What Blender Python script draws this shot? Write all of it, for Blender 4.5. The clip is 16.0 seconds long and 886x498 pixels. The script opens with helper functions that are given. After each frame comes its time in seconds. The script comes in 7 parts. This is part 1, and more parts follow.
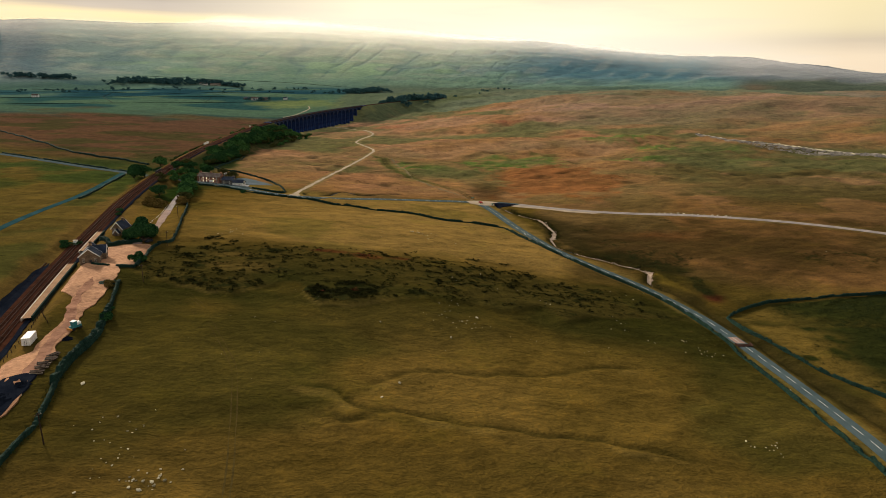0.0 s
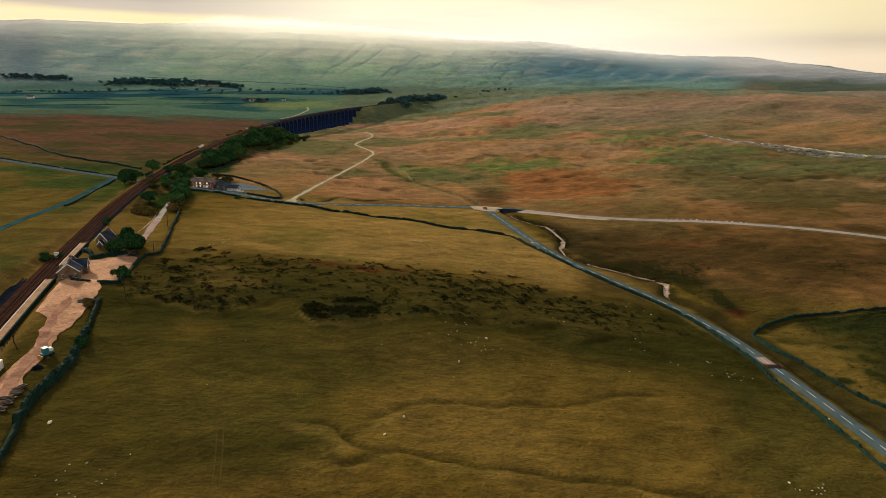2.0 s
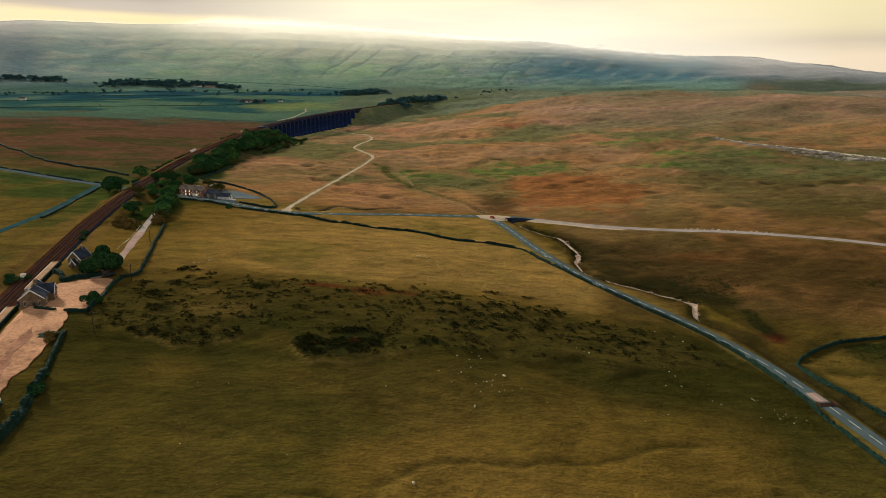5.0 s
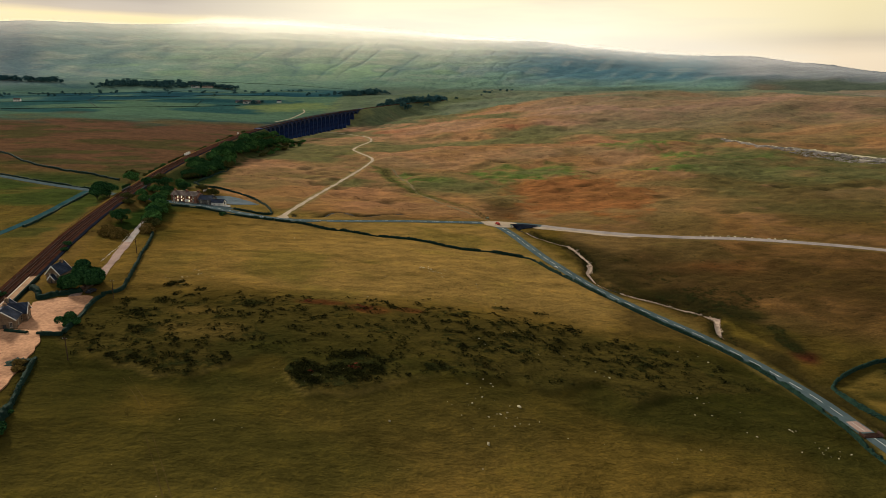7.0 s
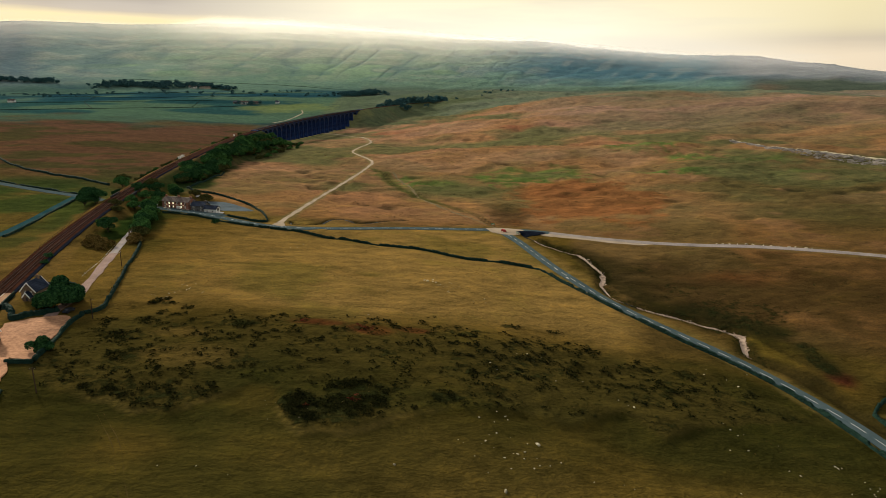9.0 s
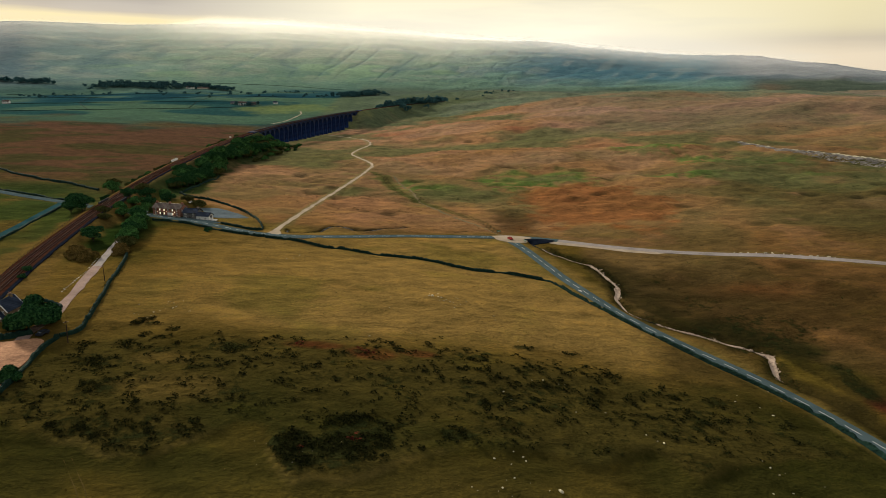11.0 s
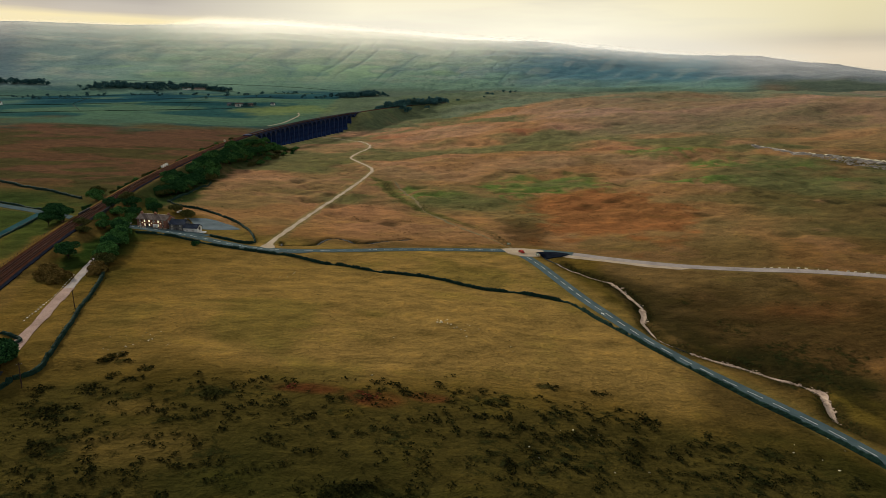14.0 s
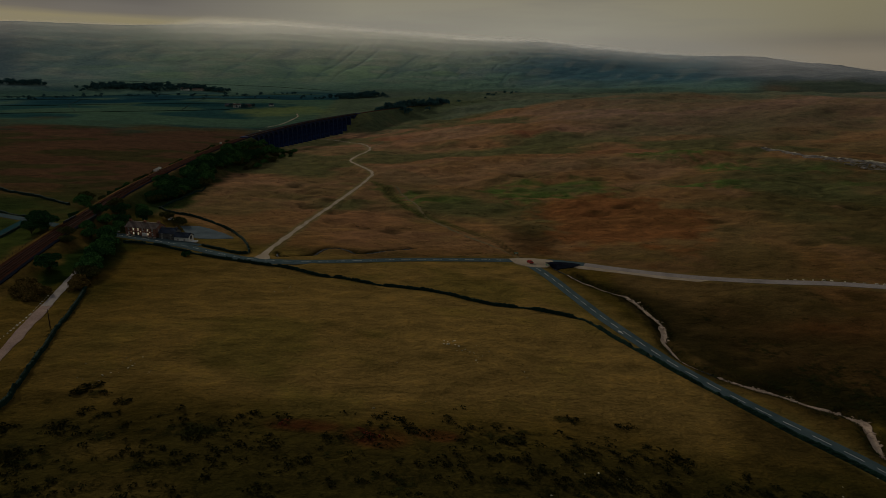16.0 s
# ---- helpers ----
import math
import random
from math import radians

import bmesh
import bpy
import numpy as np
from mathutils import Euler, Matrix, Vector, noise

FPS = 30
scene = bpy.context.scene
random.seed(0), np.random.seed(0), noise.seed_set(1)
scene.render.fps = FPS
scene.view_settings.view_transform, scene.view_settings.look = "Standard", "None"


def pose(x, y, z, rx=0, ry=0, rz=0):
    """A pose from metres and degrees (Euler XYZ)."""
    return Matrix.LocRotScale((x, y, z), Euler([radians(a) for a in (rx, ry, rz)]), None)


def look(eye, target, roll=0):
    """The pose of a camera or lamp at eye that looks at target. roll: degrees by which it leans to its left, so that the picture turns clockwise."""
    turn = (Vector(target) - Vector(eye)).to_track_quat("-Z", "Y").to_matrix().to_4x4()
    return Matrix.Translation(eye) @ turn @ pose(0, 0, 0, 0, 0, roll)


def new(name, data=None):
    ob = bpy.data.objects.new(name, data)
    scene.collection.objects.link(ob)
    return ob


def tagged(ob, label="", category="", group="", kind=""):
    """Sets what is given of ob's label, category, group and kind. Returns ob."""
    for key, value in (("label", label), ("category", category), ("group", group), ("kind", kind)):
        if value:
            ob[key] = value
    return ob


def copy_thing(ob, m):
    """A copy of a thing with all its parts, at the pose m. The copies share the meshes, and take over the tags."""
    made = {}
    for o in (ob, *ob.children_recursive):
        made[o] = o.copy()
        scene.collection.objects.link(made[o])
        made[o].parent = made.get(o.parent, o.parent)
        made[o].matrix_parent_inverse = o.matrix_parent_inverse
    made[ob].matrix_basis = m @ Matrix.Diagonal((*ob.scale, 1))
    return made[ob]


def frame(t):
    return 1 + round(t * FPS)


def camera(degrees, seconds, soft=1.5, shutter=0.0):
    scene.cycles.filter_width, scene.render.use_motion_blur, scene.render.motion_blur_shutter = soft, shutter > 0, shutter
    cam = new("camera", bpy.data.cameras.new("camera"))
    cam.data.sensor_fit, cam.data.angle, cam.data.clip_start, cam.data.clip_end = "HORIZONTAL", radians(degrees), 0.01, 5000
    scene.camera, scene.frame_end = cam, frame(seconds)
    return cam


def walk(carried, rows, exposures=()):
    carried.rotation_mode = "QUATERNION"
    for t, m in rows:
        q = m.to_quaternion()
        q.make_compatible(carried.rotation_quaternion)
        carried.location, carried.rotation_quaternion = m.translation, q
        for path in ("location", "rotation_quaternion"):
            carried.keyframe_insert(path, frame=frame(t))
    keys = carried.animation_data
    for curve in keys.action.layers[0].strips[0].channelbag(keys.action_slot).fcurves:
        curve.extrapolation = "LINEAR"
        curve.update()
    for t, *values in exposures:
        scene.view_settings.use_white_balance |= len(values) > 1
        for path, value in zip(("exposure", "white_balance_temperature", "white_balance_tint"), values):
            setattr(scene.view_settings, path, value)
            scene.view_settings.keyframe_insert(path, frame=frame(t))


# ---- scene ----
cam = camera(69.5, 16.0, soft=0.85)
PATH = [
    (0, (0.06, 0.04, 102.96), (3.21, 495.63, -37.07), 1.56),
    (2, (-2.61, 19.96, 102.98), (0.99, 515.63, -36.74), 1.48),
    (4, (-5.34, 39.86, 102.97), (-1.21, 535.58, -36.58), 1.40),
    (6, (-8.09, 59.72, 102.94), (-3.37, 555.47, -36.49), 1.32),
    (8, (-10.84, 79.54, 102.91), (-5.51, 575.30, -36.45), 1.24),
    (10, (-13.58, 99.28, 102.87), (-7.64, 595.05, -36.40), 1.18),
    (12, (-16.28, 118.93, 102.86), (-9.76, 614.75, -36.27), 1.14),
    (14, (-18.94, 138.49, 102.87), (-11.90, 634.37, -36.01), 1.13),
    (16, (-21.51, 157.93, 102.91), (-14.04, 653.91, -35.57), 1.16),
]
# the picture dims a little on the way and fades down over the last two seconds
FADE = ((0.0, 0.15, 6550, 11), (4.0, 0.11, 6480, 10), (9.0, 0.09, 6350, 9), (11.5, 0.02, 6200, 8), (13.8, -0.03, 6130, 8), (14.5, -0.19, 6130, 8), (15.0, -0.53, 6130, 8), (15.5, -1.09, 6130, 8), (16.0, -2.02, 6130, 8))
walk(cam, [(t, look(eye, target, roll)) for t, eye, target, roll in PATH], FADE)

# ---------------------------------------------------------------- overcast evening sky, one wide veiled sun
SUN_EL, SUN_AZ = 23.0, -42.0
GAP_AZ = 6.0
world = bpy.data.worlds.new("overcast_sky")
scene.world = world
world.use_nodes = True


class Nodes:
    """Short hand for building node trees."""

    def __init__(self, tree):
        self.tree = tree

    def add(self, kind, inputs=None, **settings):
        node = self.tree.nodes.new(kind)
        for key, value in settings.items():
            if key == "operation":
                node.operation = value
            elif key == "blend_type":
                node.blend_type = value
            elif key == "data_type":
                node.data_type = value
            elif key == "sky_type":
                node.sky_type = value
            elif key == "attribute_name":
                node.attribute_name = value
            elif key == "feature":
                node.feature = value
        for key, value in (inputs or {}).items():
            if isinstance(value, bpy.types.NodeSocket):
                self.tree.links.new(value, node.inputs[key])
            else:
                node.inputs[key].default_value = value
        return node

    def math(self, operation, a, b=0.0, clamp=False):
        node = self.add("ShaderNodeMath", {0: a, 1: b}, operation=operation)
        node.use_clamp = clamp
        return node.outputs[0]

    def mix(self, fac, a, b, blend="MIX"):
        node = self.tree.nodes.new("ShaderNodeMix")
        node.data_type, node.blend_type = "RGBA", blend
        for key, value in ((0, fac), (6, a), (7, b)):
            if isinstance(value, bpy.types.NodeSocket):
                self.tree.links.new(value, node.inputs[key])
            else:
                node.inputs[key].default_value = (*value, 1) if isinstance(value, tuple) and len(value) == 3 else value
        return node.outputs[2]

    def ramp(self, fac, *stops):
        node = self.tree.nodes.new("ShaderNodeValToRGB")
        self.tree.links.new(fac, node.inputs[0])
        while len(node.color_ramp.elements) < len(stops):
            node.color_ramp.elements.new(0.5)
        for element, (at, colour) in zip(node.color_ramp.elements, stops):
            element.position = at
            element.color = (*colour, 1) if isinstance(colour, tuple) else (colour, colour, colour, 1)
        return node.outputs[0]

    def noise(self, vector, scale, detail=4.0, rough=0.55):
        return self.add("ShaderNodeTexNoise", {"Vector": vector, "Scale": scale, "Detail": detail, "Roughness": rough}).outputs[0]


w = Nodes(world.node_tree)
sky = w.add("ShaderNodeTexSky", sky_type="NISHITA")
sky.sun_disc, sky.sun_elevation, sky.sun_rotation = False, radians(SUN_EL), radians(SUN_AZ)
clear = w.mix(1.0, sky.outputs[0], (0.08, 0.08, 0.08), "MULTIPLY")
way = w.add("ShaderNodeTexCoord").outputs["Generated"]
split = w.add("ShaderNodeSeparateXYZ", {0: way})
up = split.outputs[2]
# cloud deck: grey-lilac rolls over a yellow gap to the north-west, bright cream ahead, duller veils to the north-east
flat = w.add("ShaderNodeCombineXYZ", {0: w.math("MULTIPLY", split.outputs[0], 1.5), 1: w.math("MULTIPLY", split.outputs[1], 1.0), 2: w.math("MULTIPLY", up, 14.0)}).outputs[0]
rolls = w.noise(flat, 1.7, 6.0, 0.5)
side = w.math("DIVIDE", split.outputs[0], w.math("MAXIMUM", split.outputs[1], 0.2))
wave = w.math("ADD", up, w.math("MULTIPLY", w.math("SUBTRACT", rolls, 0.5), 0.030))
ahead = w.ramp(wave, (0.0, (1.12, 1.00, 0.78)), (0.045, (1.14, 1.02, 0.78)), (0.070, (1.06, 0.95, 0.70)), (0.10, (1.00, 0.87, 0.60)), (0.14, (0.86, 0.74, 0.55)), (0.3, (0.52, 0.50, 0.46)), (1.0, (0.50, 0.50, 0.49)))
west_sky = w.ramp(wave, (0.0, (1.00, 0.92, 0.70)), (0.044, (1.02, 0.82, 0.44)), (0.058, (1.10, 0.90, 0.50)), (0.067, (0.60, 0.51, 0.42)), (0.10, (0.48, 0.42, 0.38)), (0.3, (0.46, 0.45, 0.43)), (1.0, (0.50, 0.50, 0.49)))
east_sky = w.ramp(wave, (0.0, (0.96, 0.78, 0.56)), (0.026, (0.98, 0.80, 0.57)), (0.045, (0.72, 0.60, 0.44)), (0.064, (0.92, 0.78, 0.48)), (0.10, (0.98, 0.83, 0.47)), (0.3, (0.52, 0.50, 0.46)), (1.0, (0.50, 0.50, 0.49)))
left_part = w.ramp(w.math("MULTIPLY", side, -1.0), (0.12, 0.0), (0.42, 1.0))
right_part = w.ramp(side, (0.22, 0.0), (0.60, 1.0))
deck = w.mix(right_part, w.mix(left_part, ahead, west_sky), east_sky)
cover = w.ramp(rolls, (0.46, 0.0), (0.70, 0.65))
clouds = w.mix(cover, deck, w.ramp(up, (0.0, (0.92, 0.84, 0.70)), (0.06, (0.88, 0.78, 0.64)), (0.10, (0.62, 0.56, 0.50)), (0.3, (0.42, 0.42, 0.41)), (1.0, (0.42, 0.42, 0.43))))
# the sun's veiled glow, and the duller side of the sky
toward = w.add("ShaderNodeVectorMath", {0: way, 1: (math.sin(radians(GAP_AZ)), math.cos(radians(GAP_AZ)), 0.12)}, operation="DOT_PRODUCT").outputs["Value"]
glow = w.ramp(toward, (0.0, 0.95), (0.62, 0.90), (0.88, 0.96), (1.0, 1.10))
clouds = w.mix(1.0, clouds, glow, "MULTIPLY")
final = w.mix(0.93, clear, clouds)
w.tree.links.new(final, w.tree.nodes["Background"].inputs[0])
w.tree.nodes["Background"].inputs[1].default_value = 0.95

sun = new("sun", bpy.data.lights.new("sun", "SUN"))
sun.data.energy, sun.data.angle, sun.data.color = 4.6, radians(7), (1.0, 0.86, 0.66)
sun.matrix_basis = look((0, 0, 0), (-math.sin(radians(SUN_AZ)) * math.cos(radians(SUN_EL)), -math.cos(radians(SUN_AZ)) * math.cos(radians(SUN_EL)), -math.sin(radians(SUN_EL))))

# ---------------------------------------------------------------- materials


def surface(name, rough=0.9, metal=0.0, spec=0.3):
    m = bpy.data.materials.new(name)
    m.use_nodes = True
    n = Nodes(m.node_tree)
    b = m.node_tree.nodes["Principled BSDF"]
    b.inputs["Roughness"].default_value, b.inputs["Metallic"].default_value, b.inputs["Specular IOR Level"].default_value = rough, metal, spec
    return m, n, b


def place(n):
    return n.add("ShaderNodeNewGeometry").outputs["Position"]


def relief(n, b, height, strength, distance):
    bump = n.add("ShaderNodeBump", {"Height": height, "Strength": strength, "Distance": distance})
    n.tree.links.new(bump.outputs[0], b.inputs["Normal"])


def mottled(name, dark, light, scale, fine, rough=0.9, metal=0.0, bump=0.5, depth=0.1, spec=0.08, own=0.0):
    """Two scales of mottling; own: how much separate pieces differ from one another."""
    m, n, b = surface(name, rough, metal, spec)
    p = place(n)
    big, small = n.noise(p, scale, 4), n.noise(p, fine, 5, 0.65)
    fac = n.math("ADD", n.math("MULTIPLY", big, 0.55), n.math("MULTIPLY", small, 0.45))
    if own:
        rnd = n.add("ShaderNodeObjectInfo").outputs["Random"]
        fac = n.math("ADD", fac, n.math("MULTIPLY", n.math("SUBTRACT", rnd, 0.5), own))
    c = n.ramp(fac, (0.32, dark), (0.68, light))
    n.tree.links.new(c, b.inputs["Base Color"])
    relief(n, b, small, bump, depth)
    return m


def grass_land():
    """Sward colour holds plants, painted shading and haze; heath: how thickly dark clumps stand in it."""
    m, n, b = surface("moor_grass", 1.0, 0.0, 0.0)
    p = place(n)
    base = n.add("ShaderNodeAttribute", attribute_name="sward").outputs["Color"]
    heath = n.add("ShaderNodeAttribute", attribute_name="heath").outputs["Fac"]
    squash = n.add("ShaderNodeVectorMath", {0: p, 1: (0.7, 1.0, 1.0)}, operation="MULTIPLY").outputs[0]
    drift = n.add("ShaderNodeVectorMath", {0: p, 1: (0.75, 1.1, 1.0)}, operation="MULTIPLY").outputs[0]
    tuft = n.noise(p, 0.9, 9, 0.72)
    patch = n.noise(squash, 0.16, 6, 0.66)
    wisp = n.noise(drift, 0.07, 7, 0.68)
    broad = n.noise(squash, 0.016, 4, 0.55)
    lightness = n.math("ADD", n.math("ADD", n.math("MULTIPLY", tuft, 0.66), n.math("MULTIPLY", wisp, 0.55)), n.math("ADD", n.math("MULTIPLY", patch, 0.62), n.math("MULTIPLY", broad, 0.25)))
    c = n.mix(1.0, base, n.ramp(n.math("MULTIPLY", lightness, 0.481), (0.38, (0.50, 0.52, 0.48)), (0.50, (0.99, 0.99, 0.99)), (0.62, (1.62, 1.50, 1.25))), "MULTIPLY")
    # wet rush and old straw in drifts
    rush = n.ramp(n.noise(drift, 0.035, 6, 0.68), (0.55, 0.0), (0.66, 1.0))
    c = n.mix(n.math("MULTIPLY", rush, 0.35), c, n.mix(1.0, c, (0.46, 0.66, 0.46), "MULTIPLY"))
    straw = n.ramp(n.noise(drift, 0.05, 6, 0.7), (0.34, 1.0), (0.43, 0.0))
    c = n.mix(n.math("MULTIPLY", straw, 0.18), c, n.mix(1.0, c, (1.5, 1.30, 1.0), "MULTIPLY"))
    # dark clumps of heather and bilberry, ragged and run together where they stand thick
    clump = n.math("ADD", n.math("MULTIPLY", n.noise(p, 0.30, 7, 0.66), 0.62), n.math("MULTIPLY", n.noise(squash, 0.075, 4, 0.55), 0.38))
    lim = n.math("SUBTRACT", 0.70, n.math("MULTIPLY", heath, 0.30))
    clumped = n.ramp(n.math("ADD", n.math("SUBTRACT", clump, lim), 0.5), (0.470, 0.0), (0.575, 1.0))
    twig = n.ramp(n.noise(p, 1.6, 4, 0.7), (0.35, (0.006, 0.010, 0.004)), (0.7, (0.030, 0.036, 0.011)))
    c = n.mix(n.math("MULTIPLY", clumped, 0.80), c, twig)
    n.tree.links.new(c, b.inputs["Base Color"])
    h = n.math("ADD", n.math("MULTIPLY", tuft, 0.09), n.math("ADD", n.math("MULTIPLY", patch, 1.1), n.math("ADD", n.math("MULTIPLY", wisp, 1.5), n.math("MULTIPLY", clumped, 0.35))))
    relief(n, b, h, 1.0, 1.4)
    return m


def leafy(name, dark, light):
    m, n, b = surface(name, 1.0, 0.0, 0.0)
    g = n.add("ShaderNodeNewGeometry")
    rnd = n.math("ADD", n.math("MULTIPLY", g.outputs["Random Per Island"], 0.75), n.math("MULTIPLY", n.noise(g.outputs["Position"], 0.25, 3), 0.5))
    n.tree.links.new(n.ramp(rnd, (0.2, dark), (0.95, light)), b.inputs["Base Color"])
    return m


def masonry(name, dark, light, course=0.45, soot=0.0):
    """Coursed stone with mortar lines, weathered in patches."""
    m, n, b = surface(name, 0.92, 0.0, 0.2)
    p = n.add("ShaderNodeTexCoord").outputs["Object"]
    split = n.add("ShaderNodeSeparateXYZ", {0: p})
    run = n.math("ADD", split.outputs[0], split.outputs[1])
    at = n.add("ShaderNodeCombineXYZ", {0: run, 1: split.outputs[2], 2: 0.0}).outputs[0]
    brick = n.add("ShaderNodeTexBrick", {"Vector": at, "Color1": (*dark, 1), "Color2": (*light, 1), "Mortar": (*[0.7 * v for v in dark], 1), "Scale": 1.0, "Mortar Size": 0.018, "Brick Width": course * 2.1, "Row Height": course})
    wear = n.noise(p, 0.35, 5, 0.6)
    c = n.mix(1.0, brick.outputs[0], n.ramp(wear, (0.3, 0.55 - 0.25 * soot), (0.7, 1.25)), "MULTIPLY")
    n.tree.links.new(c, b.inputs["Base Color"])
    relief(n, b, n.math("ADD", brick.outputs["Fac"], n.noise(p, 3.0, 4)), 0.5, 0.03)
    return m


def plain(name, colour, rough=0.5, metal=0.0, spec=0.5, wear=0.25):
    m, n, b = surface(name, rough, metal, spec)
    c = n.mix(1.0, colour, n.ramp(n.noise(place(n), 1.3, 5, 0.6), (0.3, 1.0 - wear), (0.7, 1.0 + wear * 0.4)), "MULTIPLY")
    n.tree.links.new(c, b.inputs["Base Color"])
    return m


def glow_of(name, colour, power):
    m, n, b = surface(name, 0.4)
    b.inputs["Base Color"].default_value = (*colour, 1)
    b.inputs["Emission Color"].default_value = (*colour, 1)
    b.inputs["Emission Strength"].default_value = power
    return m


def low_cloud_stuff():
    """Thin torn vapour: clear below and at its ragged top, dense between."""
    m = bpy.data.materials.new("hill_cloud")
    m.use_nodes = True
    n = Nodes(m.node_tree)
    for node in list(n.tree.nodes):
        n.tree.nodes.remove(node)
    p = place(n)
    dense = n.add("ShaderNodeAttribute", attribute_name="vapour").outputs["Fac"]
    torn = n.noise(n.add("ShaderNodeVectorMath", {0: p, 1: (0.8, 1.0, 1.6)}, operation="MULTIPLY").outputs[0], 0.0026, 3, 0.5)
    alpha = n.math("MULTIPLY", dense, n.ramp(torn, (0.25, 0.72), (0.7, 1.0)))
    lit = n.add("ShaderNodeAddShader", {0: n.add("ShaderNodeBsdfDiffuse", {"Color": (0.92, 0.91, 0.93, 1)}).outputs[0],
                                        1: n.add("ShaderNodeBsdfTranslucent", {"Color": (0.95, 0.88, 0.80, 1)}).outputs[0]}).outputs[0]
    mix = n.add("ShaderNodeMixShader", {0: alpha, 1: n.add("ShaderNodeBsdfTransparent").outputs[0], 2: lit})
    n.tree.links.new(mix.outputs[0], n.add("ShaderNodeOutputMaterial").inputs[0])
    return m


GRASS = grass_land()
LANE = mottled("lane_asphalt", (0.012, 0.042, 0.050), (0.034, 0.080, 0.090), 0.12, 2.5, 1.0, bump=0.2, depth=0.01, spec=0.0)
ASPHALT = mottled("asphalt", (0.042, 0.066, 0.074), (0.092, 0.126, 0.134), 0.12, 2.5, 1.0, bump=0.2, depth=0.01, spec=0.0)
CARPARK = mottled("pale_grey_tarmac", (0.060, 0.082, 0.094), (0.15, 0.18, 0.20), 0.12, 1.8, 1.0, bump=0.2, depth=0.01, spec=0.0)
TARMAC = mottled("worn_tarmac", (0.18, 0.155, 0.145), (0.35, 0.305, 0.285), 0.15, 1.5, 0.9, bump=0.2, depth=0.01)
GRAVEL = mottled("pale_gravel", (0.22, 0.17, 0.11), (0.48, 0.39, 0.29), 0.12, 3.0, 0.95, bump=0.4, depth=0.03)
YARD = mottled("pink_gravel", (0.13, 0.060, 0.032), (0.62, 0.335, 0.185), 0.09, 0.8, 0.95, bump=0.4, depth=0.04)
MUD = mottled("trodden_gravel", (0.15, 0.072, 0.050), (0.42, 0.235, 0.155), 0.2, 0.9, 1.0, bump=0.4, depth=0.04, spec=0.0)
PEBBLE = mottled("stream_pebbles", (0.09, 0.062, 0.048), (0.62, 0.47, 0.36), 0.25, 1.8, 0.9, bump=0.6, depth=0.1)
BALLAST = mottled("brown_ballast", (0.020, 0.009, 0.006), (0.078, 0.032, 0.019), 0.35, 2.5, 1.0, bump=0.6, depth=0.05, spec=0.0)
DRIVE = mottled("pinkish_drive", (0.15, 0.095, 0.078), (0.38, 0.265, 0.22), 0.12, 2.0, 0.95, bump=0.4, depth=0.03)
PLATFORM = mottled("platform_flags", (0.17, 0.088, 0.045), (0.40, 0.230, 0.120), 0.2, 2.0, 0.9)
CINDER = mottled("dark_cinder", (0.004, 0.006, 0.012), (0.016, 0.020, 0.030), 0.3, 2.0, 1.0, bump=0.6, depth=0.08, spec=0.0)
STEEL = plain("rail_steel", (0.055, 0.028, 0.020), 0.8, 0.0, 0.1)
TIMBER = mottled("weathered_timber", (0.022, 0.014, 0.010), (0.066, 0.043, 0.031), 0.8, 6.0, 0.85, own=0.3)
SLEEPER = mottled("tarred_sleeper", (0.018, 0.008, 0.006), (0.075, 0.032, 0.019), 0.5, 4.0, 1.0, spec=0.0)
SAWN = mottled("sawn_timber", (0.26, 0.20, 0.14), (0.45, 0.36, 0.26), 0.8, 6.0, 0.8, own=0.4)
# mossy stone; the walls' shaded sides are put into its darkness
DRYSTONE = mottled("mossy_dry_stone", (0.003, 0.013, 0.010), (0.018, 0.046, 0.033), 0.5, 2.2, 0.95, bump=1.0, depth=0.25)
LIME = mottled("weathered_limestone", (0.060, 0.060, 0.062), (0.46, 0.41, 0.36), 0.12, 1.2, 0.9, bump=0.7, depth=0.1)
PATHWAY = mottled("worn_path", (0.10, 0.08, 0.03), (0.22, 0.17, 0.09), 0.3, 2.0, 0.95)
WORN = mottled("worn_grass", (0.048, 0.035, 0.011), (0.100, 0.072, 0.023), 0.2, 1.6, 1.0, spec=0.0)
BOULDER = mottled("limestone", (0.20, 0.175, 0.11), (0.62, 0.55, 0.38), 0.5, 2.5, 0.9, bump=0.7, depth=0.1, own=0.5)
# blue cast of the shaded faces put into the viaduct's stone colours
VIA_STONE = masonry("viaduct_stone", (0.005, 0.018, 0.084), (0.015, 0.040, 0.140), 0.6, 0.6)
BRIDGE_STONE = masonry("sooty_bridge_stone", (0.012, 0.014, 0.018), (0.040, 0.042, 0.048), 0.4, 0.5)
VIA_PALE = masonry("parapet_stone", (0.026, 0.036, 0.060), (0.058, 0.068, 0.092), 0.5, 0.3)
SAND = masonry("brown_sandstone", (0.17, 0.115, 0.075), (0.27, 0.19, 0.125), 0.28)
REDSTONE = masonry("red_brown_stone", (0.27, 0.12, 0.085), (0.42, 0.21, 0.145), 0.28)
GREYSTONE = masonry("grey_stone", (0.12, 0.12, 0.12), (0.20, 0.195, 0.185), 0.28)
SLATE = masonry("slate", (0.016, 0.025, 0.048), (0.042, 0.055, 0.085), 0.25)
STONE_SLATE = masonry("stone_slate", (0.085, 0.060, 0.052), (0.15, 0.115, 0.10), 0.3)
WHITE = plain("white_paint", (0.84, 0.83, 0.80), 0.6)
DRESSED = mottled("dressed_stone", (0.38, 0.32, 0.25), (0.55, 0.48, 0.39), 0.5, 3.0, 0.9)
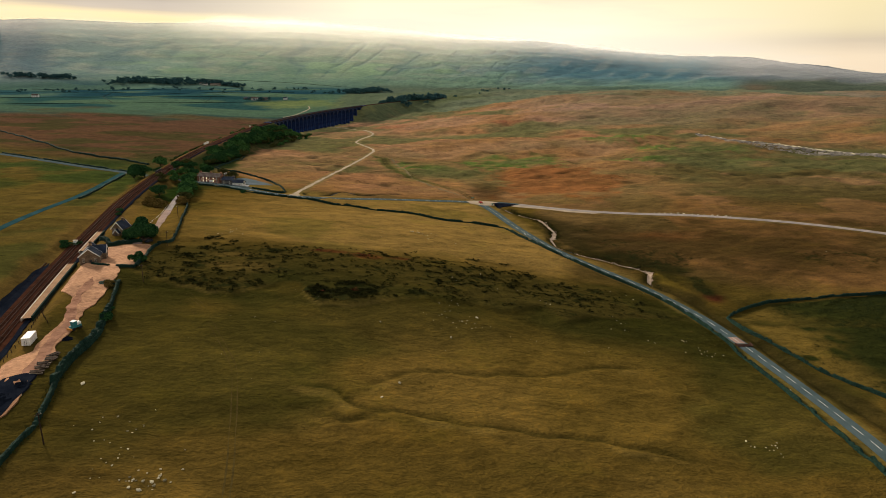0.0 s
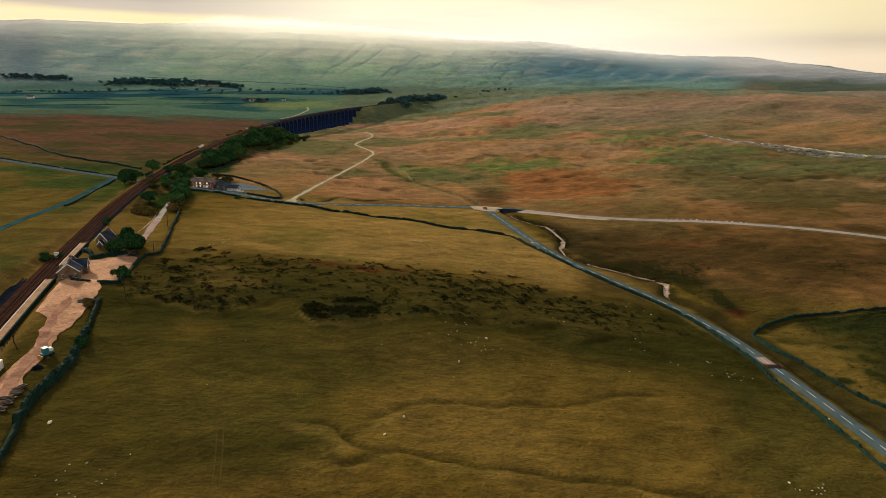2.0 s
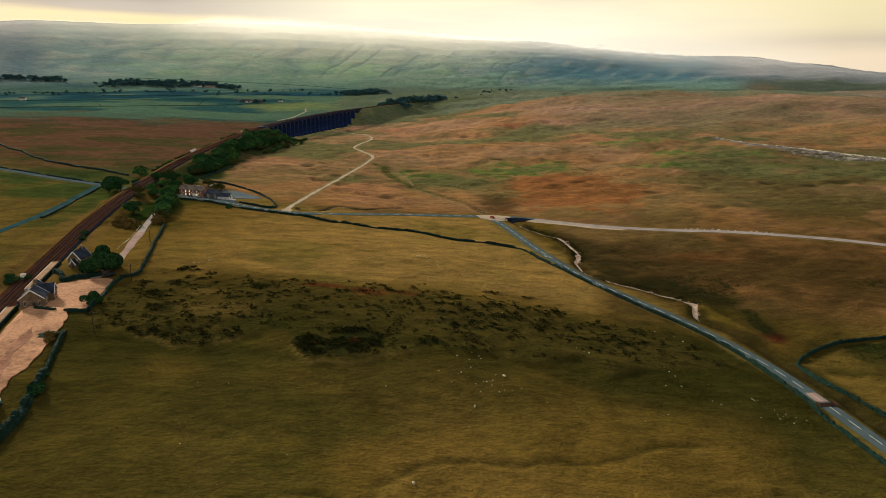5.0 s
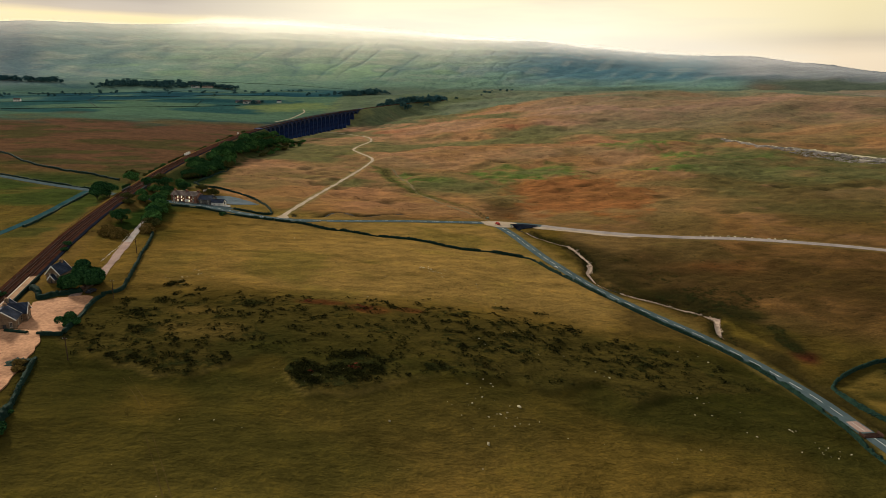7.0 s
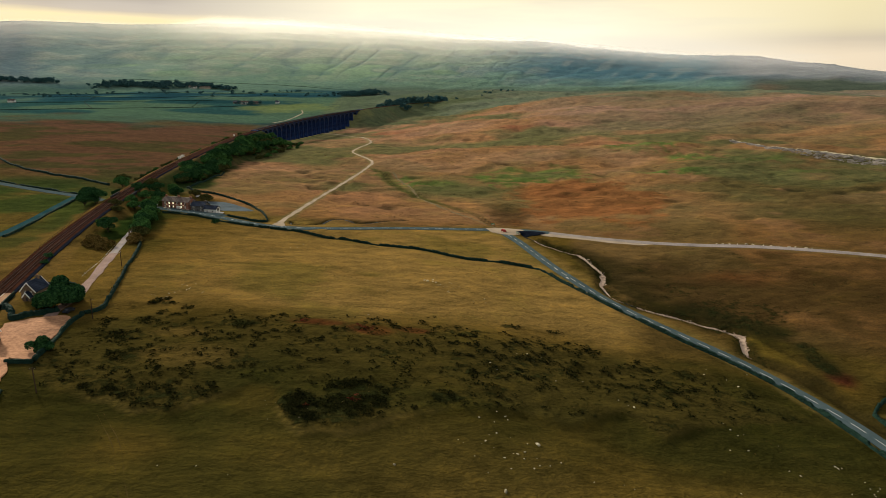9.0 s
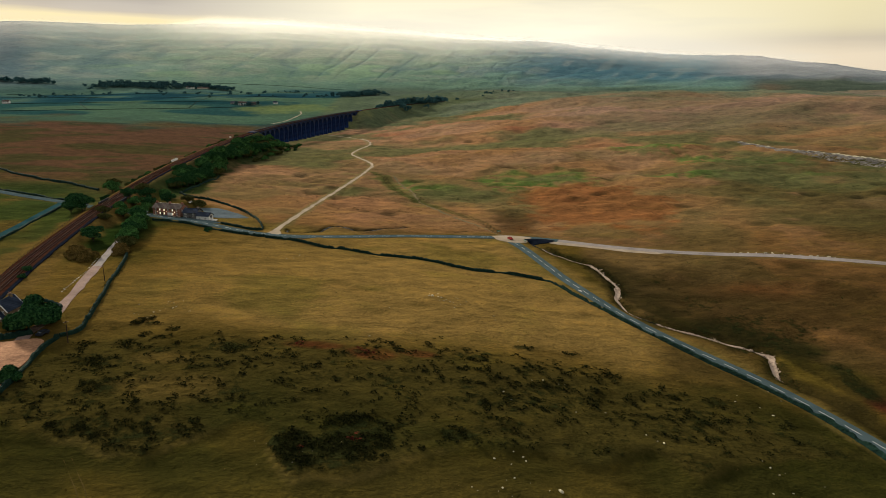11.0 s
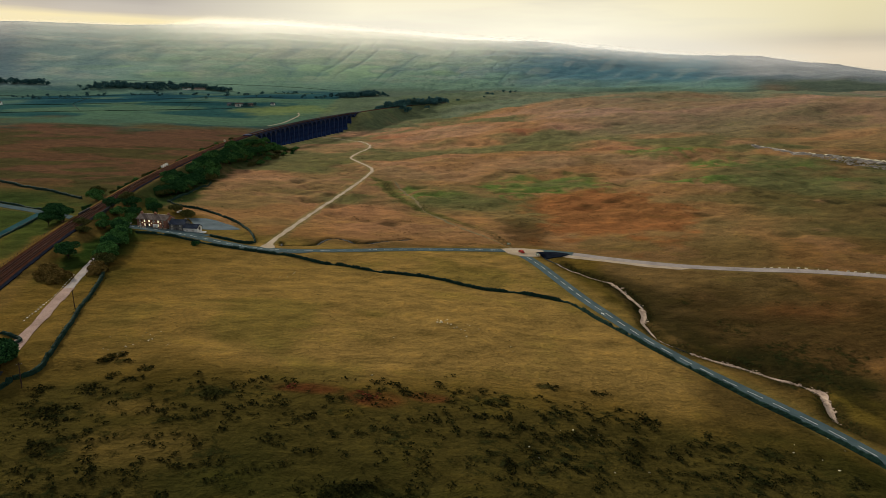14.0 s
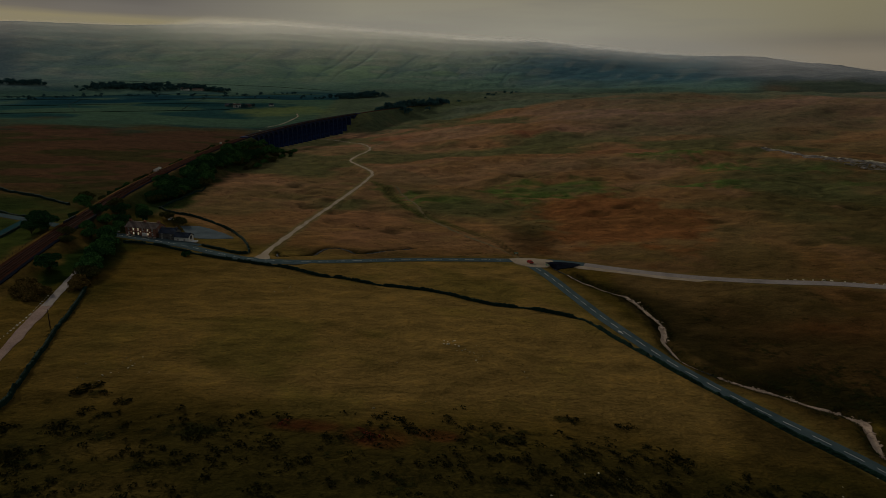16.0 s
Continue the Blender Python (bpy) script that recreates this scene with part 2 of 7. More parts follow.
GLASS = plain("window_glass", (0.02, 0.025, 0.03), 0.08, 0.0, 0.8, 0.1)
LIT = glow_of("lit_window", (1.0, 0.78, 0.5), 1.4)
DOOR = plain("dark_door_paint", (0.03, 0.03, 0.035), 0.5)
MARK = plain("road_paint", (0.62, 0.63, 0.60), 0.7, 0.0, 0.3, 0.5)
BARK = mottled("bark", (0.03, 0.024, 0.018), (0.08, 0.065, 0.05), 0.8, 6.0, 0.95, bump=0.8, depth=0.05)
LEAF = leafy("broad_leaf", (0.005, 0.028, 0.014), (0.090, 0.205, 0.052))
LEAF_OLIVE = leafy("olive_leaf", (0.020, 0.028, 0.010), (0.105, 0.105, 0.032))
# darker copy of the leaf, crown shade put into its colour
LEAF_DARK = leafy("shaded_leaf", (0.002, 0.016, 0.011), (0.046, 0.120, 0.038))
# far woods' leaf, paler and bluer with distance haze in its colour
LEAF_FAR = leafy("hazed_far_leaf", (0.022, 0.070, 0.090), (0.060, 0.130, 0.130))
LEAF_BROWN = leafy("turning_leaf", (0.050, 0.040, 0.011), (0.200, 0.135, 0.040))
HEATHER = leafy("heather", (0.005, 0.009, 0.003), (0.030, 0.029, 0.009))
HEATHER_RED = leafy("red_heather", (0.050, 0.012, 0.008), (0.16, 0.040, 0.022))
WATER = plain("dark_water", (0.012, 0.018, 0.022), 0.12, 0.0, 0.6, 0.3)
TYRE = plain("tyre_rubber", (0.015, 0.015, 0.016), 0.8)
CLOUD = low_cloud_stuff()

# ---------------------------------------------------------------- plan lines (metres, x east, y away from the camera)
RAIL = [(-60, -80), (-112, 90), (-141, 183), (-155.8, 231), (-170.5, 281), (-186, 338), (-200.7, 394), (-213.8, 455), (-224.4, 515),
        (-237.5, 602), (-246, 700), (-250.5, 800), (-252, 870), (-250, 936)]
RAIL_FAR = [(-164, 1336), (-128, 1440), (-75, 1560), (0, 1690)]
VIADUCT_ENDS = ((-250.0, 936.0), (-164.0, 1336.0))
ROAD_SOUTH = [(29, 500), (34.8, 485), (39.9, 467), (45.6, 441), (51.3, 417), (56.9, 399), (61.6, 385.5), (67.6, 370.5), (76.6, 355), (85.5, 342),
              (95, 329.5), (104, 317), (112, 303), (119, 288), (124.8, 272), (128.6, 254), (131.2, 237), (133.4, 220), (135, 204), (136, 186),
              (136, 165), (133, 120), (126, 60), (112, -60)]
ROAD_WEST = [(62, 496), (46, 501.5), (29, 502), (10.9, 501), (-6.5, 499), (-23.6, 496), (-40.4, 491.5), (-56.5, 485.6), (-72, 479.5), (-87, 474.5),
             (-102, 471.5), (-119, 472.5), (-137, 480), (-157, 490.5), (-177, 498.5), (-196, 504.8), (-222, 514), (-248, 526), (-274, 538),
             (-313, 556), (-370, 586), (-424, 614), (-560, 680)]
ROAD_EAST = [(62, 496), (80.4, 487), (98, 479.5), (121.5, 471.5), (150.7, 465), (180, 460.5), (213, 450.5), (246.5, 437), (276, 420), (300, 402),
             (360, 350), (450, 280)]
ROAD_SIDE = [(-266, 533), (-258, 495), (-249, 455), (-241.5, 414), (-236, 365), (-229, 322), (-216, 260), (-195, 180)]
TRACK = [(-110.5, 471), (-111, 490), (-109.5, 515), (-106, 556), (-98, 622), (-88, 710), (-83, 780), (-90, 812), (-107, 855), (-118, 888),
         (-116.5, 935), (-108, 1005), (-125, 1080), (-174, 1155), (-222, 1200), (-262, 1240), (-330, 1290)]
ACCESS = [(-186, 452), (-178, 422), (-168, 388), (-161, 362.5), (-154, 338), (-149.5, 322), (-149, 308), (-147, 299)]
STREAM = [(44, 497), (50, 482), (56, 467), (63, 453.5), (71, 444), (73.5, 435), (75, 424), (77, 414.5), (75, 403), (72, 395), (71.7, 385),
          (72.5, 376), (76, 370), (81, 364.8), (86.5, 361.5), (92, 358.3), (98, 355.3), (103, 351.5), (107.5, 347.4), (113.7, 344.2),
          (117.6, 339), (115, 331), (113, 322), (117, 315), (122, 309), (131, 290), (134, 270), (140, 240), (148, 200), (158, 120)]

NEAR_X, NEAR_Y, NEAR_S = (-200, -100, 0, 100, 220), (130, 220, 310, 400, 500, 640), 80.0
NEAR_H = ((2.9, 2.3, -2.1, -2.7, -5.2), (2.0, 0.6, 1.5, -1.8, -5.3), (1.4, 2.2, 4.9, -6.4, -1.4), (1.7, 0.3, 0.8, -1.0, 2.5),
          (0.1, 0.5, -3.3, 0.2, -0.3), (1.9, -0.2, -0.5, -1.2, 3.2))
MID_X, MID_Y, MID_S = (-450, -150, 150, 450, 750), (200, 500, 800, 1050, 1350), 240.0
MID_H = ((3.1, 4.5, -10.6, -3.0, -1.5), (5.0, -2.9, -7.2, -4.1, -3.7), (4.9, -8.5, -1.8, -7.2, 4.2), (-2.6, -11.4, 7.7, -3.7, 10.9),
         (-3.9, -20.6, 2.0, 9.4, 10.9))
# skyline of the long hill: bearing (x / y) and slope from the plain
CREST_B = (-0.80, -0.649, -0.60, -0.512, -0.45, -0.362, -0.335, -0.233, -0.15, -0.066, 0.005, 0.131, 0.242, 0.345, 0.468, 0.56, 0.647, 0.80)
CREST_E = (0.040, 0.0443, 0.0478, 0.0481, 0.0488, 0.0525, 0.0548, 0.0560, 0.053, 0.0496, 0.0456, 0.0415, 0.0327, 0.0261, 0.0244, 0.0158, 0.0084, 0.004)
SWELLS = ((560, 1120, 150, 60, 11), (330, 1290, 170, 60, 9), (760, 1480, 220, 80, 14), (900, 1150, 160, 80, 12), (150, 1120, 120, 50, 6), (480, 1560, 240, 90, 12),
          (640, 900, 120, 50, 8), (180, 950, 90, 40, 4), (1150, 1700, 260, 110, 16), (1700, 2450, 700, 240, 34))
CHANNELS = (((-44, 173), (-39, 173.3), (-32.4, 173.6), (-28.7, 171.6), (-23.8, 166.6), (-17.6, 163.2), (-11.4, 165.3), (-1.5, 163.5), (5, 163.4), (9.9, 161.4), (16.4, 162.2),
             (24.4, 160.9), (37, 160.4), (47, 160.7), (56, 158.7), (70, 154)),
            ((-24, 170), (-22.4, 174.9), (-19.6, 180.8), (-12.8, 184.9), (-5.8, 190.1), (1.6, 193.3), (9.1, 192.8), (16.8, 193.9), (24.6, 196.3), (36.5, 198), (44.7, 200.4), (58.8, 209.8), (72, 213)),
            ((-36, 157), (-33, 159), (-28.5, 160), (-24.7, 156.5), (-18, 161)),
            ((-4, 206), (6, 203.5), (14, 199), (22, 203), (34, 205)))
CUT = (0.8, 0.55, 0.7, 0.3)
TRAIL = [(-42, 108), (-46.5, 124), (-50.3, 139.3), (-57.5, 164.7), (-62.4, 179.6), (-69.6, 193), (-80, 210), (-88, 224.5), (-98.6, 238)]
# little stream that comes down to the west road, and the ditch beside the footpath
BECK = [(-106, 492), (-104, 483.5), (-99, 486), (-93.3, 490.9), (-87.5, 495.1), (-85.1, 503), (-81, 508.5), (-76, 509.5), (-69.9, 506), (-64, 499.5), (-58, 501.5), (-52, 506), (-43.9, 512.5), (-32.8, 520.3)]
DITCH = [(-78, 737), (-63, 696), (-52, 656), (-37.6, 618.6), (-22.9, 599.5), (-9.2, 578), (7.6, 555), (19.4, 539.9), (26, 512)]
# hollows in the moor
HOLLOWS = ((-121, 669), (-112, 613), (-94, 603), (-88, 574), (-65, 563), (-47, 555), (37, 664), (30, 1000), (196, 823), (254, 790), (201, 727), (119, 628), (99, 613), (206, 531), (289, 616),
           (323, 609), (354, 621), (372, 655), (150, 700), (60, 760), (235, 700), (-140, 700), (410, 620), (175, 585), (-98, 640), (-30, 690), (128, 740), (300, 690))


def lattice(i, j, seed):
    n = (i.astype(np.int64) * 374761393 + j.astype(np.int64) * 668265263 + seed * 974634777) & 0xFFFFFFFF
    n = ((n ^ (n >> 13)) * 1274126177) & 0xFFFFFFFF
    return ((n ^ (n >> 16)) & 0xFFFF) / 65535.0


def vnoise(x, y, seed=0):
    """Smooth lattice noise in -1 .. 1."""
    i, j = np.floor(x), np.floor(y)
    u, v = x - i, y - j
    u, v = u * u * u * (u * (u * 6 - 15) + 10), v * v * v * (v * (v * 6 - 15) + 10)
    a, b = lattice(i, j, seed), lattice(i + 1, j, seed)
    c, d = lattice(i, j + 1, seed), lattice(i + 1, j + 1, seed)
    return 2 * (a + (b - a) * u + (c - a) * v + (a - b - c + d) * u * v) - 1


def fbm(x, y, seed=0, octaves=3):
    return sum(vnoise(x * 2 ** k, y * 2 ** k, seed + 17 * k) * 0.5 ** k for k in range(octaves))


def ramp(a, b, v):
    t = np.clip((v - a) / (b - a), 0, 1)
    return t * t * (3 - 2 * t)


def line_distance(x, y, line):
    """Distance to a plan line, and the y of the nearest place on it."""
    best, at_y = np.full(np.shape(x), 1e9), np.zeros(np.shape(x))
    for (ax, ay), (bx, by) in zip(line, line[1:]):
        ux, uy = bx - ax, by - ay
        t = np.clip(((x - ax) * ux + (y - ay) * uy) / (ux * ux + uy * uy), 0, 1)
        d = np.hypot(x - ax - t * ux, y - ay - t * uy)
        at_y = np.where(d < best, ay + t * uy, at_y)
        best = np.minimum(best, d)
    return best, at_y


def rail_z(y):
    return 21.6 + (y - 938) * 0.01


def lie(x, y):
    """The broad lie of the land."""
    z = 13.45 + 0.02237 * x + 0.0111 * np.minimum(y, 2600)
    for rows, xs, ys, s in ((NEAR_H, NEAR_X, NEAR_Y, NEAR_S), (MID_H, MID_X, MID_Y, MID_S)):
        for v, row in zip(ys, rows):
            for u, height in zip(xs, row):
                z = z + height * np.exp(-((x - u) ** 2 + (y - v) ** 2) / (2 * s * s))
    z = z + 11 * np.exp(-((x - 250) / 420) ** 2 - ((y - 1800) / 260) ** 2)
    for hx, hy, rx, ry, height in SWELLS:
        z = z + height * np.exp(-((x - hx) / rx) ** 2 - ((y - hy) / ry) ** 2)
    z = z - 16 * np.exp(-((x - 500) / 900) ** 2 - ((y - 2450) / 330) ** 2)
    r = np.hypot(x, y)
    up = np.clip((r - 2350) / 1500, 0, 1) * (y > 0)
    crest = 103 + 3850 * np.interp(x / np.maximum(y, 1), CREST_B, CREST_E)
    hill = up ** 1.25 * (crest - z)
    back = np.clip((r - 3850) / 1500, 0, 1)
    return z + hill * (1 - 0.45 * back)


def channel_offset(x, y, line):
    """How far up-slope of a channel a place lies, and how much of the channel is left there."""
    cx, cy = np.array(line, float).T
    steep = np.interp(x, (cx[1:] + cx[:-1]) / 2, np.diff(cy) / np.diff(cx))
    off = (y - np.interp(x, cx, cy) - 0.9 * fbm(x / 6, 0 * x + cy[0], 31)) / np.sqrt(1 + steep ** 2)
    return off, ramp(cx[0] - 4, cx[0] + 11, x) * ramp(cx[-1] + 9, cx[-1] - 5, x)


def bank_edges(x):
    """Upper and lower edge of the heather bank; the foot is scalloped."""
    top = np.interp(x, (-140, -132, -127, -118, -109, -88, -56, -39, -5, 15, 38, 58, 78, 93, 108), (272, 286, 302, 309, 308, 308, 311, 309, 315, 313, 314, 309, 303, 292, 276))
    low = np.interp(x, (-140, -130, -114, -105, -99, -91, -82, -79, -77, -73, -65, -60, -56, -54, -50, -46, -42, -36, -31, -25, -22, -13, -7, 3, 10, 20, 25, 35, 45, 55, 71, 90, 108),
                    (270, 258, 247, 246, 245, 241, 240, 242, 246, 249, 256, 256, 252, 245, 237, 234, 236.5, 235, 238, 241, 245, 250, 253, 252, 255, 254, 251, 256, 262, 251, 262, 270, 272))
    return top, low - 1.1 * np.abs(np.sin(x / 2.9 + 1.2 * np.sin(x / 11.0)))


def ground_z(x, y, fine=True):
    x, y = np.asarray(x, float), np.asarray(y, float)
    z = lie(x, y)
    r = np.hypot(x, y)
    if fine:
        moor = ramp(520, 620, y + 0.15 * x) * ramp(-260, -150, x)
        field = 1 - moor
        z = z + moor * (6.0 * fbm(x / 300, y / 120, 3, 2) * ramp(600, 880, y) * ramp(-120, 0, x) + 2.6 * fbm(x / 62, y / 40, 4, 2) * ramp(540, 720, y) * ramp(-130, -40, x) + 1.3 * fbm(x / 21, y / 14, 5) - 0.9 * (1 - np.abs(vnoise(x / 34 + 0.6 * vnoise(x / 30, y / 30, 19), y / 26, 21))) ** 6)
        fold = (1 - np.abs(vnoise(x / 34 + 0.7 * vnoise(x / 50, y / 40, 11), y / 17, 13))) ** 3
        z = z + field * (0.75 * fbm(x / 46, y / 26, 7) + 0.55 * fold - 0.2 + 0.13 * fbm(x / 9, y / 7, 9, 2)) * ramp(1600, 900, r)
        # runnels down the wet slope east of the stream
        slope = ramp(85, 130, x) * ramp(300, 335, y) * ramp(470, 440, y + 0.12 * (x - 150))
        z = z + slope * 0.34 * vnoise((0.55 * x - 0.84 * y) / 5.5 + 0.6 * vnoise(x / 20, y / 20, 15), (0.84 * x + 0.55 * y) / 34, 17)
        # old water channels winding over the near slope, with a turfy lip on the lower side
        for deep, line in zip(CUT, CHANNELS):
            off, here = channel_offset(x, y, line)
            z = z - here * deep * (1.25 * np.exp(-(off / 1.15) ** 2) - 0.35 * np.exp(-((off + 3) / 1.8) ** 2) - 0.25 * np.exp(-((off - 5) / 3) ** 2)) * (0.7 + 0.4 * fbm(x / 11, 0 * x + line[0][1] + 5, 37))
        # the heather bank: a short steeper step
        top, low = bank_edges(x)
        z = z + 1.2 * ramp(low - 3.5, low + 2.5, y) * ramp(top + 40, low + 6, y) * ramp(-125, -100, x) * ramp(95, 60, x)
        # gullies on the long hill
        far = ramp(2450, 2900, r)
        bearing = x / np.maximum(y, 1) * 34 - r / 420
        gully = 1 - np.abs(vnoise(bearing + 0.5 * vnoise(bearing, r / 300, 51), r / 520, 53))
        z = z - far * (1 - ramp(3600, 3900, r)) * (4 * gully ** 4 - 1 + 5 * fbm(x / 260, y / 210, 55, 4))
        z = z + ramp(1500, 2000, r) * (1 - far) * 2.5 * fbm(x / 160, y / 120, 57)
        for hx, hy in HOLLOWS:
            q = ((x - hx) / 9) ** 2 + ((y - hy) / 7) ** 2
            z = z - 2.0 * np.exp(-q) + 0.5 * np.exp(-(q - 2.2) ** 2)
    # railway bank and cutting
    for line in (RAIL, RAIL_FAR):
        d, ry = line_distance(x, y, line)
        level, over = rail_z(ry) - 0.55, np.maximum(d - 6.6, 0) / 1.7
        z = np.where(z < level, np.maximum(z, level - over), np.minimum(z, level + over))
    # road under the railway, stream bed
    d, _ = line_distance(x, y, ROAD_WEST[15:18])
    z = np.where(d < 5.2, np.minimum(z, lie(x, y) - 0.9), z)
    d, _ = line_distance(x, y, STREAM)
    z = z - 1.6 * np.exp(-(d / 2.6) ** 2) * ramp(640, 500, y)
    d, _ = line_distance(x, y, BECK)
    z = z - 1.3 * np.exp(-(d / 1.9) ** 2)
    d, _ = line_distance(x, y, DITCH)
    z = z - 0.6 * np.exp(-((d - 1.5) / 1.2) ** 2)
    for line, half in ((ROAD_SOUTH, 3.6), (ROAD_WEST, 3.8), (ROAD_EAST, 3.6), (ROAD_SIDE, 2.8), (ACCESS, 2.4), (TRACK, 1.9)):
        d, _ = line_distance(x, y, line)
        flat = ramp(half + 4, half, d)
        if fine:
            z = z + flat * (lie(x, y) - 0.1 - z) * (np.abs(lie(x, y) - z) < 2.5)
    return z


# ---------------------------------------------------------------- mesh helpers


def mesh_of(name, verts, faces, material):
    me = bpy.data.meshes.new(name)
    verts = np.asarray(verts, np.float32).reshape(-1, 3)
    me.from_pydata([tuple(v) for v in verts.tolist()], [], [tuple(f) for f in faces])
    me.materials.append(material)
    me.update()
    return me


def part(name, bm, material, parent=None, label=""):
    """Links a bmesh, or a (verts, faces) pair, as one mesh object under a thing or part."""
    if isinstance(bm, tuple):
        me = mesh_of(name, bm[0], bm[1], material)
    else:
        me = bpy.data.meshes.new(name)
        bm.to_mesh(me)
        bm.free()
        me.materials.append(material)
    ob = new(name, me)
    ob.parent = parent
    if label:
        ob["label"] = label
    return ob


def thing(name, m, label, category, group="", kind=""):
    ob = new(name)
    ob.empty_display_size = 0.5
    ob.matrix_basis = m
    return tagged(ob, label, category, group, kind)


GRID = {}


def drape(x, y):
    """Height of the ground sheet as built."""
    x, y = np.asarray(x, float), np.asarray(y, float)
    xs, ys, z = GRID["x"], GRID["y"], GRID["z"]
    i, j = np.clip(np.searchsorted(xs, x) - 1, 0, len(xs) - 2), np.clip(np.searchsorted(ys, y) - 1, 0, len(ys) - 2)
    u, v = (x - xs[i]) / (xs[i + 1] - xs[i]), (y - ys[j]) / (ys[j + 1] - ys[j])
    return (z[j, i] * (1 - u) + z[j, i + 1] * u) * (1 - v) + (z[j + 1, i] * (1 - u) + z[j + 1, i + 1] * u) * v


def ground_at(x, y):
    return float(drape(np.array([float(x)]), np.array([float(y)]))[0])


def box_bm(size, centre=(0, 0, 0), bevel=0.0, bm=None, rz=0.0):
    own = bm or bmesh.new()
    made = bmesh.ops.create_cube(own, size=1)["verts"]
    bmesh.ops.transform(own, matrix=Matrix.Translation(centre) @ Matrix.Rotation(rz, 4, "Z") @ Matrix.Diagonal((*size, 1)), verts=made)
    if bevel and bm is None:
        bmesh.ops.bevel(own, geom=own.edges[:], offset=bevel, segments=1, affect="EDGES")
    return own


def resample(line, step):
    """A smooth line through the plan points, at even steps."""
    p = np.array(line, float)
    n = len(p)
    q = np.vstack([2 * p[0] - p[1], p, 2 * p[-1] - p[-2]])
    out = []
    for i in range(1, n):
        a, b, c, d = q[i - 1], q[i], q[i + 1], q[i + 2]
        for t in np.linspace(0, 1, max(2, int(np.linalg.norm(c - b) / step * 3)), endpoint=False):
            out.append(0.5 * (2 * b + (c - a) * t + (2 * a - 5 * b + 4 * c - d) * t * t + (3 * b - a - 3 * c + d) * t ** 3))
    out.append(p[-1])
    out = np.array(out)
    s = np.r_[0, np.cumsum(np.hypot(*np.diff(out, axis=0).T))]
    at = np.linspace(0, s[-1], max(2, int(s[-1] / step) + 1))
    return np.stack([np.interp(at, s, out[:, 0]), np.interp(at, s, out[:, 1])], 1)


def normals_of(p):
    d = np.gradient(p, axis=0)
    d /= np.maximum(np.linalg.norm(d, axis=1), 1e-6)[:, None]
    return np.stack([-d[:, 1], d[:, 0]], 1)


def ribbon(line, left, right, lift, step=2.0, across=4, ragged=0.0, seed=0, crown=0.0, level=None, taper=0.0):
    """A draped strip with a turned-down rim; left and right are its reach to each side of the line."""
    p = resample(line, step)
    nrm = normals_of(p)
    n = len(p)
    s = np.arange(n) * step
    lo = left + ragged * fbm(s / 7.0, s * 0 + seed, seed + 1)
    hi = right + ragged * fbm(s / 7.0, s * 0 + seed + 9, seed + 2)
    if taper:
        ends = ramp(0, taper, s) * ramp(0, taper, s[-1] - s)
        lo, hi = np.maximum(lo, 0.12) * ends + 0.04, np.maximum(hi, 0.12) * ends + 0.04
    rows = []
    for k in range(across + 1):
        f = k / across
        off = lo * (1 - f) - hi * f
        xy = p + nrm * off[:, None]
        base = drape(xy[:, 0], xy[:, 1]) if level is None else level(xy)
        z = base + lift + crown * (1 - (2 * f - 1) ** 2)
        rows.append(np.column_stack([xy, z]))
    first, last = rows[0].copy(), rows[-1].copy()
    first[:, 2] -= 0.6
    last[:, 2] -= 0.6
    rows = [first] + rows + [last]
    verts = np.concatenate(rows)
    faces = [(k * n + i + 1, k * n + i, (k + 1) * n + i, (k + 1) * n + i + 1) for k in range(len(rows) - 1) for i in range(n - 1)]
    faces = [f[::-1] for f in faces]
    return verts, faces


def patch(outline, lift, step=2.0, ragged=0.8, seed=0):
    """A draped sheet with an uneven outline round plan corners."""
    closed = list(outline) + [outline[0]]
    rim = resample(closed, step)[:-1]
    mid = rim.mean(axis=0)
    rings = [1.0, 0.97, 0.78, 0.55, 0.3]
    n = len(rim)
    k = np.arange(n)
    jit = 1 + ragged / np.maximum(np.linalg.norm(rim - mid, axis=1), 1) * fbm(k / 5.0, k * 0.0 + seed, seed)
    verts, faces = [], []
    for r, f in enumerate(rings):
        xy = mid + (rim - mid) * (jit * f)[:, None]
        z = drape(xy[:, 0], xy[:, 1]) + (lift if r else lift - 0.5)
        verts.append(np.column_stack([xy, z]))
    verts.append(np.array([[mid[0], mid[1], ground_at(*mid) + lift]]))
    for r in range(len(rings) - 1):
        for i in range(n):
            j = (i + 1) % n
            faces.append((r * n + i, r * n + j, (r + 1) * n + j, (r + 1) * n + i))
    last = (len(rings) - 1) * n
    for i in range(n):
        faces.append((last + i, last + (i + 1) % n, len(rings) * n))
    return np.concatenate(verts), faces


def yard_sheet(rows, lift, ragged=0.7, seed=0, step=1.5, across=7):
    """A draped sheet between a western and an eastern edge, rows of (y, west x, east x), with a turned-down rim."""
    at, left, right = np.array(rows, float)[::-1].T
    y = np.arange(at[0], at[-1], step)
    lo = np.interp(y, at, left) + ragged * fbm(y / 5, y * 0 + seed, seed)
    hi = np.interp(y, at, right) + ragged * fbm(y / 5, y * 0 + seed + 7, seed)
    n = len(y)
    grid = []
    for k, f in enumerate((0.0, *np.linspace(0, 1, across), 1.0)):
        x = lo + (hi - lo) * f
        grid.append(np.column_stack([x, y, drape(x, y) + (lift if 0 < k < across + 1 else lift - 0.5)]))
    faces = [(k * n + i, (k + 1) * n + i, (k + 1) * n + i + 1, k * n + i + 1) for k in range(across + 1) for i in range(n - 1)]
    return np.concatenate(grid), faces


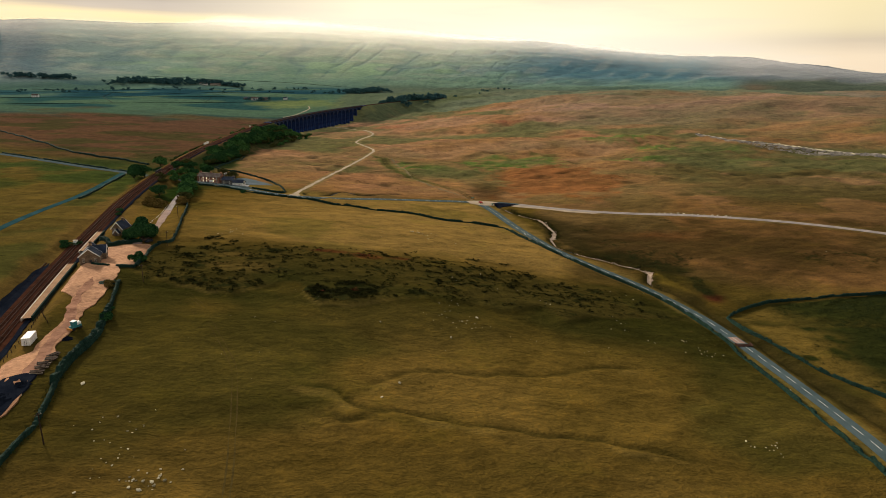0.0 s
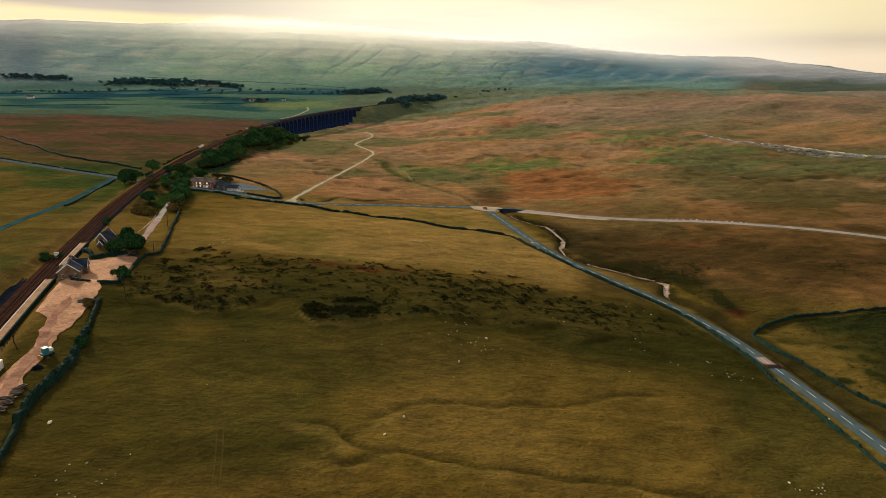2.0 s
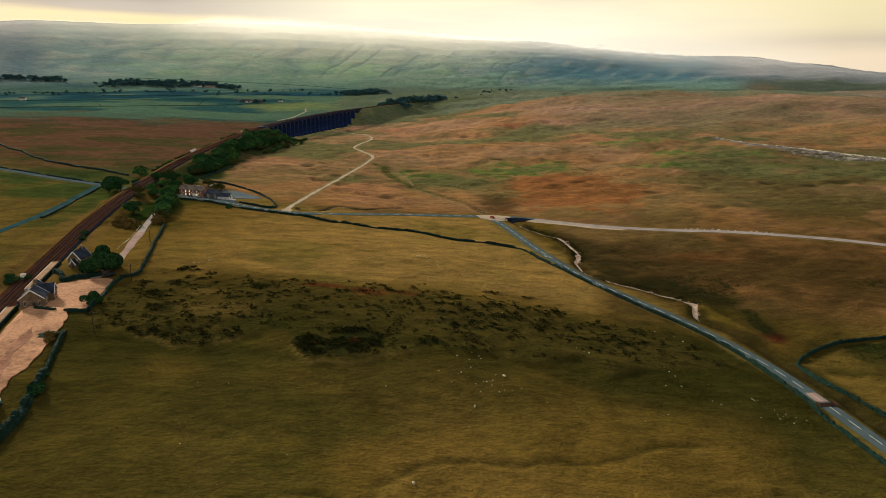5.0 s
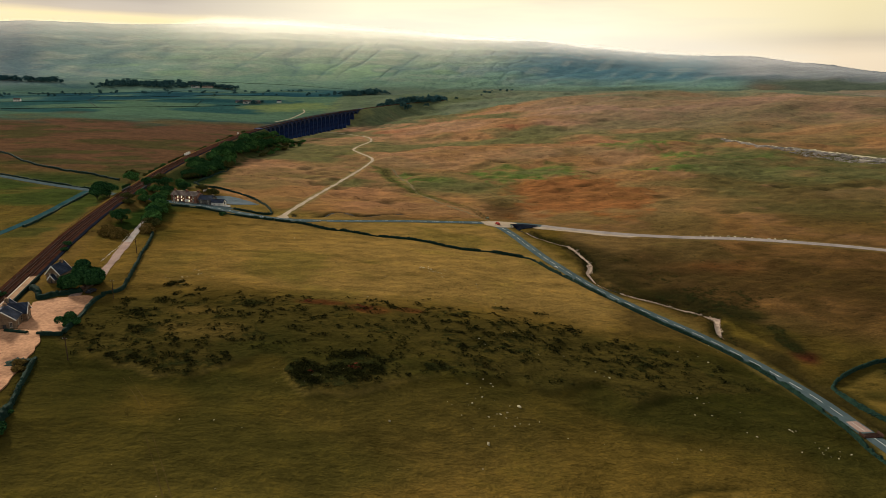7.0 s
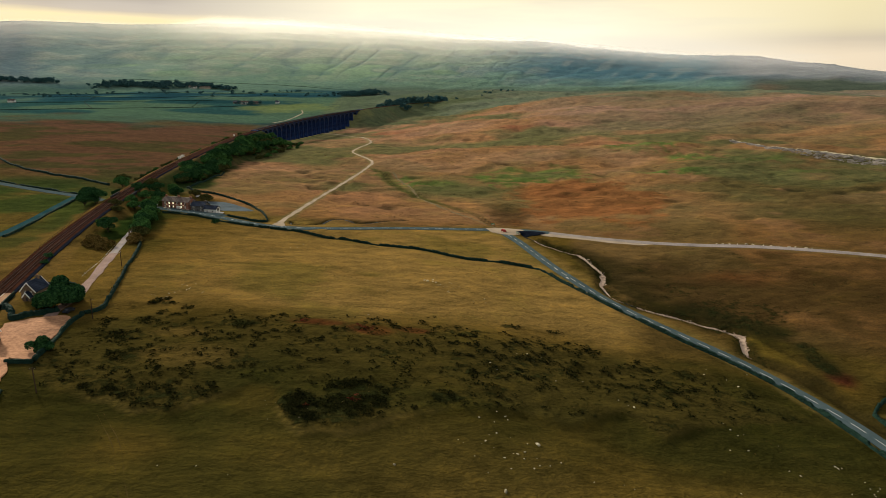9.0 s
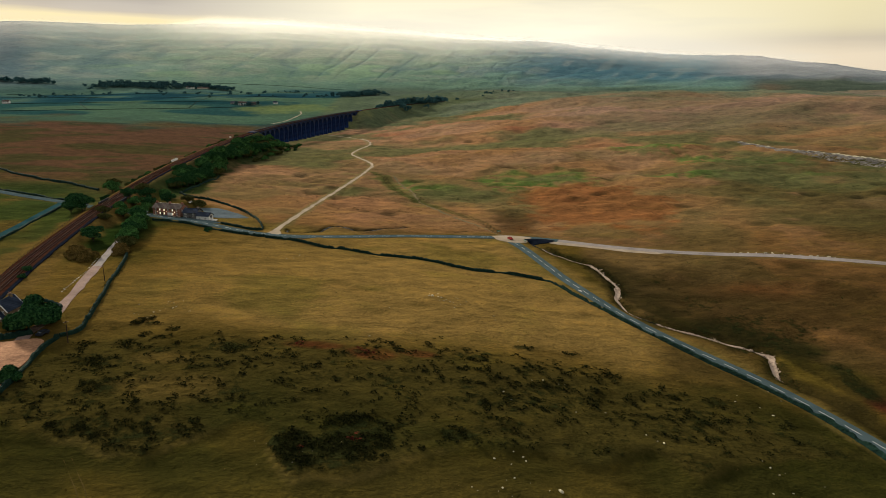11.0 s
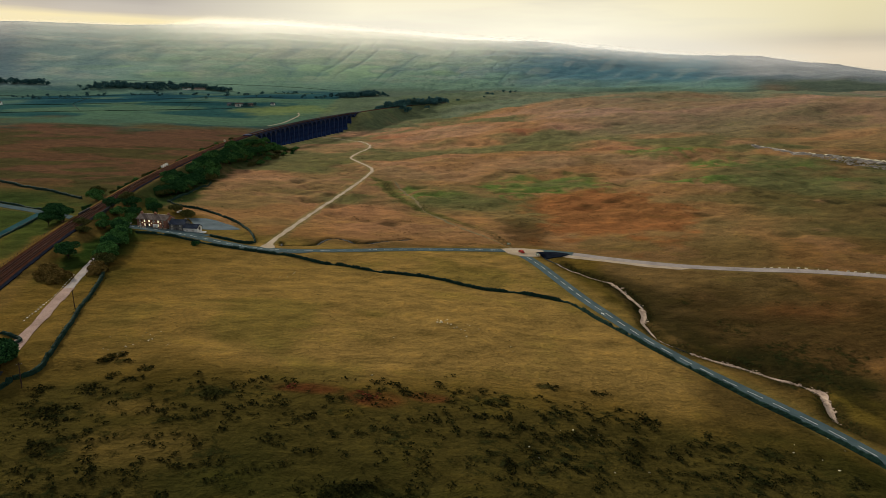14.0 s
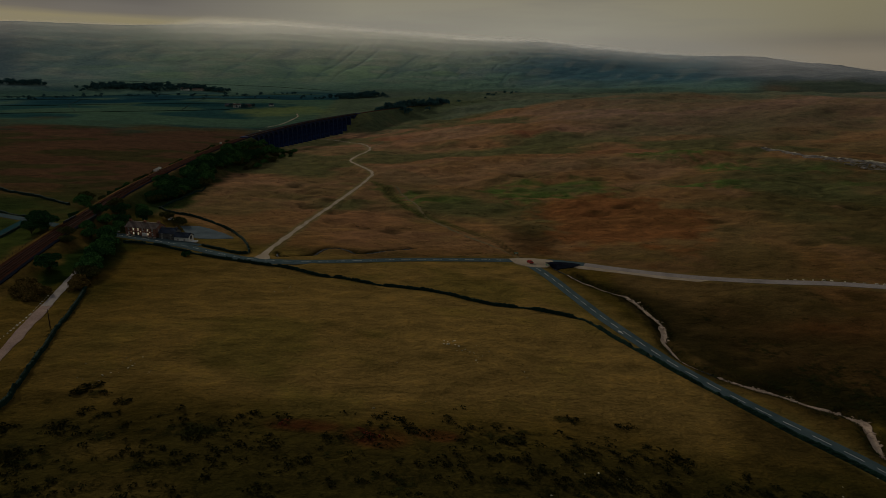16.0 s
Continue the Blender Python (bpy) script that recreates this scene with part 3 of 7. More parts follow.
# ---------------------------------------------------------------- the ground, one sheet to the horizon


def spaced(lo, core_lo, core_hi, hi, step, grow_lo, grow_hi):
    out = list(np.arange(core_lo, core_hi + 0.01, step))
    v, s = core_hi, step
    while v < hi:
        s *= grow_hi
        v += s
        out.append(v)
    v, s = core_lo, step
    while v > lo:
        s *= grow_lo
        v -= s
        out.insert(0, v)
    return np.array(out)


def sward_colours(x, y):
    """Base colour of the sward by kind of vegetation, with shading and haze put in."""
    n1, n2, n3 = fbm(x / 55, y / 45, 101, 4), fbm(x / 120, y / 90, 103, 3), fbm(x / 14, y / 12, 105, 3)
    r = np.hypot(x, y)

    def blend(c, colour, m):
        return c + (np.array(colour) - c) * np.clip(m, 0, 1)[:, None]

    def spot(cx, cy, rx, ry, soft=0.5):
        return ramp(1 + soft, 1 - soft, np.sqrt(((x - cx) / rx) ** 2 + ((y - cy) / ry) ** 2) + 0.35 * n1 + 0.2 * n3)

    c = np.tile(np.array((0.106, 0.070, 0.019)), (len(x), 1))
    c = blend(c, (0.062, 0.049, 0.014), ramp(-0.2, 0.6, n1))
    c = blend(c, (0.140, 0.090, 0.028), ramp(0.1, 0.6, -n2) * 0.6)
    # greener sward at the bank's foot, with shade and edge dimming put into colour
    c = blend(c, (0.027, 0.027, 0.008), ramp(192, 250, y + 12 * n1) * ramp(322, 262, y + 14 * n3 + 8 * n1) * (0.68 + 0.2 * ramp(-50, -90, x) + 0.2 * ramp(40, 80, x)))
    # golden field between the bank and the road
    upper = ramp(296, 330, y + 8 * n1) * ramp(-165, -100, x) * ramp(1.0, 0.0, (x - 60 + 0.36 * (y - 380)) / 22)
    c = blend(c, (0.200, 0.128, 0.048), upper * (0.85 + 0.3 * n2))
    c = blend(c, (0.130, 0.098, 0.030), upper * ramp(0.1, 0.6, n1) * 0.7)
    # moor beyond the road
    moor = ramp(-6, 10, y - np.interp(x, (-220, -120, -60, 40, 100, 180, 300, 450), (575, 500, 492, 510, 485, 466, 410, 290)) + 3 * n3)
    moor = np.maximum(moor, ramp(66, 82, x - 0.0 * y + 2 * n3) * ramp(340, 372, y + 0.3 * (x - 75)))
    moor = moor * ramp(-262, -238, x + 0.02 * (y - 700))
    c = blend(c, (0.180, 0.098, 0.044), moor)
    c = blend(c, (0.205, 0.108, 0.058), moor * ramp(0, -80, x) * ramp(560, 640, y) * 0.7)
    c = blend(c, (0.112, 0.082, 0.038), moor * ramp(0.0, 0.45, n2) * 0.7)
    c = blend(c, (0.060, 0.050, 0.020), moor * ramp(150, 290, x + 60 * n2) * ramp(800, 640, y) * 0.9)
    c = blend(c, (0.205, 0.112, 0.062), moor * ramp(0.1, 0.5, -n1) * 0.5)
    c = blend(c, (0.150, 0.064, 0.026), spot(108, 598, 60, 68, 0.25))
    c = blend(c, (0.200, 0.098, 0.055), spot(-70, 600, 40, 60) * 0.6)
    c = blend(c, (0.190, 0.088, 0.048), spot(120, 905, 150, 40) * 0.6)
    c = blend(c, (0.210, 0.115, 0.070), spot(420, 1080, 260, 60) * 0.6)
    c = blend(c, (0.030, 0.020, 0.009), spot(42, 558, 15, 30, 0.6) * 0.8)
    for gx, gy, rx, ry in ((42, 688, 52, 30), (98, 705, 26, 34), (222, 842, 40, 22), (290, 772, 66, 17), (226, 700, 34, 13), (320, 690, 30, 12), (-20, 650, 20, 14)):
        c = blend(c, (0.070, 0.098, 0.026), spot(gx + 0.9 * rx * n1, gy + 0.9 * ry * n3, 1.3 * rx, 1.25 * ry, 0.5) * ramp(-1.1, -0.2, n3 + 0.5 * n1))
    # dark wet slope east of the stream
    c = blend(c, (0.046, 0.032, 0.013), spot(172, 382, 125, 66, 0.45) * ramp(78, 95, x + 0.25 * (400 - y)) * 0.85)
    c = blend(c, (0.105, 0.045, 0.020), spot(152, 408, 26, 12, 0.7) * 0.6)
    c = blend(c, (0.060, 0.020, 0.012), spot(139.5, 304, 5, 6, 0.5))
    c = blend(c, (0.110, 0.078, 0.018), spot(124, 328, 12, 16, 0.4) * 0.9)
    for gx, gy, rx, ry in ((104, 362, 14, 6), (118, 352, 12, 7), (134, 344, 9, 9), (139, 325, 6, 13), (139, 311, 4, 6)):
        c = blend(c, (0.020, 0.022, 0.009), spot(gx, gy, rx, ry, 0.6) * 0.75)
    # wet dips greener, dry swells paler, the moor's relief shading put into colour
    dip = 1.2 * fbm(x / 185, y / 115, 3, 2) + 0.4 * fbm(x / 48, y / 42, 4)
    c = blend(c, (0.076, 0.076, 0.032), moor * ramp(-0.1, -0.8, dip) * ramp(540, 640, y) * 0.9)
    c = blend(c, (0.225, 0.138, 0.082), moor * ramp(0.2, 1.0, dip) * ramp(540, 640, y) * 0.4)
    c = blend(c, (0.165, 0.070, 0.028), spot(108, 598, 58, 66, 0.25) * 0.8)
    c = blend(c, (0.150, 0.062, 0.030), moor * spot(-95, 1140, 40, 30) * 0.7)
    c = blend(c, (0.150, 0.058, 0.030), moor * spot(106, 1076, 26, 26) * 0.8)
    # enclosed dark green land south-east of the wall, deepened with painted edge dimming
    east = ramp(0, 5, x - np.interp(y, (100, 205, 250, 280, 300, 309, 400), (190, 163, 143, 137, 165, 229, 600)))
    east = east * ramp(420, 340, y)
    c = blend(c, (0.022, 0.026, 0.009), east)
    c = blend(c, (0.125, 0.086, 0.025), east * ramp(-0.9, -0.4, n3 + 0.5 * n1) * ramp(180, 156, x + 12 * n1))
    # dark green grass under the inn's trees, turf round the inn
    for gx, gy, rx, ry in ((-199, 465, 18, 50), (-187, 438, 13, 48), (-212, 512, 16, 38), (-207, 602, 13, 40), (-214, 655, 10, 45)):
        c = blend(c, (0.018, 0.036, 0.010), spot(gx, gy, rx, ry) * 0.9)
    c = blend(c, (0.170, 0.112, 0.040), spot(-140, 504, 17, 15) * 0.8)
    # shade in the channels and light on their lips, put into the colour
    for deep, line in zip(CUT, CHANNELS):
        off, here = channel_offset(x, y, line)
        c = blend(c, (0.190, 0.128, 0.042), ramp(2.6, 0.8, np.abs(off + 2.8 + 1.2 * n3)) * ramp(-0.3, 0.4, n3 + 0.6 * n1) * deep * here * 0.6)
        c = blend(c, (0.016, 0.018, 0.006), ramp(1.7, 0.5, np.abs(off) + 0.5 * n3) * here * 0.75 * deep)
    # dark green sward between the bank and the road
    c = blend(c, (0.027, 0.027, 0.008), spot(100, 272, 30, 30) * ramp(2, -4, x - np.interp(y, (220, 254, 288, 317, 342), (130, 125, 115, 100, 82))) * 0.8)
    # darker strip beside the yards, the view's edge dimming put into colour
    c = blend(c, (0.038, 0.032, 0.010), ramp(-80, -112, x + 8 * n1) * ramp(350, 300, y) * (0.2 + 0.5 * ramp(230, 190, y)))
    # heather bank, bare turf edge along its foot
    top, low = bank_edges(x)
    inside = ramp(-14, 14, top - y + 9 * n3 + 6 * n1) * ramp(-1.2, 1.2, y - low)
    c = blend(c, (0.054, 0.043, 0.014), inside * 0.9)
    c = blend(c, (0.034, 0.032, 0.010), inside * ramp(top - 18, low + 8, y) * ramp(0.3, -0.4, n1) * 0.9)
    c = blend(c, (0.190, 0.135, 0.050), ramp(1.5, 0.4, np.abs(y - low + 0.6)) * ramp(-0.1, 0.3, n1 + 0.4 * n3) * ramp(-112, -100, x) * ramp(30, 14, x) * 0.30)
    c = blend(c, (0.120, 0.026, 0.016), inside * np.maximum(np.maximum(spot(-54, 304, 9, 3, 0.4), spot(-36, 301, 7, 4, 0.4)), spot(-20, 305, 5, 2.5, 0.4)) * 0.6)
    # dead bracken paler on the bank's left shoulder
    c = blend(c, (0.110, 0.076, 0.026), inside * np.maximum(spot(-92, 272, 16, 9), spot(-98, 290, 10, 5)) * 0.7)
    # land west of the railway
    west = ramp(4, 14, np.interp(y, (-80, 90, 231, 394, 515, 602, 700, 870, 936, 1136, 1336, 1700), (-60, -112, -156, -199, -226, -237, -246, -252, -250, -221, -164, 0)) - x)
    c = blend(c, (0.100, 0.072, 0.024), west)
    c = blend(c, (0.034, 0.060, 0.018), west * ramp(650, 570, y + 0.25 * (x + 300)) * ramp(400, 500, y + 0.3 * (x + 300)) * ramp(-0.6, 0.1, n1) * 0.8)
    c = blend(c, (0.100, 0.054, 0.034), west * ramp(560, 690, y + 0.25 * (x + 300) + 30 * n2) * ramp(1330, 1180, y - 0.1 * x + 60 * n2))
    c = blend(c, (0.036, 0.050, 0.018), west * ramp(0.1, 0.5, n1) * 0.6)
    # valley pastures and the long hill, distance haze put into their colours
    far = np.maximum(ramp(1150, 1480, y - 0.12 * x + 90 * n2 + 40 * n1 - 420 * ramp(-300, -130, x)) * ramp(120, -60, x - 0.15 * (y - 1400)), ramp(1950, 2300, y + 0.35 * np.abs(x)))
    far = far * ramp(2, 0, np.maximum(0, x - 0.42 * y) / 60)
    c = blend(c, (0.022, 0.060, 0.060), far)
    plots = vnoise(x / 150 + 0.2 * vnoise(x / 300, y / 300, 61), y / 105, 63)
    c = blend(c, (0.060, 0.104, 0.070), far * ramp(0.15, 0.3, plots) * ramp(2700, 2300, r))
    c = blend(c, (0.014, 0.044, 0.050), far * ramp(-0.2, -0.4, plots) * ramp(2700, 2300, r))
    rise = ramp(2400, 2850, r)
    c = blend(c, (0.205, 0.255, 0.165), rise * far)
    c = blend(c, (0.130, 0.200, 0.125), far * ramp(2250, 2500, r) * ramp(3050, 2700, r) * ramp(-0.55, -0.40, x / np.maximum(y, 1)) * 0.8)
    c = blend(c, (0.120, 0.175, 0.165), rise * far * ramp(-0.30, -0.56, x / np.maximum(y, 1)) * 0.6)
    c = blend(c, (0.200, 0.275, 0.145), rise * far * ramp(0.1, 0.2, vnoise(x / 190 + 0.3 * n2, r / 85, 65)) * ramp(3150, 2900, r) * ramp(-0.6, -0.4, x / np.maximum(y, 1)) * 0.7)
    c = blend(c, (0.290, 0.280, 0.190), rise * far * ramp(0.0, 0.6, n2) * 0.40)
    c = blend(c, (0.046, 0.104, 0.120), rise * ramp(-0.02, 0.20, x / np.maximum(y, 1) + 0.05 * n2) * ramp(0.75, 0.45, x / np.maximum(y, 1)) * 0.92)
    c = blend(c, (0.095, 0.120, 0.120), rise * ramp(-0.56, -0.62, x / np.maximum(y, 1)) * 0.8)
    east_far = ramp(1500, 2100, r) * ramp(-140, 320, x - 0.36 * y + 120 * n2)
    c = blend(c, (0.120, 0.090, 0.050), moor * ramp(900, 1050, y) * ramp(1750, 1600, y) * ramp(120, 260, x) * (0.75 + 0.25 * n1))
    c = blend(c, (0.190, 0.115, 0.072), moor * ramp(1120, 1200, y) * ramp(1450, 1350, y) * ramp(100, 200, x) * ramp(-0.2, 0.4, n2 + 0.5 * n1) * 0.8)
    c = blend(c, (0.165, 0.108, 0.058), east_far * ramp(0.35, -0.35, n2) * ramp(2350, 2150, r))
    bearing = x / np.maximum(y, 1) * 34 - r / 420
    gully = 1 - np.abs(vnoise(bearing + 0.5 * vnoise(bearing, r / 300, 51), r / 520, 53))
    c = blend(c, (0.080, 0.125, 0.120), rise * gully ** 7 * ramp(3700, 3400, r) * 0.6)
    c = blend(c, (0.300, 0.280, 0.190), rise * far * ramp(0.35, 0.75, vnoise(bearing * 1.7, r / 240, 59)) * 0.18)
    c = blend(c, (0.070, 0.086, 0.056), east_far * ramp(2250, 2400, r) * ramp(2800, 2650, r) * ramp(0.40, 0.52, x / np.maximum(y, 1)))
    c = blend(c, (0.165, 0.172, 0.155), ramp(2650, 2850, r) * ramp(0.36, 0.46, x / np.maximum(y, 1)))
    c = blend(c, (0.078, 0.098, 0.060), moor * ramp(1480, 1600, y + 0.25 * np.abs(x - 350) + 60 * n2) * ramp(2600, 2300, r) * ramp(1300, 700, x) * 0.9)
    d, _ = line_distance(x, y, RAIL_FAR)
    c = blend(c, (0.062, 0.074, 0.036), ramp(140, 40, d + 25 * n1))
    c = blend(c, (0.135, 0.160, 0.055), spot(-370, 1590, 90, 75) * 0.7)
    d, _ = line_distance(x, y, [(-250, 936), (-235, 1080), (-215, 1200), (-164, 1336)])
    c = blend(c, (0.085, 0.088, 0.036), ramp(34, 12, d + 12 * n1) * 0.8)
    # trodden edges of roads and tracks, darker stream sides
    wet_side = ramp(0, 5, (x - np.interp(y, (300, 345, 365, 400, 450, 497), (132, 119, 90, 78, 69, 48))) * 0.7 + (y - np.interp(x, (48, 72, 80, 118, 135), (497, 400, 366, 341, 300))) * 0.7)
    d, _ = line_distance(x, y, ROAD_SOUTH)
    c = blend(c, (0.160, 0.105, 0.036), ramp(16, 5, d + 3 * n3) * (x > np.interp(y, (186, 237, 288, 342, 399, 500), (136, 131, 119, 85.5, 57, 29))) * ramp(290, 310, y) * ramp(500, 480, y) * (1 - wet_side) * 0.75)
    for line, half, colour in ((TRACK, 3.0, (0.14, 0.115, 0.055)), (ROAD_SOUTH, 5.2, (0.125, 0.095, 0.035)), (ROAD_WEST, 5.2, (0.120, 0.092, 0.034)), (ROAD_EAST, 5.5, (0.15, 0.11, 0.05))):
        d, _ = line_distance(x, y, line)
        c = blend(c, colour, ramp(half + 1.5, half - 0.5, d + 1.2 * n3) * 0.7)
    d, _ = line_distance(x, y, STREAM)
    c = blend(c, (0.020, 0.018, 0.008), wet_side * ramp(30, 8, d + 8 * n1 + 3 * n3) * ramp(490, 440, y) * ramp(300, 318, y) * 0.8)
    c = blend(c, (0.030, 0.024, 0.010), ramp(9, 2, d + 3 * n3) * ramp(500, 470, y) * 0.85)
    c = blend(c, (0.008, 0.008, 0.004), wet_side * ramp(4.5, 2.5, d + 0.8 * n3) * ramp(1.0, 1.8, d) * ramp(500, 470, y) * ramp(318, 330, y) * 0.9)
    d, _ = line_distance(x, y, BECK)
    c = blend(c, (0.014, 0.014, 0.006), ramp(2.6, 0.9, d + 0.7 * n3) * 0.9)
    d, _ = line_distance(x, y, DITCH)
    c = blend(c, (0.060, 0.070, 0.020), ramp(7, 2, d + 3 * n3) * ramp(520, 600, y) * 0.7)
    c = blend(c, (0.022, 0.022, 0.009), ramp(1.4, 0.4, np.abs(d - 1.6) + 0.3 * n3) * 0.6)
    d, _ = line_distance(x, y, RAIL)
    c = blend(c, (0.125, 0.080, 0.030), ramp(17, 11, d + 3 * n3) * 0.8 * ramp(700, 560, y))
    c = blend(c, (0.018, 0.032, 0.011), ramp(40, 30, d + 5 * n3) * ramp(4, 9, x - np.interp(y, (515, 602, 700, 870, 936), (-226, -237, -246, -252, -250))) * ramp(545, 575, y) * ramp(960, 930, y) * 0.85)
    # hollows darkened, their shadow put into the sward colour
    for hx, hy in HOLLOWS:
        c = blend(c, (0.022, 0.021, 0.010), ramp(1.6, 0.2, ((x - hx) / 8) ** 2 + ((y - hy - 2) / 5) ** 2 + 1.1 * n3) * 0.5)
    moor = moor * (1 - far) * ramp(2400, 2000, r)
    gold = ramp(300, 330, y + 8 * n1) * ramp(-165, -110, x) * ramp(1.0, 0.0, (x - 60 + 0.36 * (y - 380)) / 22) * (1 - moor)
    # brightness by area; nearest and eastern ground carry the view's edge dimming
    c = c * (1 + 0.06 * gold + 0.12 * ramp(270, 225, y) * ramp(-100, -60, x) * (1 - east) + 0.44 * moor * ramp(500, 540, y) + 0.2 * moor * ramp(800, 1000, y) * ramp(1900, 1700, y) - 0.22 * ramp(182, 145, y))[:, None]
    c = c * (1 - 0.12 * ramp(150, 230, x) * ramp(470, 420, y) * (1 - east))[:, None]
    # hill and valley colours lifted to stand for haze
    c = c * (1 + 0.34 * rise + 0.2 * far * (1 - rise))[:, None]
    c[:, 1] *= 1 - 0.025 * moor
    c[:, 1] *= 1 - 0.015 * ramp(520, 480, y)
    c[:, 2] *= 1 - 0.12 * ramp(560, 480, y)
    # haze put into the colour: more blue, less red with distance
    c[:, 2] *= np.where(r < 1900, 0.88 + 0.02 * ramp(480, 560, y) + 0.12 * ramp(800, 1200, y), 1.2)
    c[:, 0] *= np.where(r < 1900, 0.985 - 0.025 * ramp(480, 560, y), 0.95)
    c[:, 2] *= 1 + 0.08 * moor * ramp(560, 800, y)
    c = c * (1 - 0.10 * moor * ramp(210, 420, x - 0.1 * (y - 600)) * ramp(1500, 1100, y))[:, None]
    return c


def heath_cover(x, y):
    """How thickly dark clumps stand, 0 to 1."""
    n1, n3 = fbm(x / 40, y / 26, 171, 3), fbm(x / 11, y / 9, 173, 3)

    def spot(cx, cy, rx, ry):
        return ramp(1.5, 0.4, np.sqrt(((x - cx) / rx) ** 2 + ((y - cy) / ry) ** 2) + 0.35 * n1 + 0.3 * n3)

    top, low = bank_edges(x)
    inside = ramp(-8, 8, top + 4 - y + 8 * n3) * ramp(-1.0, 1.5, y - low)
    dark = np.zeros_like(x)
    for cx, cy, rx, ry in ((-99, 250, 14, 9), (-85, 247, 11, 8), (-48, 244, 10, 11), (-38, 243, 14, 9), (-33, 252, 12, 9), (6, 258, 12, 6), (-8, 256, 7, 4), (34, 262, 7, 5), (55, 257, 5, 4), (49, 276, 14, 8),
                           (5, 268, 12, 7), (-108, 268, 10, 10), (-116, 284, 10, 8), (-92, 298, 20, 5), (72, 272, 12, 7)):
        dark = np.maximum(dark, spot(cx, cy, rx, ry) * (1.2 if cy < 253 and -60 < cx < -30 else 0.85 if cx < 0 else 0.66))
    rim = ramp(14, 3, np.abs(top - 6 - y)) * ramp(-0.35, 0.3, n3)
    cover = inside * np.maximum(np.maximum(0.40 + 0.18 * n1, 0.78 * dark), 0.60 * rim)
    for cx, cy in ((-119, 318), (-113, 317), (-125, 313), (-104, 312), (18, 322), (35, 323), (-118, 322)):
        cover = np.maximum(cover, 0.75 * spot(cx, cy, 3.5, 2.5))
    # tussocky moor, rushy wet slope and the eastern field
    moor = ramp(-6, 10, y - np.interp(x, (-220, -120, -60, 40, 100, 180, 300, 450), (575, 500, 492, 510, 485, 466, 410, 290)))
    cover = np.maximum(cover, moor * (0.16 + 0.20 * ramp(0.0, 0.6, n1)) * ramp(1500, 1000, y))
    wet = ramp(84, 100, x) * ramp(320, 345, y) * (1 - moor)
    cover = np.maximum(cover, wet * (0.34 + 0.22 * n1 + 0.10 * n3))
    for cx, cy, rx, ry in ((104, 362, 13, 5), (118, 352, 11, 6), (134, 344, 8, 8), (139, 325, 5, 12), (139, 311, 4, 6), (112, 327, 3, 5)):
        cover = np.maximum(cover, 0.72 * spot(cx, cy, rx, ry))
    east = ramp(0, 5, x - np.interp(y, (100, 205, 250, 280, 300, 309, 400), (190, 163, 143, 137, 165, 229, 600))) * ramp(420, 340, y)
    cover = np.maximum(cover, east * (0.46 + 0.35 * ramp(180, 240, x) + 0.15 * n1))
    d, _ = line_distance(x, y, STREAM[1:24])
    cover = np.maximum(cover, ramp(8, 3, d + 2 * n3) * ramp(500, 470, y) * 0.5)
    west = ramp(4, 30, np.interp(y, (-80, 90, 231, 394, 515, 602, 700, 870, 936, 1136, 1336, 1700), (-60, -112, -156, -199, -226, -237, -246, -252, -250, -221, -164, 0)) - x)
    cover = np.maximum(cover, west * ramp(560, 640, y) * ramp(1350, 1150, y) * (0.22 + 0.2 * n1))
    for line, half in ((ROAD_SOUTH, 5), (ROAD_WEST, 6), (ROAD_EAST, 7), (TRACK, 3.5), (RAIL, 16), (ACCESS, 4)):
        d, _ = line_distance(x, y, line)
        cover = cover * ramp(half - 1, half + 2, d)
    return np.clip(cover, 0, 1)


def build_ground():
    xs = spaced(-4600, -262, 262, 4600, 1.6, 1.026, 1.026)
    ys = spaced(-2600, 96, 330, 4900, 1.25, 1.06, 1.005)
    gx, gy = np.meshgrid(xs, ys)
    x, y = gx.ravel(), gy.ravel()
    z = ground_z(x, y)
    nx, ny = len(xs), len(ys)
    GRID.update(x=xs, y=ys, z=z.reshape(ny, nx))
    me = bpy.data.meshes.new("ground")
    me.vertices.add(nx * ny)
    me.vertices.foreach_set("co", np.column_stack([x, y, z]).astype(np.float32).ravel())
    i = (np.arange(ny - 1)[:, None] * nx + np.arange(nx - 1)[None, :]).ravel()
    quads = np.stack([i, i + 1, i + 1 + nx, i + nx], 1).astype(np.int32)
    me.loops.add(quads.size)
    me.loops.foreach_set("vertex_index", quads.ravel())
    me.polygons.add(len(quads))
    me.polygons.foreach_set("loop_start", (np.arange(len(quads)) * 4).astype(np.int32))
    me.polygons.foreach_set("use_smooth", np.ones(len(quads), bool))
    me.update(calc_edges=True)
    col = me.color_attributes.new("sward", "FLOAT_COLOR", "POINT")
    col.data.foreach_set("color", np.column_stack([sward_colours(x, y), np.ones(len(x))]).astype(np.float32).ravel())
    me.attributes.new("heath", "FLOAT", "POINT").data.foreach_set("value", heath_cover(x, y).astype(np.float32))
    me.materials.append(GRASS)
    return tagged(new("ground", me), "rough moorland grass, pasture and distant hill under low cloud", "ground", kind="structure")


build_ground()


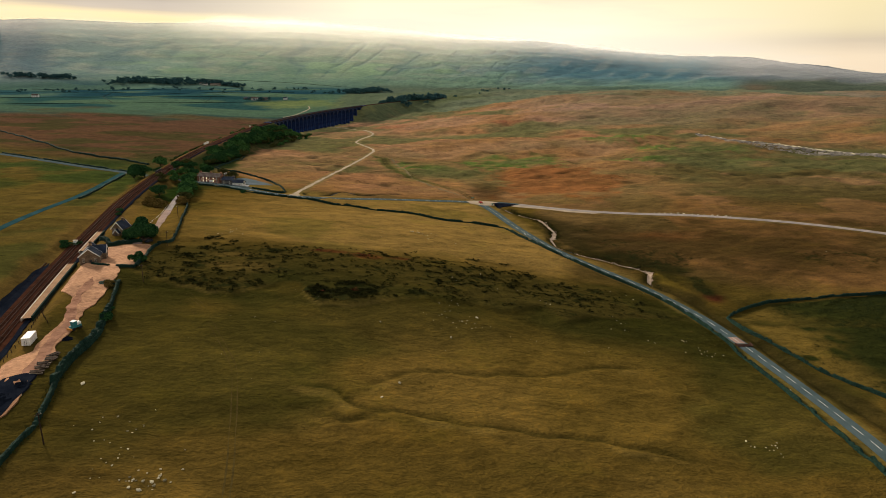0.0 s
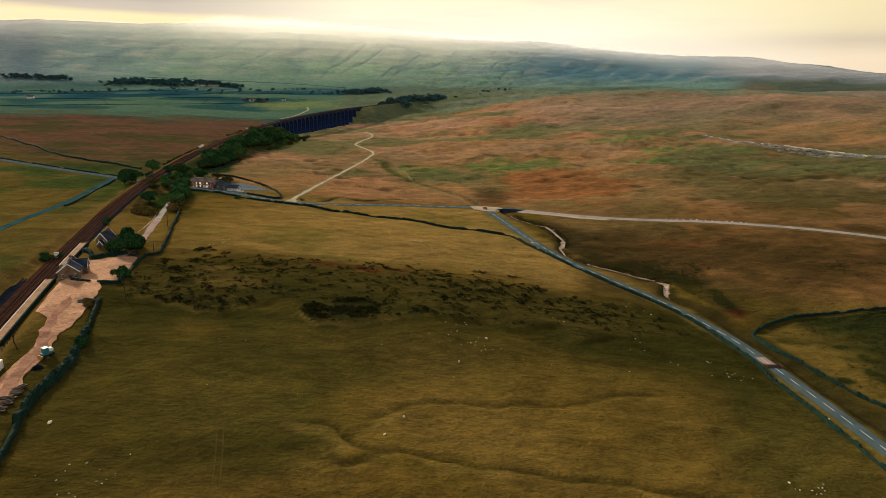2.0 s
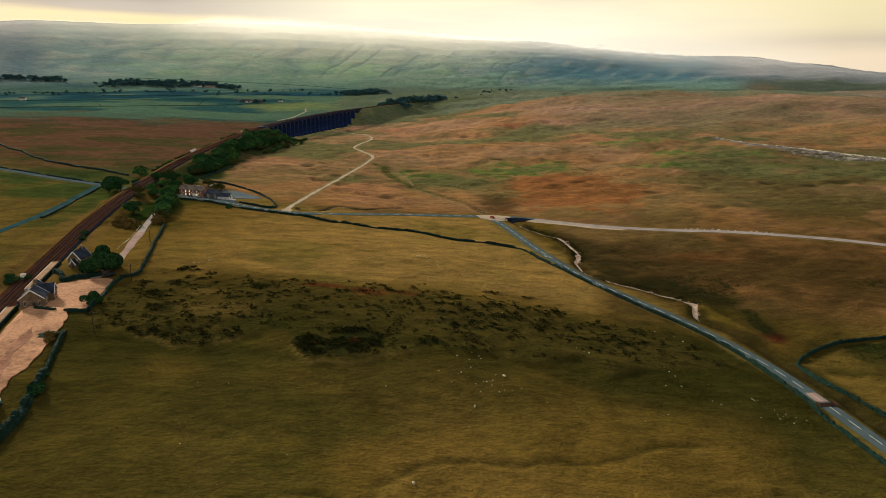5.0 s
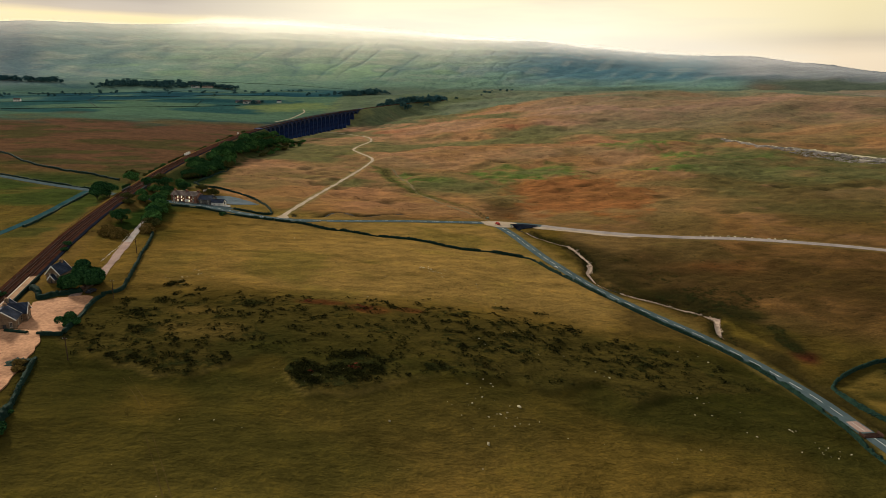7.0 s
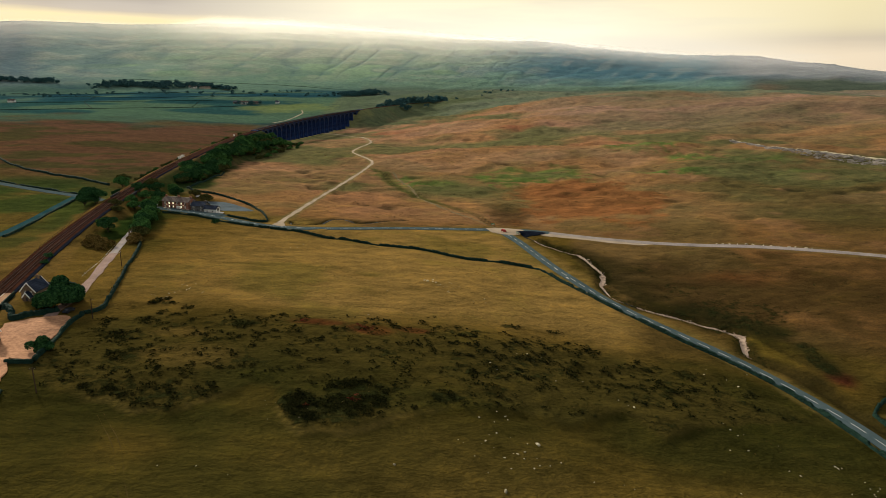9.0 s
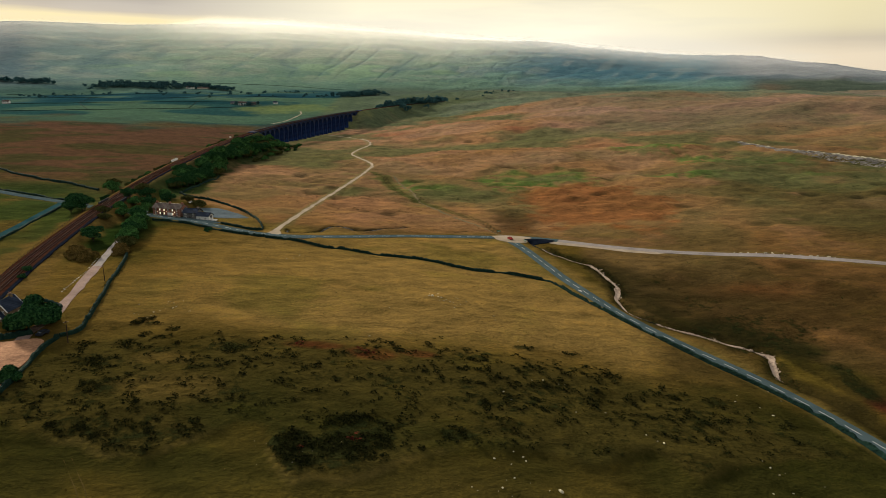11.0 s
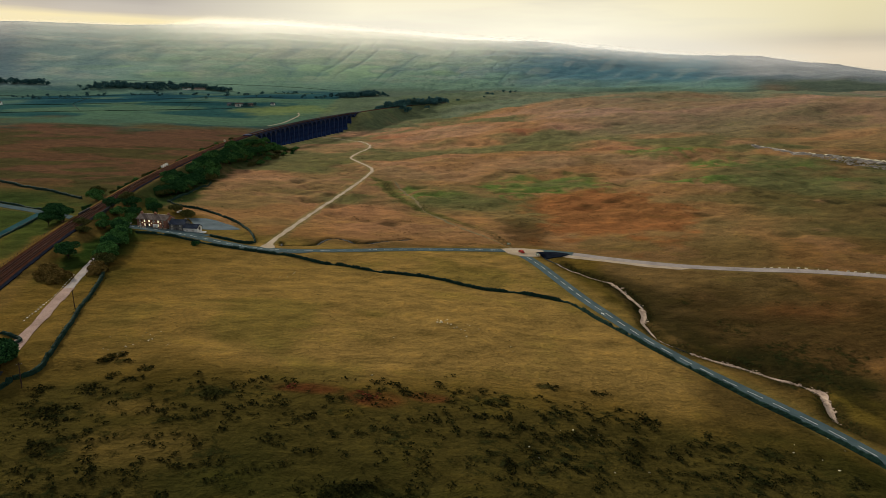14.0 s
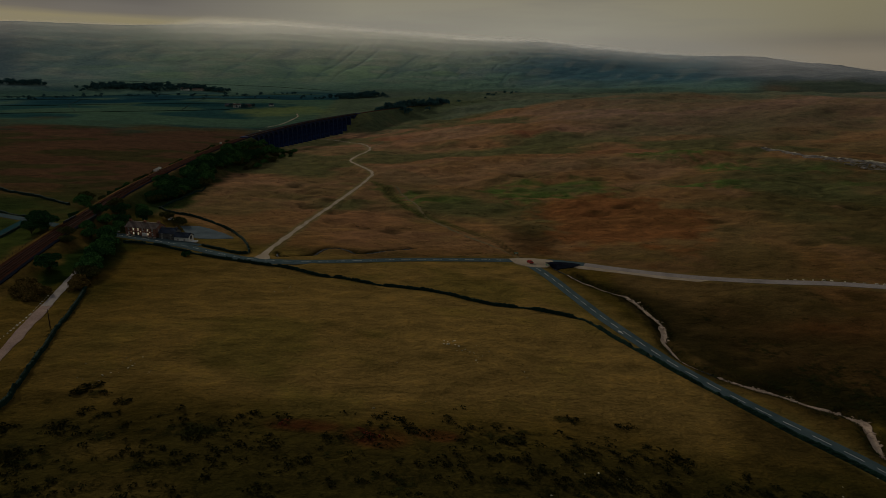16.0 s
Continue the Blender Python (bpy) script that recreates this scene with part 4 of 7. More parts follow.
def build_hill_cloud():
    """Thin torn cloud against the upper hill, six veils one behind another."""
    b, f = np.meshgrid(np.linspace(-0.66, 0.80, 220), np.linspace(0.0, 1.0, 34), indexing="ij")
    n, m = b.shape
    faces = [(i * m + k, (i + 1) * m + k, (i + 1) * m + k + 1, i * m + k + 1) for i in range(n - 1) for k in range(m - 1)]
    crest = np.interp(b, CREST_B, CREST_E)
    for skin, (reach, most) in enumerate(((2800, 0.17), (3050, 0.19), (3270, 0.21), (3460, 0.23), (3620, 0.25), (3760, 0.27))):
        r = reach + 60 * f
        x, y = r * np.sin(np.arctan(b)), r * np.cos(np.arctan(b))
        line = 103 + reach * crest
        foot = lie(x, y) - 8
        z = foot + (line + 70 - foot) * f
        over = (z - line) / reach * 1000 + 2.2 * fbm(b * 9 + skin, b * 0 + skin, 71, 4)
        depth = np.interp(b, (-0.66, -0.40, -0.25, 0.0, 0.12, 0.24, 0.36, 0.50, 0.8), (60, 60, 72, 72, 46, 34, 44, 48, 40))
        rise_in = np.clip((over + depth) / (depth + 2), 0, 1) ** np.interp(b, (-0.3, 0.1, 0.26, 0.45), (2.0, 2.2, 2.4, 1.3))
        thick = np.interp(b, (-0.66, -0.42, -0.34, -0.26, 0.3, 0.5, 0.65), (0.30, 0.36, 0.85, 1.05, 0.90, 0.5, 0.2))
        head = np.interp(b, (-0.66, -0.40, -0.33, -0.22, 0.0, 0.3, 0.42, 0.52, 0.7), (0.3, 0.5, 12.0, 9.0, 6.0, 5.0, 3.0, 0.6, 0.3))
        fade = ramp(head, -0.25 * head, over)
        dens = most * rise_in * fade * thick
        me = mesh_of("low_cloud", np.stack([x, y, z], -1), faces, CLOUD)
        me.attributes.new("vapour", "FLOAT", "POINT").data.foreach_set("value", dens.astype(np.float32).ravel())
        me.polygons.foreach_set("use_smooth", np.ones(len(faces), bool))
        tagged(new("low_cloud", me), "thin torn grey-white cloud lying along the hill crest", "cloud", kind="stuff")


build_hill_cloud()

# ---------------------------------------------------------------- roads, tracks, yards, stream


def road(name, line, half, material, label, category="road", lift=0.12, **more):
    ob = part(name, ribbon(line, half, half, lift, **more), material)
    return tagged(ob, label, category, kind="structure")


ROAD_1 = road("road_1", ROAD_SOUTH, 3.05, ASPHALT, "grey asphalt road with a broken white centre line", crown=0.08, lift=0.16)
ROAD_2 = road("road_2", ROAD_WEST, 3.3, ASPHALT, "grey asphalt road past the inn and under the railway", crown=0.08, lift=0.14)
road("road_3", ROAD_EAST, 3.1, TARMAC, "pale worn asphalt road across the moor", crown=0.08, lift=0.12)
road("road_4", ROAD_SIDE, 2.3, LANE, "narrow dark asphalt lane beside the railway", lift=0.12)
road("track_1", TRACK, 1.4, GRAVEL, "pale stony track to the viaduct", "track", lift=0.10, ragged=0.5, seed=3)
road("track_2", ACCESS[2:], 1.9, DRIVE, "pinkish gravel drive to the station yard", "track", lift=0.14, ragged=0.35, seed=5)
road("track_3", ACCESS[:3] + [(-167.4, 386)], 1.7, TARMAC, "grey tarmac head of the station drive under the trees", "track", lift=0.16, ragged=0.2, seed=6)
tagged(part("gravel_lay_by", ribbon([(50, 498), (62, 492), (80, 483), (98, 475.4), (122, 468)], 1.2, 3.4, 0.10, ragged=0.5, seed=8, taper=9.0), GRAVEL), "pale gravel lay-by beside the moor road", "lay-by", kind="structure")
tagged(part("gravel_apron", patch([(20, 505), (24, 496), (31, 489), (38, 489), (44, 497), (46, 503), (34, 507)], 0.30, ragged=0.6, seed=4), GRAVEL), "pale gravelly asphalt where the roads meet", "road junction", kind="structure")
tagged(part("concrete_apron", ribbon([(128.6, 256.6), (129.3, 253.4), (129.8, 250.4)], 1.4, 2.6, 0.27, step=0.6, ragged=0.35, seed=6), DRIVE), "pinkish concrete patch before the cattle grid", "road", kind="structure")
tagged(part("gravel_apron_inn", patch([(-114.5, 475.5), (-112.2, 484), (-109.4, 484), (-106, 475), (-110, 473)], 0.24, ragged=0.3, seed=7), GRAVEL), "gravel mouth of the stony track", "track", kind="structure")
tagged(part("roadside_strip", ribbon([(-112, 465.5), (-102, 465), (-92, 467), (-84, 471)], 2.4, 2.2, 0.16, ragged=0.3, seed=9), ASPHALT), "worn tarmac lay-by under the field wall", "lay-by", kind="structure")
tagged(part("station_yard", patch([(-158, 292), (-146, 301), (-139.5, 300), (-136, 284), (-135, 273), (-131.5, 263.5), (-146, 265.5), (-153, 270)], 0.22, seed=11), YARD), "pinkish gravel yard beside the station", "yard", kind="structure")
GOODS_YARD = ((266, -155.5, -140), (258, -153.5, -135), (248, -150.5, -132.3), (238, -146.6, -130), (232, -145.5, -128.3), (226, -137.5, -126.7), (218, -132.6, -125.3), (210, -129.9, -123.6),
              (202, -127.1, -121.6), (196, -126.8, -121.4), (188, -125.6, -120.2), (180, -123.8, -117.6), (175, -125.4, -115.8), (172, -128, -115), (165, -124, -113.6), (157, -121, -111.4), (150, -119, -109.9), (140, -117, -109), (122, -115, -110))
tagged(part("goods_yard", yard_sheet(GOODS_YARD, 0.36, 0.6, 12), YARD), "long pink-brown gravel goods yard", "yard", kind="structure")
tagged(part("worn_patch", ribbon([(-141, 248), (-138, 237), (-133.5, 224), (-129, 212), (-125.3, 203), (-123.6, 194), (-121.5, 184), (-118, 173), (-115.5, 160)], 1.3, 1.5, 0.43, ragged=0.9, seed=31, taper=8.0), MUD), "darker trodden wheel way across the goods yard", "yard", kind="structure")
tagged(part("inn_car_park", patch([(-176, 536), (-163, 537), (-150, 529), (-142, 522), (-135, 512.5), (-145, 507), (-157, 509.5), (-166, 520)], 0.2, seed=13, ragged=0.5), CARPARK), "grey tarmac car park behind the inn", "car park", kind="structure")
tagged(part("inn_forecourt", ribbon([(-198, 508.5), (-180, 503.3), (-160, 497.5), (-148, 494)], 1.5, 2.5, 0.17), ASPHALT), "tarmac forecourt along the inn's front", "forecourt", kind="structure")
tagged(part("cinder_heaps_floor", patch([(-111, 158), (-109, 138), (-113, 120), (-121, 128), (-122, 150), (-118.5, 164), (-114, 166)], 0.45, seed=14), CINDER), "dark cinder ground in the goods yard", "yard", kind="structure")
tagged(part("path", ribbon([(28, 508), (14, 530), (-6, 560), (-24, 596), (-36, 638), (-48, 680), (-60, 720)], 0.9, 0.9, 0.06, ragged=0.6, seed=15), PATHWAY), "narrow worn footpath over the moor", "path", kind="structure")
tagged(part("path", ribbon([(-108, 1005), (-104, 1060), (-98, 1110)], 0.8, 0.8, 0.1, ragged=0.4, seed=16), PATHWAY), "faint pale path toward the viaduct's end", "path", kind="structure")

tagged(part("track", ribbon([(-330, 1340), (-315.4, 1385), (-309.7, 1435), (-306, 1499), (-316, 1540)], 1.5, 1.5, 0.25, step=4.0, ragged=0.6, seed=17), GRAVEL), "pale farm track beyond the viaduct", "track", kind="structure")

for side in (-0.8, 0.8):
    tagged(part("wheel_track", ribbon(TRAIL, 0.13 + side, 0.13 - side, 0.04, step=1.5, ragged=0.12, seed=18), WORN), "faint pale wheel track through the pasture", "track", kind="structure")

# stream: stony bed in stretches, dark water between
tagged(part("stream_water", ribbon(STREAM[:23], 0.5, 0.5, 0.10, ragged=0.3, seed=20, taper=6.0), WATER), "narrow dark peaty stream", "water", kind="structure")


def shoal(a, b, wide, seed):
    ob = part("shoal", ribbon(STREAM[a:b], wide * 0.5, wide, 0.30, step=0.9, ragged=wide * 0.8, seed=seed, taper=5.0), PEBBLE)
    tagged(ob, "pale washed pebbles along the stream bed", "pebbles", kind="structure")


for seed, (a, b) in enumerate(((1, 13), (14, 20), (20, 23))):
    tagged(part("stream_bed", ribbon(STREAM[a:b], 0.20, 0.24, 0.24, step=0.9, ragged=0.55, seed=199 + seed, taper=4.0), PEBBLE), "pale stony stream bed winding beside the road", "pebbles", kind="structure")
for number, (a, b, wide) in enumerate(((4, 7, 0.9), (7, 11, 1.1), (14, 17, 1.9), (16, 20, 1.0), (19, 23, 1.2))):
    shoal(a, b, wide, 200 + number)
# shadow at the culvert, laid as a flat dark sheet
tagged(part("pool", patch([(40.5, 498.2), (46, 499.2), (54, 498.4), (60, 494.8), (54, 491.5), (49, 491.8), (44, 495)], 0.42, step=1.0, ragged=0.2, seed=22), CINDER), "dark sheet laid for the shadow at the culvert", "hollow", kind="structure")

tagged(part("beck", ribbon(BECK, 0.55, 0.55, 0.12, step=1.0, ragged=0.3, seed=24, taper=5.0), WATER), "narrow dark winding beck beside the road", "water", kind="structure")

# centre lines: six-metre dashes


def dash_mesh(p, q, wide, road_lift):
    nrm = np.array((-(q - p)[1], (q - p)[0])) / np.linalg.norm(q - p) * wide / 2
    pts = [p + nrm, p - nrm, q - nrm, q + nrm]
    top = [(x, y, ground_at(x, y) + road_lift) for x, y in pts]
    low = [(x, y, z - 0.05) for x, y, z in top]
    return top + low, [(0, 1, 2, 3), (0, 4, 5, 1), (1, 5, 6, 2), (2, 6, 7, 3), (3, 7, 4, 0)]


def dashes(parent, line, start, stop, mark, gap, lift):
    p = resample(line, 0.5)
    i = int(start / 0.5)
    while (i * 0.5 + mark) < stop and i + int(mark / 0.5) < len(p):
        part("centre_dash", dash_mesh(p[i], p[i + int(mark / 0.5)], 0.22, lift), MARK, parent)
        i += int((mark + gap) / 0.5)


dashes(ROAD_1, ROAD_SOUTH, 14, 400, 5.5, 3.5, 0.30)
dashes(ROAD_2, ROAD_WEST, 44, 300, 5.0, 4.0, 0.28)
arrow = bmesh.new()
for ax, ay in ((-0.2, -1.6), (0.2, -1.6), (0.2, 0.2), (0.9, 0.2), (0.0, 2.0), (-0.9, 0.2), (-0.2, 0.2)):
    arrow.verts.new((ax, ay, 0))
arrow.faces.new(arrow.verts)
part("road_arrow", arrow, MARK, ROAD_1, "white arrow painted on the road").matrix_basis = pose(55.2, 398.5, ground_at(55.2, 398.5) + 0.31, 0, 0, 16)

# ---------------------------------------------------------------- railway


def bezier(t):
    a, b, c = np.array(VIADUCT_ENDS[0]), np.array((-235.0, 1138.0)), np.array(VIADUCT_ENDS[1])
    t = np.asarray(t)[:, None]
    return (1 - t) ** 2 * a + 2 * t * (1 - t) * b + t ** 2 * c


RAIL_ALL = [tuple(p) for p in RAIL] + [tuple(p) for p in bezier(np.linspace(0.15, 0.85, 5))] + [tuple(p) for p in RAIL_FAR]


def on_rail(xy):
    return rail_z(xy[:, 1])


tagged(part("ballast_bed", ribbon(RAIL_ALL, 4.6, 4.6, -0.25, step=4.0, level=on_rail), BALLAST), "rust-brown stone ballast under the tracks", "ballast", kind="structure")
tagged(part("cess_path", ribbon([tuple(p) for p in RAIL], -4.5, 6.2, -0.22, step=4.0, level=on_rail, ragged=0.25, seed=5), CINDER), "dark cinder path along the track's edge", "ballast", kind="structure")
SIDING = [(-119, 90), (-147.5, 181), (-161.5, 228), (-169, 256), (-174, 273)]
tagged(part("siding_bed", ribbon(SIDING, 2.4, 3.6, -0.3, step=4.0, level=lambda xy: np.maximum(rail_z(xy[:, 1]), drape(xy[:, 0], xy[:, 1]) + 0.55), ragged=0.3, seed=2, taper=16.0), CINDER), "dark cinder bed of old sidings", "ballast", kind="structure")


def strip(line, off, half, low, high, step):
    """A bar of even section along a line, at rail height."""
    p = resample(line, step)
    nrm = normals_of(p)
    n = len(p)
    rows = []
    for o, dz in ((off + half, low), (off + half, high), (off - half, high), (off - half, low)):
        xy = p + nrm * o
        rows.append(np.column_stack([xy, rail_z(xy[:, 1]) + dz]))
    faces = [(k * n + i, ((k + 1) % 4) * n + i, ((k + 1) % 4) * n + i + 1, k * n + i + 1) for k in range(4) for i in range(n - 1)]
    faces += [(0, n, 2 * n, 3 * n), (n - 1, 4 * n - 1, 3 * n - 1, 2 * n - 1)]
    return np.concatenate(rows), faces


def sleepers(line, off, reach):
    p = resample(line, 0.75)
    p = p[: int(reach / 0.75)]
    nrm = normals_of(p)
    verts, faces = [], []
    for q, m in zip(p, nrm):
        u = np.array((m[1], -m[0])) * 0.14
        c = q + m * off
        z = rail_z(c[1]) - 0.24
        b = len(verts)
        for sx, sy in ((1, 1), (1, -1), (-1, -1), (-1, 1)):
            v = c + m * 1.3 * sx + u * sy
            verts += [(v[0], v[1], z), (v[0], v[1], z + 0.13)]
        faces += [(b + 1, b + 3, b + 5, b + 7)] + [(b + 2 * k, b + 2 * ((k + 1) % 4), b + 2 * ((k + 1) % 4) + 1, b + 2 * k + 1) for k in range(4)]
    return verts, faces


def track_line(line, off, reach, label):
    t = thing("railway_track", Matrix(), label, "railway track", "railway tracks")
    for side in (-0.72, 0.72):
        part("rail", strip(line, off + side, 0.05, -0.12, 0.04, 4.0), STEEL, t)
    tagged(part("timbering", sleepers(line, off, reach), SLEEPER, t), kind="stuff")
    return t


track_line(RAIL_ALL, 1.7, 760, "rusty railway track on dark timber sleepers in brown ballast")
track_line(RAIL_ALL, -1.7, 760, "rusty railway track on dark timber sleepers in brown ballast")
track_line(SIDING, 2.2, 230, "old siding track on dark cinders")

# ---------------------------------------------------------------- viaduct: 24 arches


def build_viaduct():
    v = thing("viaduct", pose(-222, 1136, 0), "long dark stone railway viaduct of twenty-four round arches", "viaduct")
    inv = v.matrix_basis.inverted()
    count, t = 24, np.linspace(0, 1, 25)
    fine = bezier(np.linspace(0, 1, 400))
    s = np.r_[0, np.cumsum(np.hypot(*np.diff(fine, axis=0).T))]
    at = np.linspace(0, s[-1], count + 1)
    knots = np.stack([np.interp(at, s, fine[:, 0]), np.interp(at, s, fine[:, 1])], 1)
    half = 3.9

    def put(name, bm, material, m, label=""):
        ob = part(name, bm, material, v, label)
        ob.matrix_basis = inv @ m
        return ob

    for k in range(count):
        a, b = knots[k], knots[k + 1]
        length = float(np.linalg.norm(b - a))
        turn = math.atan2(b[1] - a[1], b[0] - a[0])
        mid = (a + b) / 2
        deck = rail_z(mid[1]) - 0.7
        m = Matrix.Translation((mid[0], mid[1], deck)) @ Matrix.Rotation(turn, 4, "Z")
        # arch ring and spandrel: local x along the deck, y across
        span = length - (3.2 if k % 6 == 0 or k % 6 == 5 else 2.3)
        r = span / 2
        steps = 12
        arc = [(-r * math.cos(math.pi * i / steps), -1.9 - r + r * math.sin(math.pi * i / steps)) for i in range(steps + 1)]
        spring = -1.9 - r
        prof = [(-length / 2, 0), (-length / 2, spring)] + arc + [(length / 2, spring), (length / 2, 0)]
        bm = bmesh.new()
        left = [bm.verts.new((x, half, z)) for x, z in prof]
        right = [bm.verts.new((x, -half, z)) for x, z in prof]
        n = len(prof)
        top = [0] + list(range(2, n - 2)) + [n - 1]
        for row, flip in ((left, False), (right, True)):
            lo = row[1:n - 1]
            for i in range(1, n - 2):
                xa, xb = row[i].co.x, row[i + 1].co.x
                if abs(xb - xa) < 1e-6:
                    continue
                ta, tb = bm.verts.new((xa, row[i].co.y, 0)), bm.verts.new((xb, row[i].co.y, 0))
                f = (row[i], row[i + 1], tb, ta)
                bm.faces.new(f if flip else f[::-1])
        for i in range(n):
            j = (i + 1) % n
            bm.faces.new((left[i], left[j], right[j], right[i]))
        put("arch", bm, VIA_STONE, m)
        # arch ring stones standing proud
        ring = bmesh.new()
        for y0, y1 in ((half - 0.2, half + 0.12), (-half - 0.12, -half + 0.2)):
            rows = [[ring.verts.new((-(rad) * math.cos(math.pi * i / steps), y, spring + rad * math.sin(math.pi * i / steps))) for i in range(steps + 1)] for rad, y in ((r, y0), (r + 0.85, y0), (r + 0.85, y1), (r, y1))]
            for q in range(4):
                for i in range(steps):
                    ring.faces.new((rows[q][i], rows[q][i + 1], rows[(q + 1) % 4][i + 1], rows[(q + 1) % 4][i]))
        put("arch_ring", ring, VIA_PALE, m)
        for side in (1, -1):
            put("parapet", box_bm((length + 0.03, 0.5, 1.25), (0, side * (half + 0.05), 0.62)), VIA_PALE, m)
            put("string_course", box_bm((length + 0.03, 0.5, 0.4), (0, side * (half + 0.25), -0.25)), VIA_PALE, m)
        if k == 0:
            continue
        # pier at the near end of this bay
        king = k % 6 == 0
        thick = 4.6 if king else 2.6
        g = min(ground_at(a[0] + dx, a[1] + dy) for dx in (-4, 4) for dy in (-2, 2)) - 1.0
        base_z = rail_z(a[1]) - 0.7
        top_z, foot = -1.9 - (length - 2.3) / 2 - 0.4, g - base_z
        bm = bmesh.new()
        spread = 1.32
        lo = [bm.verts.new((x * spread, y * 1.12, foot)) for x, y in ((-thick / 2, -half), (thick / 2, -half), (thick / 2, half), (-thick / 2, half))]
        hi = [bm.verts.new((x, y, top_z + 0.8)) for x, y in ((-thick / 2, -half), (thick / 2, -half), (thick / 2, half), (-thick / 2, half))]
        bm.faces.new(hi)
        bm.faces.new(lo[::-1])
        for i in range(4):
            bm.faces.new((lo[i], lo[(i + 1) % 4], hi[(i + 1) % 4], hi[i]))
        box_bm((thick + 0.5, 2 * half + 0.5, 0.5), (0, 0, top_z + 0.3), bm=bm)
        pm = Matrix.Translation((a[0], a[1], base_z)) @ Matrix.Rotation(turn, 4, "Z")
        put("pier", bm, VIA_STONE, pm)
        if king:
            put("buttress", box_bm((3.6, 2 * half + 1.2, -foot), (0, 0, foot / 2)), VIA_STONE, pm)
    for (ax, ay), (bx, by), name in ((knots[0], knots[1], "abutment"), (knots[-1], knots[-2], "abutment")):
        turn = math.atan2(by - ay, bx - ax)
        z = rail_z(ay) - 0.7
        g = ground_at(ax + (bx - ax) * 0.3, ay + (by - ay) * 0.3) - 6
        put(name, box_bm((9, 2 * half + 0.8, z - g + 1.25), (-3.2, 0, (g - z + 1.25) / 2), 0.2), VIA_STONE, Matrix.Translation((ax, ay, z)) @ Matrix.Rotation(turn, 4, "Z"))


build_viaduct()

# ---------------------------------------------------------------- railway bridge over the road


def build_bridge():
    b = thing("railway_bridge", pose(-222, 514.8, 0), "dark stone railway bridge over the road", "bridge")
    inv = b.matrix_basis.inverted()
    turn = math.atan2(87, -11)
    m = Matrix.Translation((-223, 514.8, rail_z(514.8))) @ Matrix.Rotation(turn, 4, "Z")
    for name, size, centre in (("deck", (15.5, 11.4, 0.9), (0, 0, -0.85)), ("parapet", (17, 0.5, 1.5), (0, 5.55, 0.1)), ("parapet", (17, 0.5, 1.5), (0, -5.55, 0.1)),
                               ("abutment", (3.5, 12.6, 8.5), (7.2, 0, -5.55)), ("abutment", (3.5, 12.6, 8.5), (-7.2, 0, -5.55))):
        ob = part(name, box_bm(size, centre, 0.06), BRIDGE_STONE, b)
        ob.matrix_basis = inv @ m
    for side in (1, -1):
        for end in (1, -1):
            wing = box_bm((7.0, 0.7, 6.2), (end * 11.5, side * 6.3, -4.2), 0.05)
            part("wing_wall", wing, DRYSTONE, b).matrix_basis = inv @ m


build_bridge()

# ---------------------------------------------------------------- dry stone walls


def stone_wall(line, label, height=1.3, thick=0.6, step=0.7, seed=0, group="dry stone walls"):
    p = resample(line, step)
    nrm = normals_of(p)
    n = len(p)
    rng = np.random.default_rng(seed + 500)
    g = drape(p[:, 0], p[:, 1])
    prof = ((0.62, -0.5), (0.50, 0.02), (0.42, 0.55), (0.36, 0.86), (0.30, 1.0), (0.0, 1.1), (-0.30, 1.0), (-0.36, 0.86), (-0.42, 0.55), (-0.50, 0.02), (-0.62, -0.5))
    top = height * (1 + 0.09 * rng.standard_normal(n) + 0.12 * fbm(np.arange(n) / 14.0, np.zeros(n), seed))
    slump = ramp(0.62, 0.85, fbm(np.arange(n) / 9.0, np.zeros(n) + 3, seed + 3))
    top = np.maximum(top * (1 - 0.55 * slump), 0.25)
    rows = []
    for f, h in prof:
        xy = p + nrm * (f * 2 * thick * (1 + 0.12 * rng.standard_normal(n)) + 0.04 * rng.standard_normal(n))[:, None]
        rows.append(np.column_stack([xy, g + np.where(h > 0, h * top * (1 + 0.05 * rng.standard_normal(n)), h)]))
    m = len(prof)
    faces = [(k * n + i, (k + 1) * n + i, (k + 1) * n + i + 1, k * n + i + 1) for k in range(m - 1) for i in range(n - 1)]
    faces += [tuple(k * n for k in range(m))[::-1], tuple(k * n + n - 1 for k in range(m))]
    ob = part("dry_stone_wall", (np.concatenate(rows), [f[::-1] for f in faces]), DRYSTONE)
    return tagged(ob, label, "wall", group)


FIELD_WALL = [(-187, 488.5), (-172.5, 488.2), (-153, 479.8), (-138, 473.5), (-120.4, 467), (-113, 464.5)]
FIELD_WALL_2 = [(-112, 463), (-93.4, 458), (-80, 453), (-55, 444), (-31, 438.5), (-8, 429.3), (6, 423.6), (19.4, 419.6), (35, 413), (44, 404.5), (53, 387.5), (59, 375.5),
                (66, 363), (74, 352), (82, 339.5), (90, 328), (97.2, 318.5), (104.5, 308.5), (113, 293), (118.5, 276), (122, 255), (124.5, 235), (127, 210), (128, 180), (126, 130), (118, 60)]
STATION_WALL = [(-172, 424), (-163, 404), (-156, 383), (-149, 360), (-142, 339), (-136.5, 320), (-134.3, 308), (-137, 303)]
YARD_WALL = [(-137, 302), (-136.6, 293), (-133.4, 277), (-130.5, 263)]
YARD_WALL_2 = [(-130.4, 262.2), (-134, 261.8), (-138.2, 261.6)]
YARD_WALL_3 = [(-141.6, 262), (-146, 262.6), (-149.5, 263)]
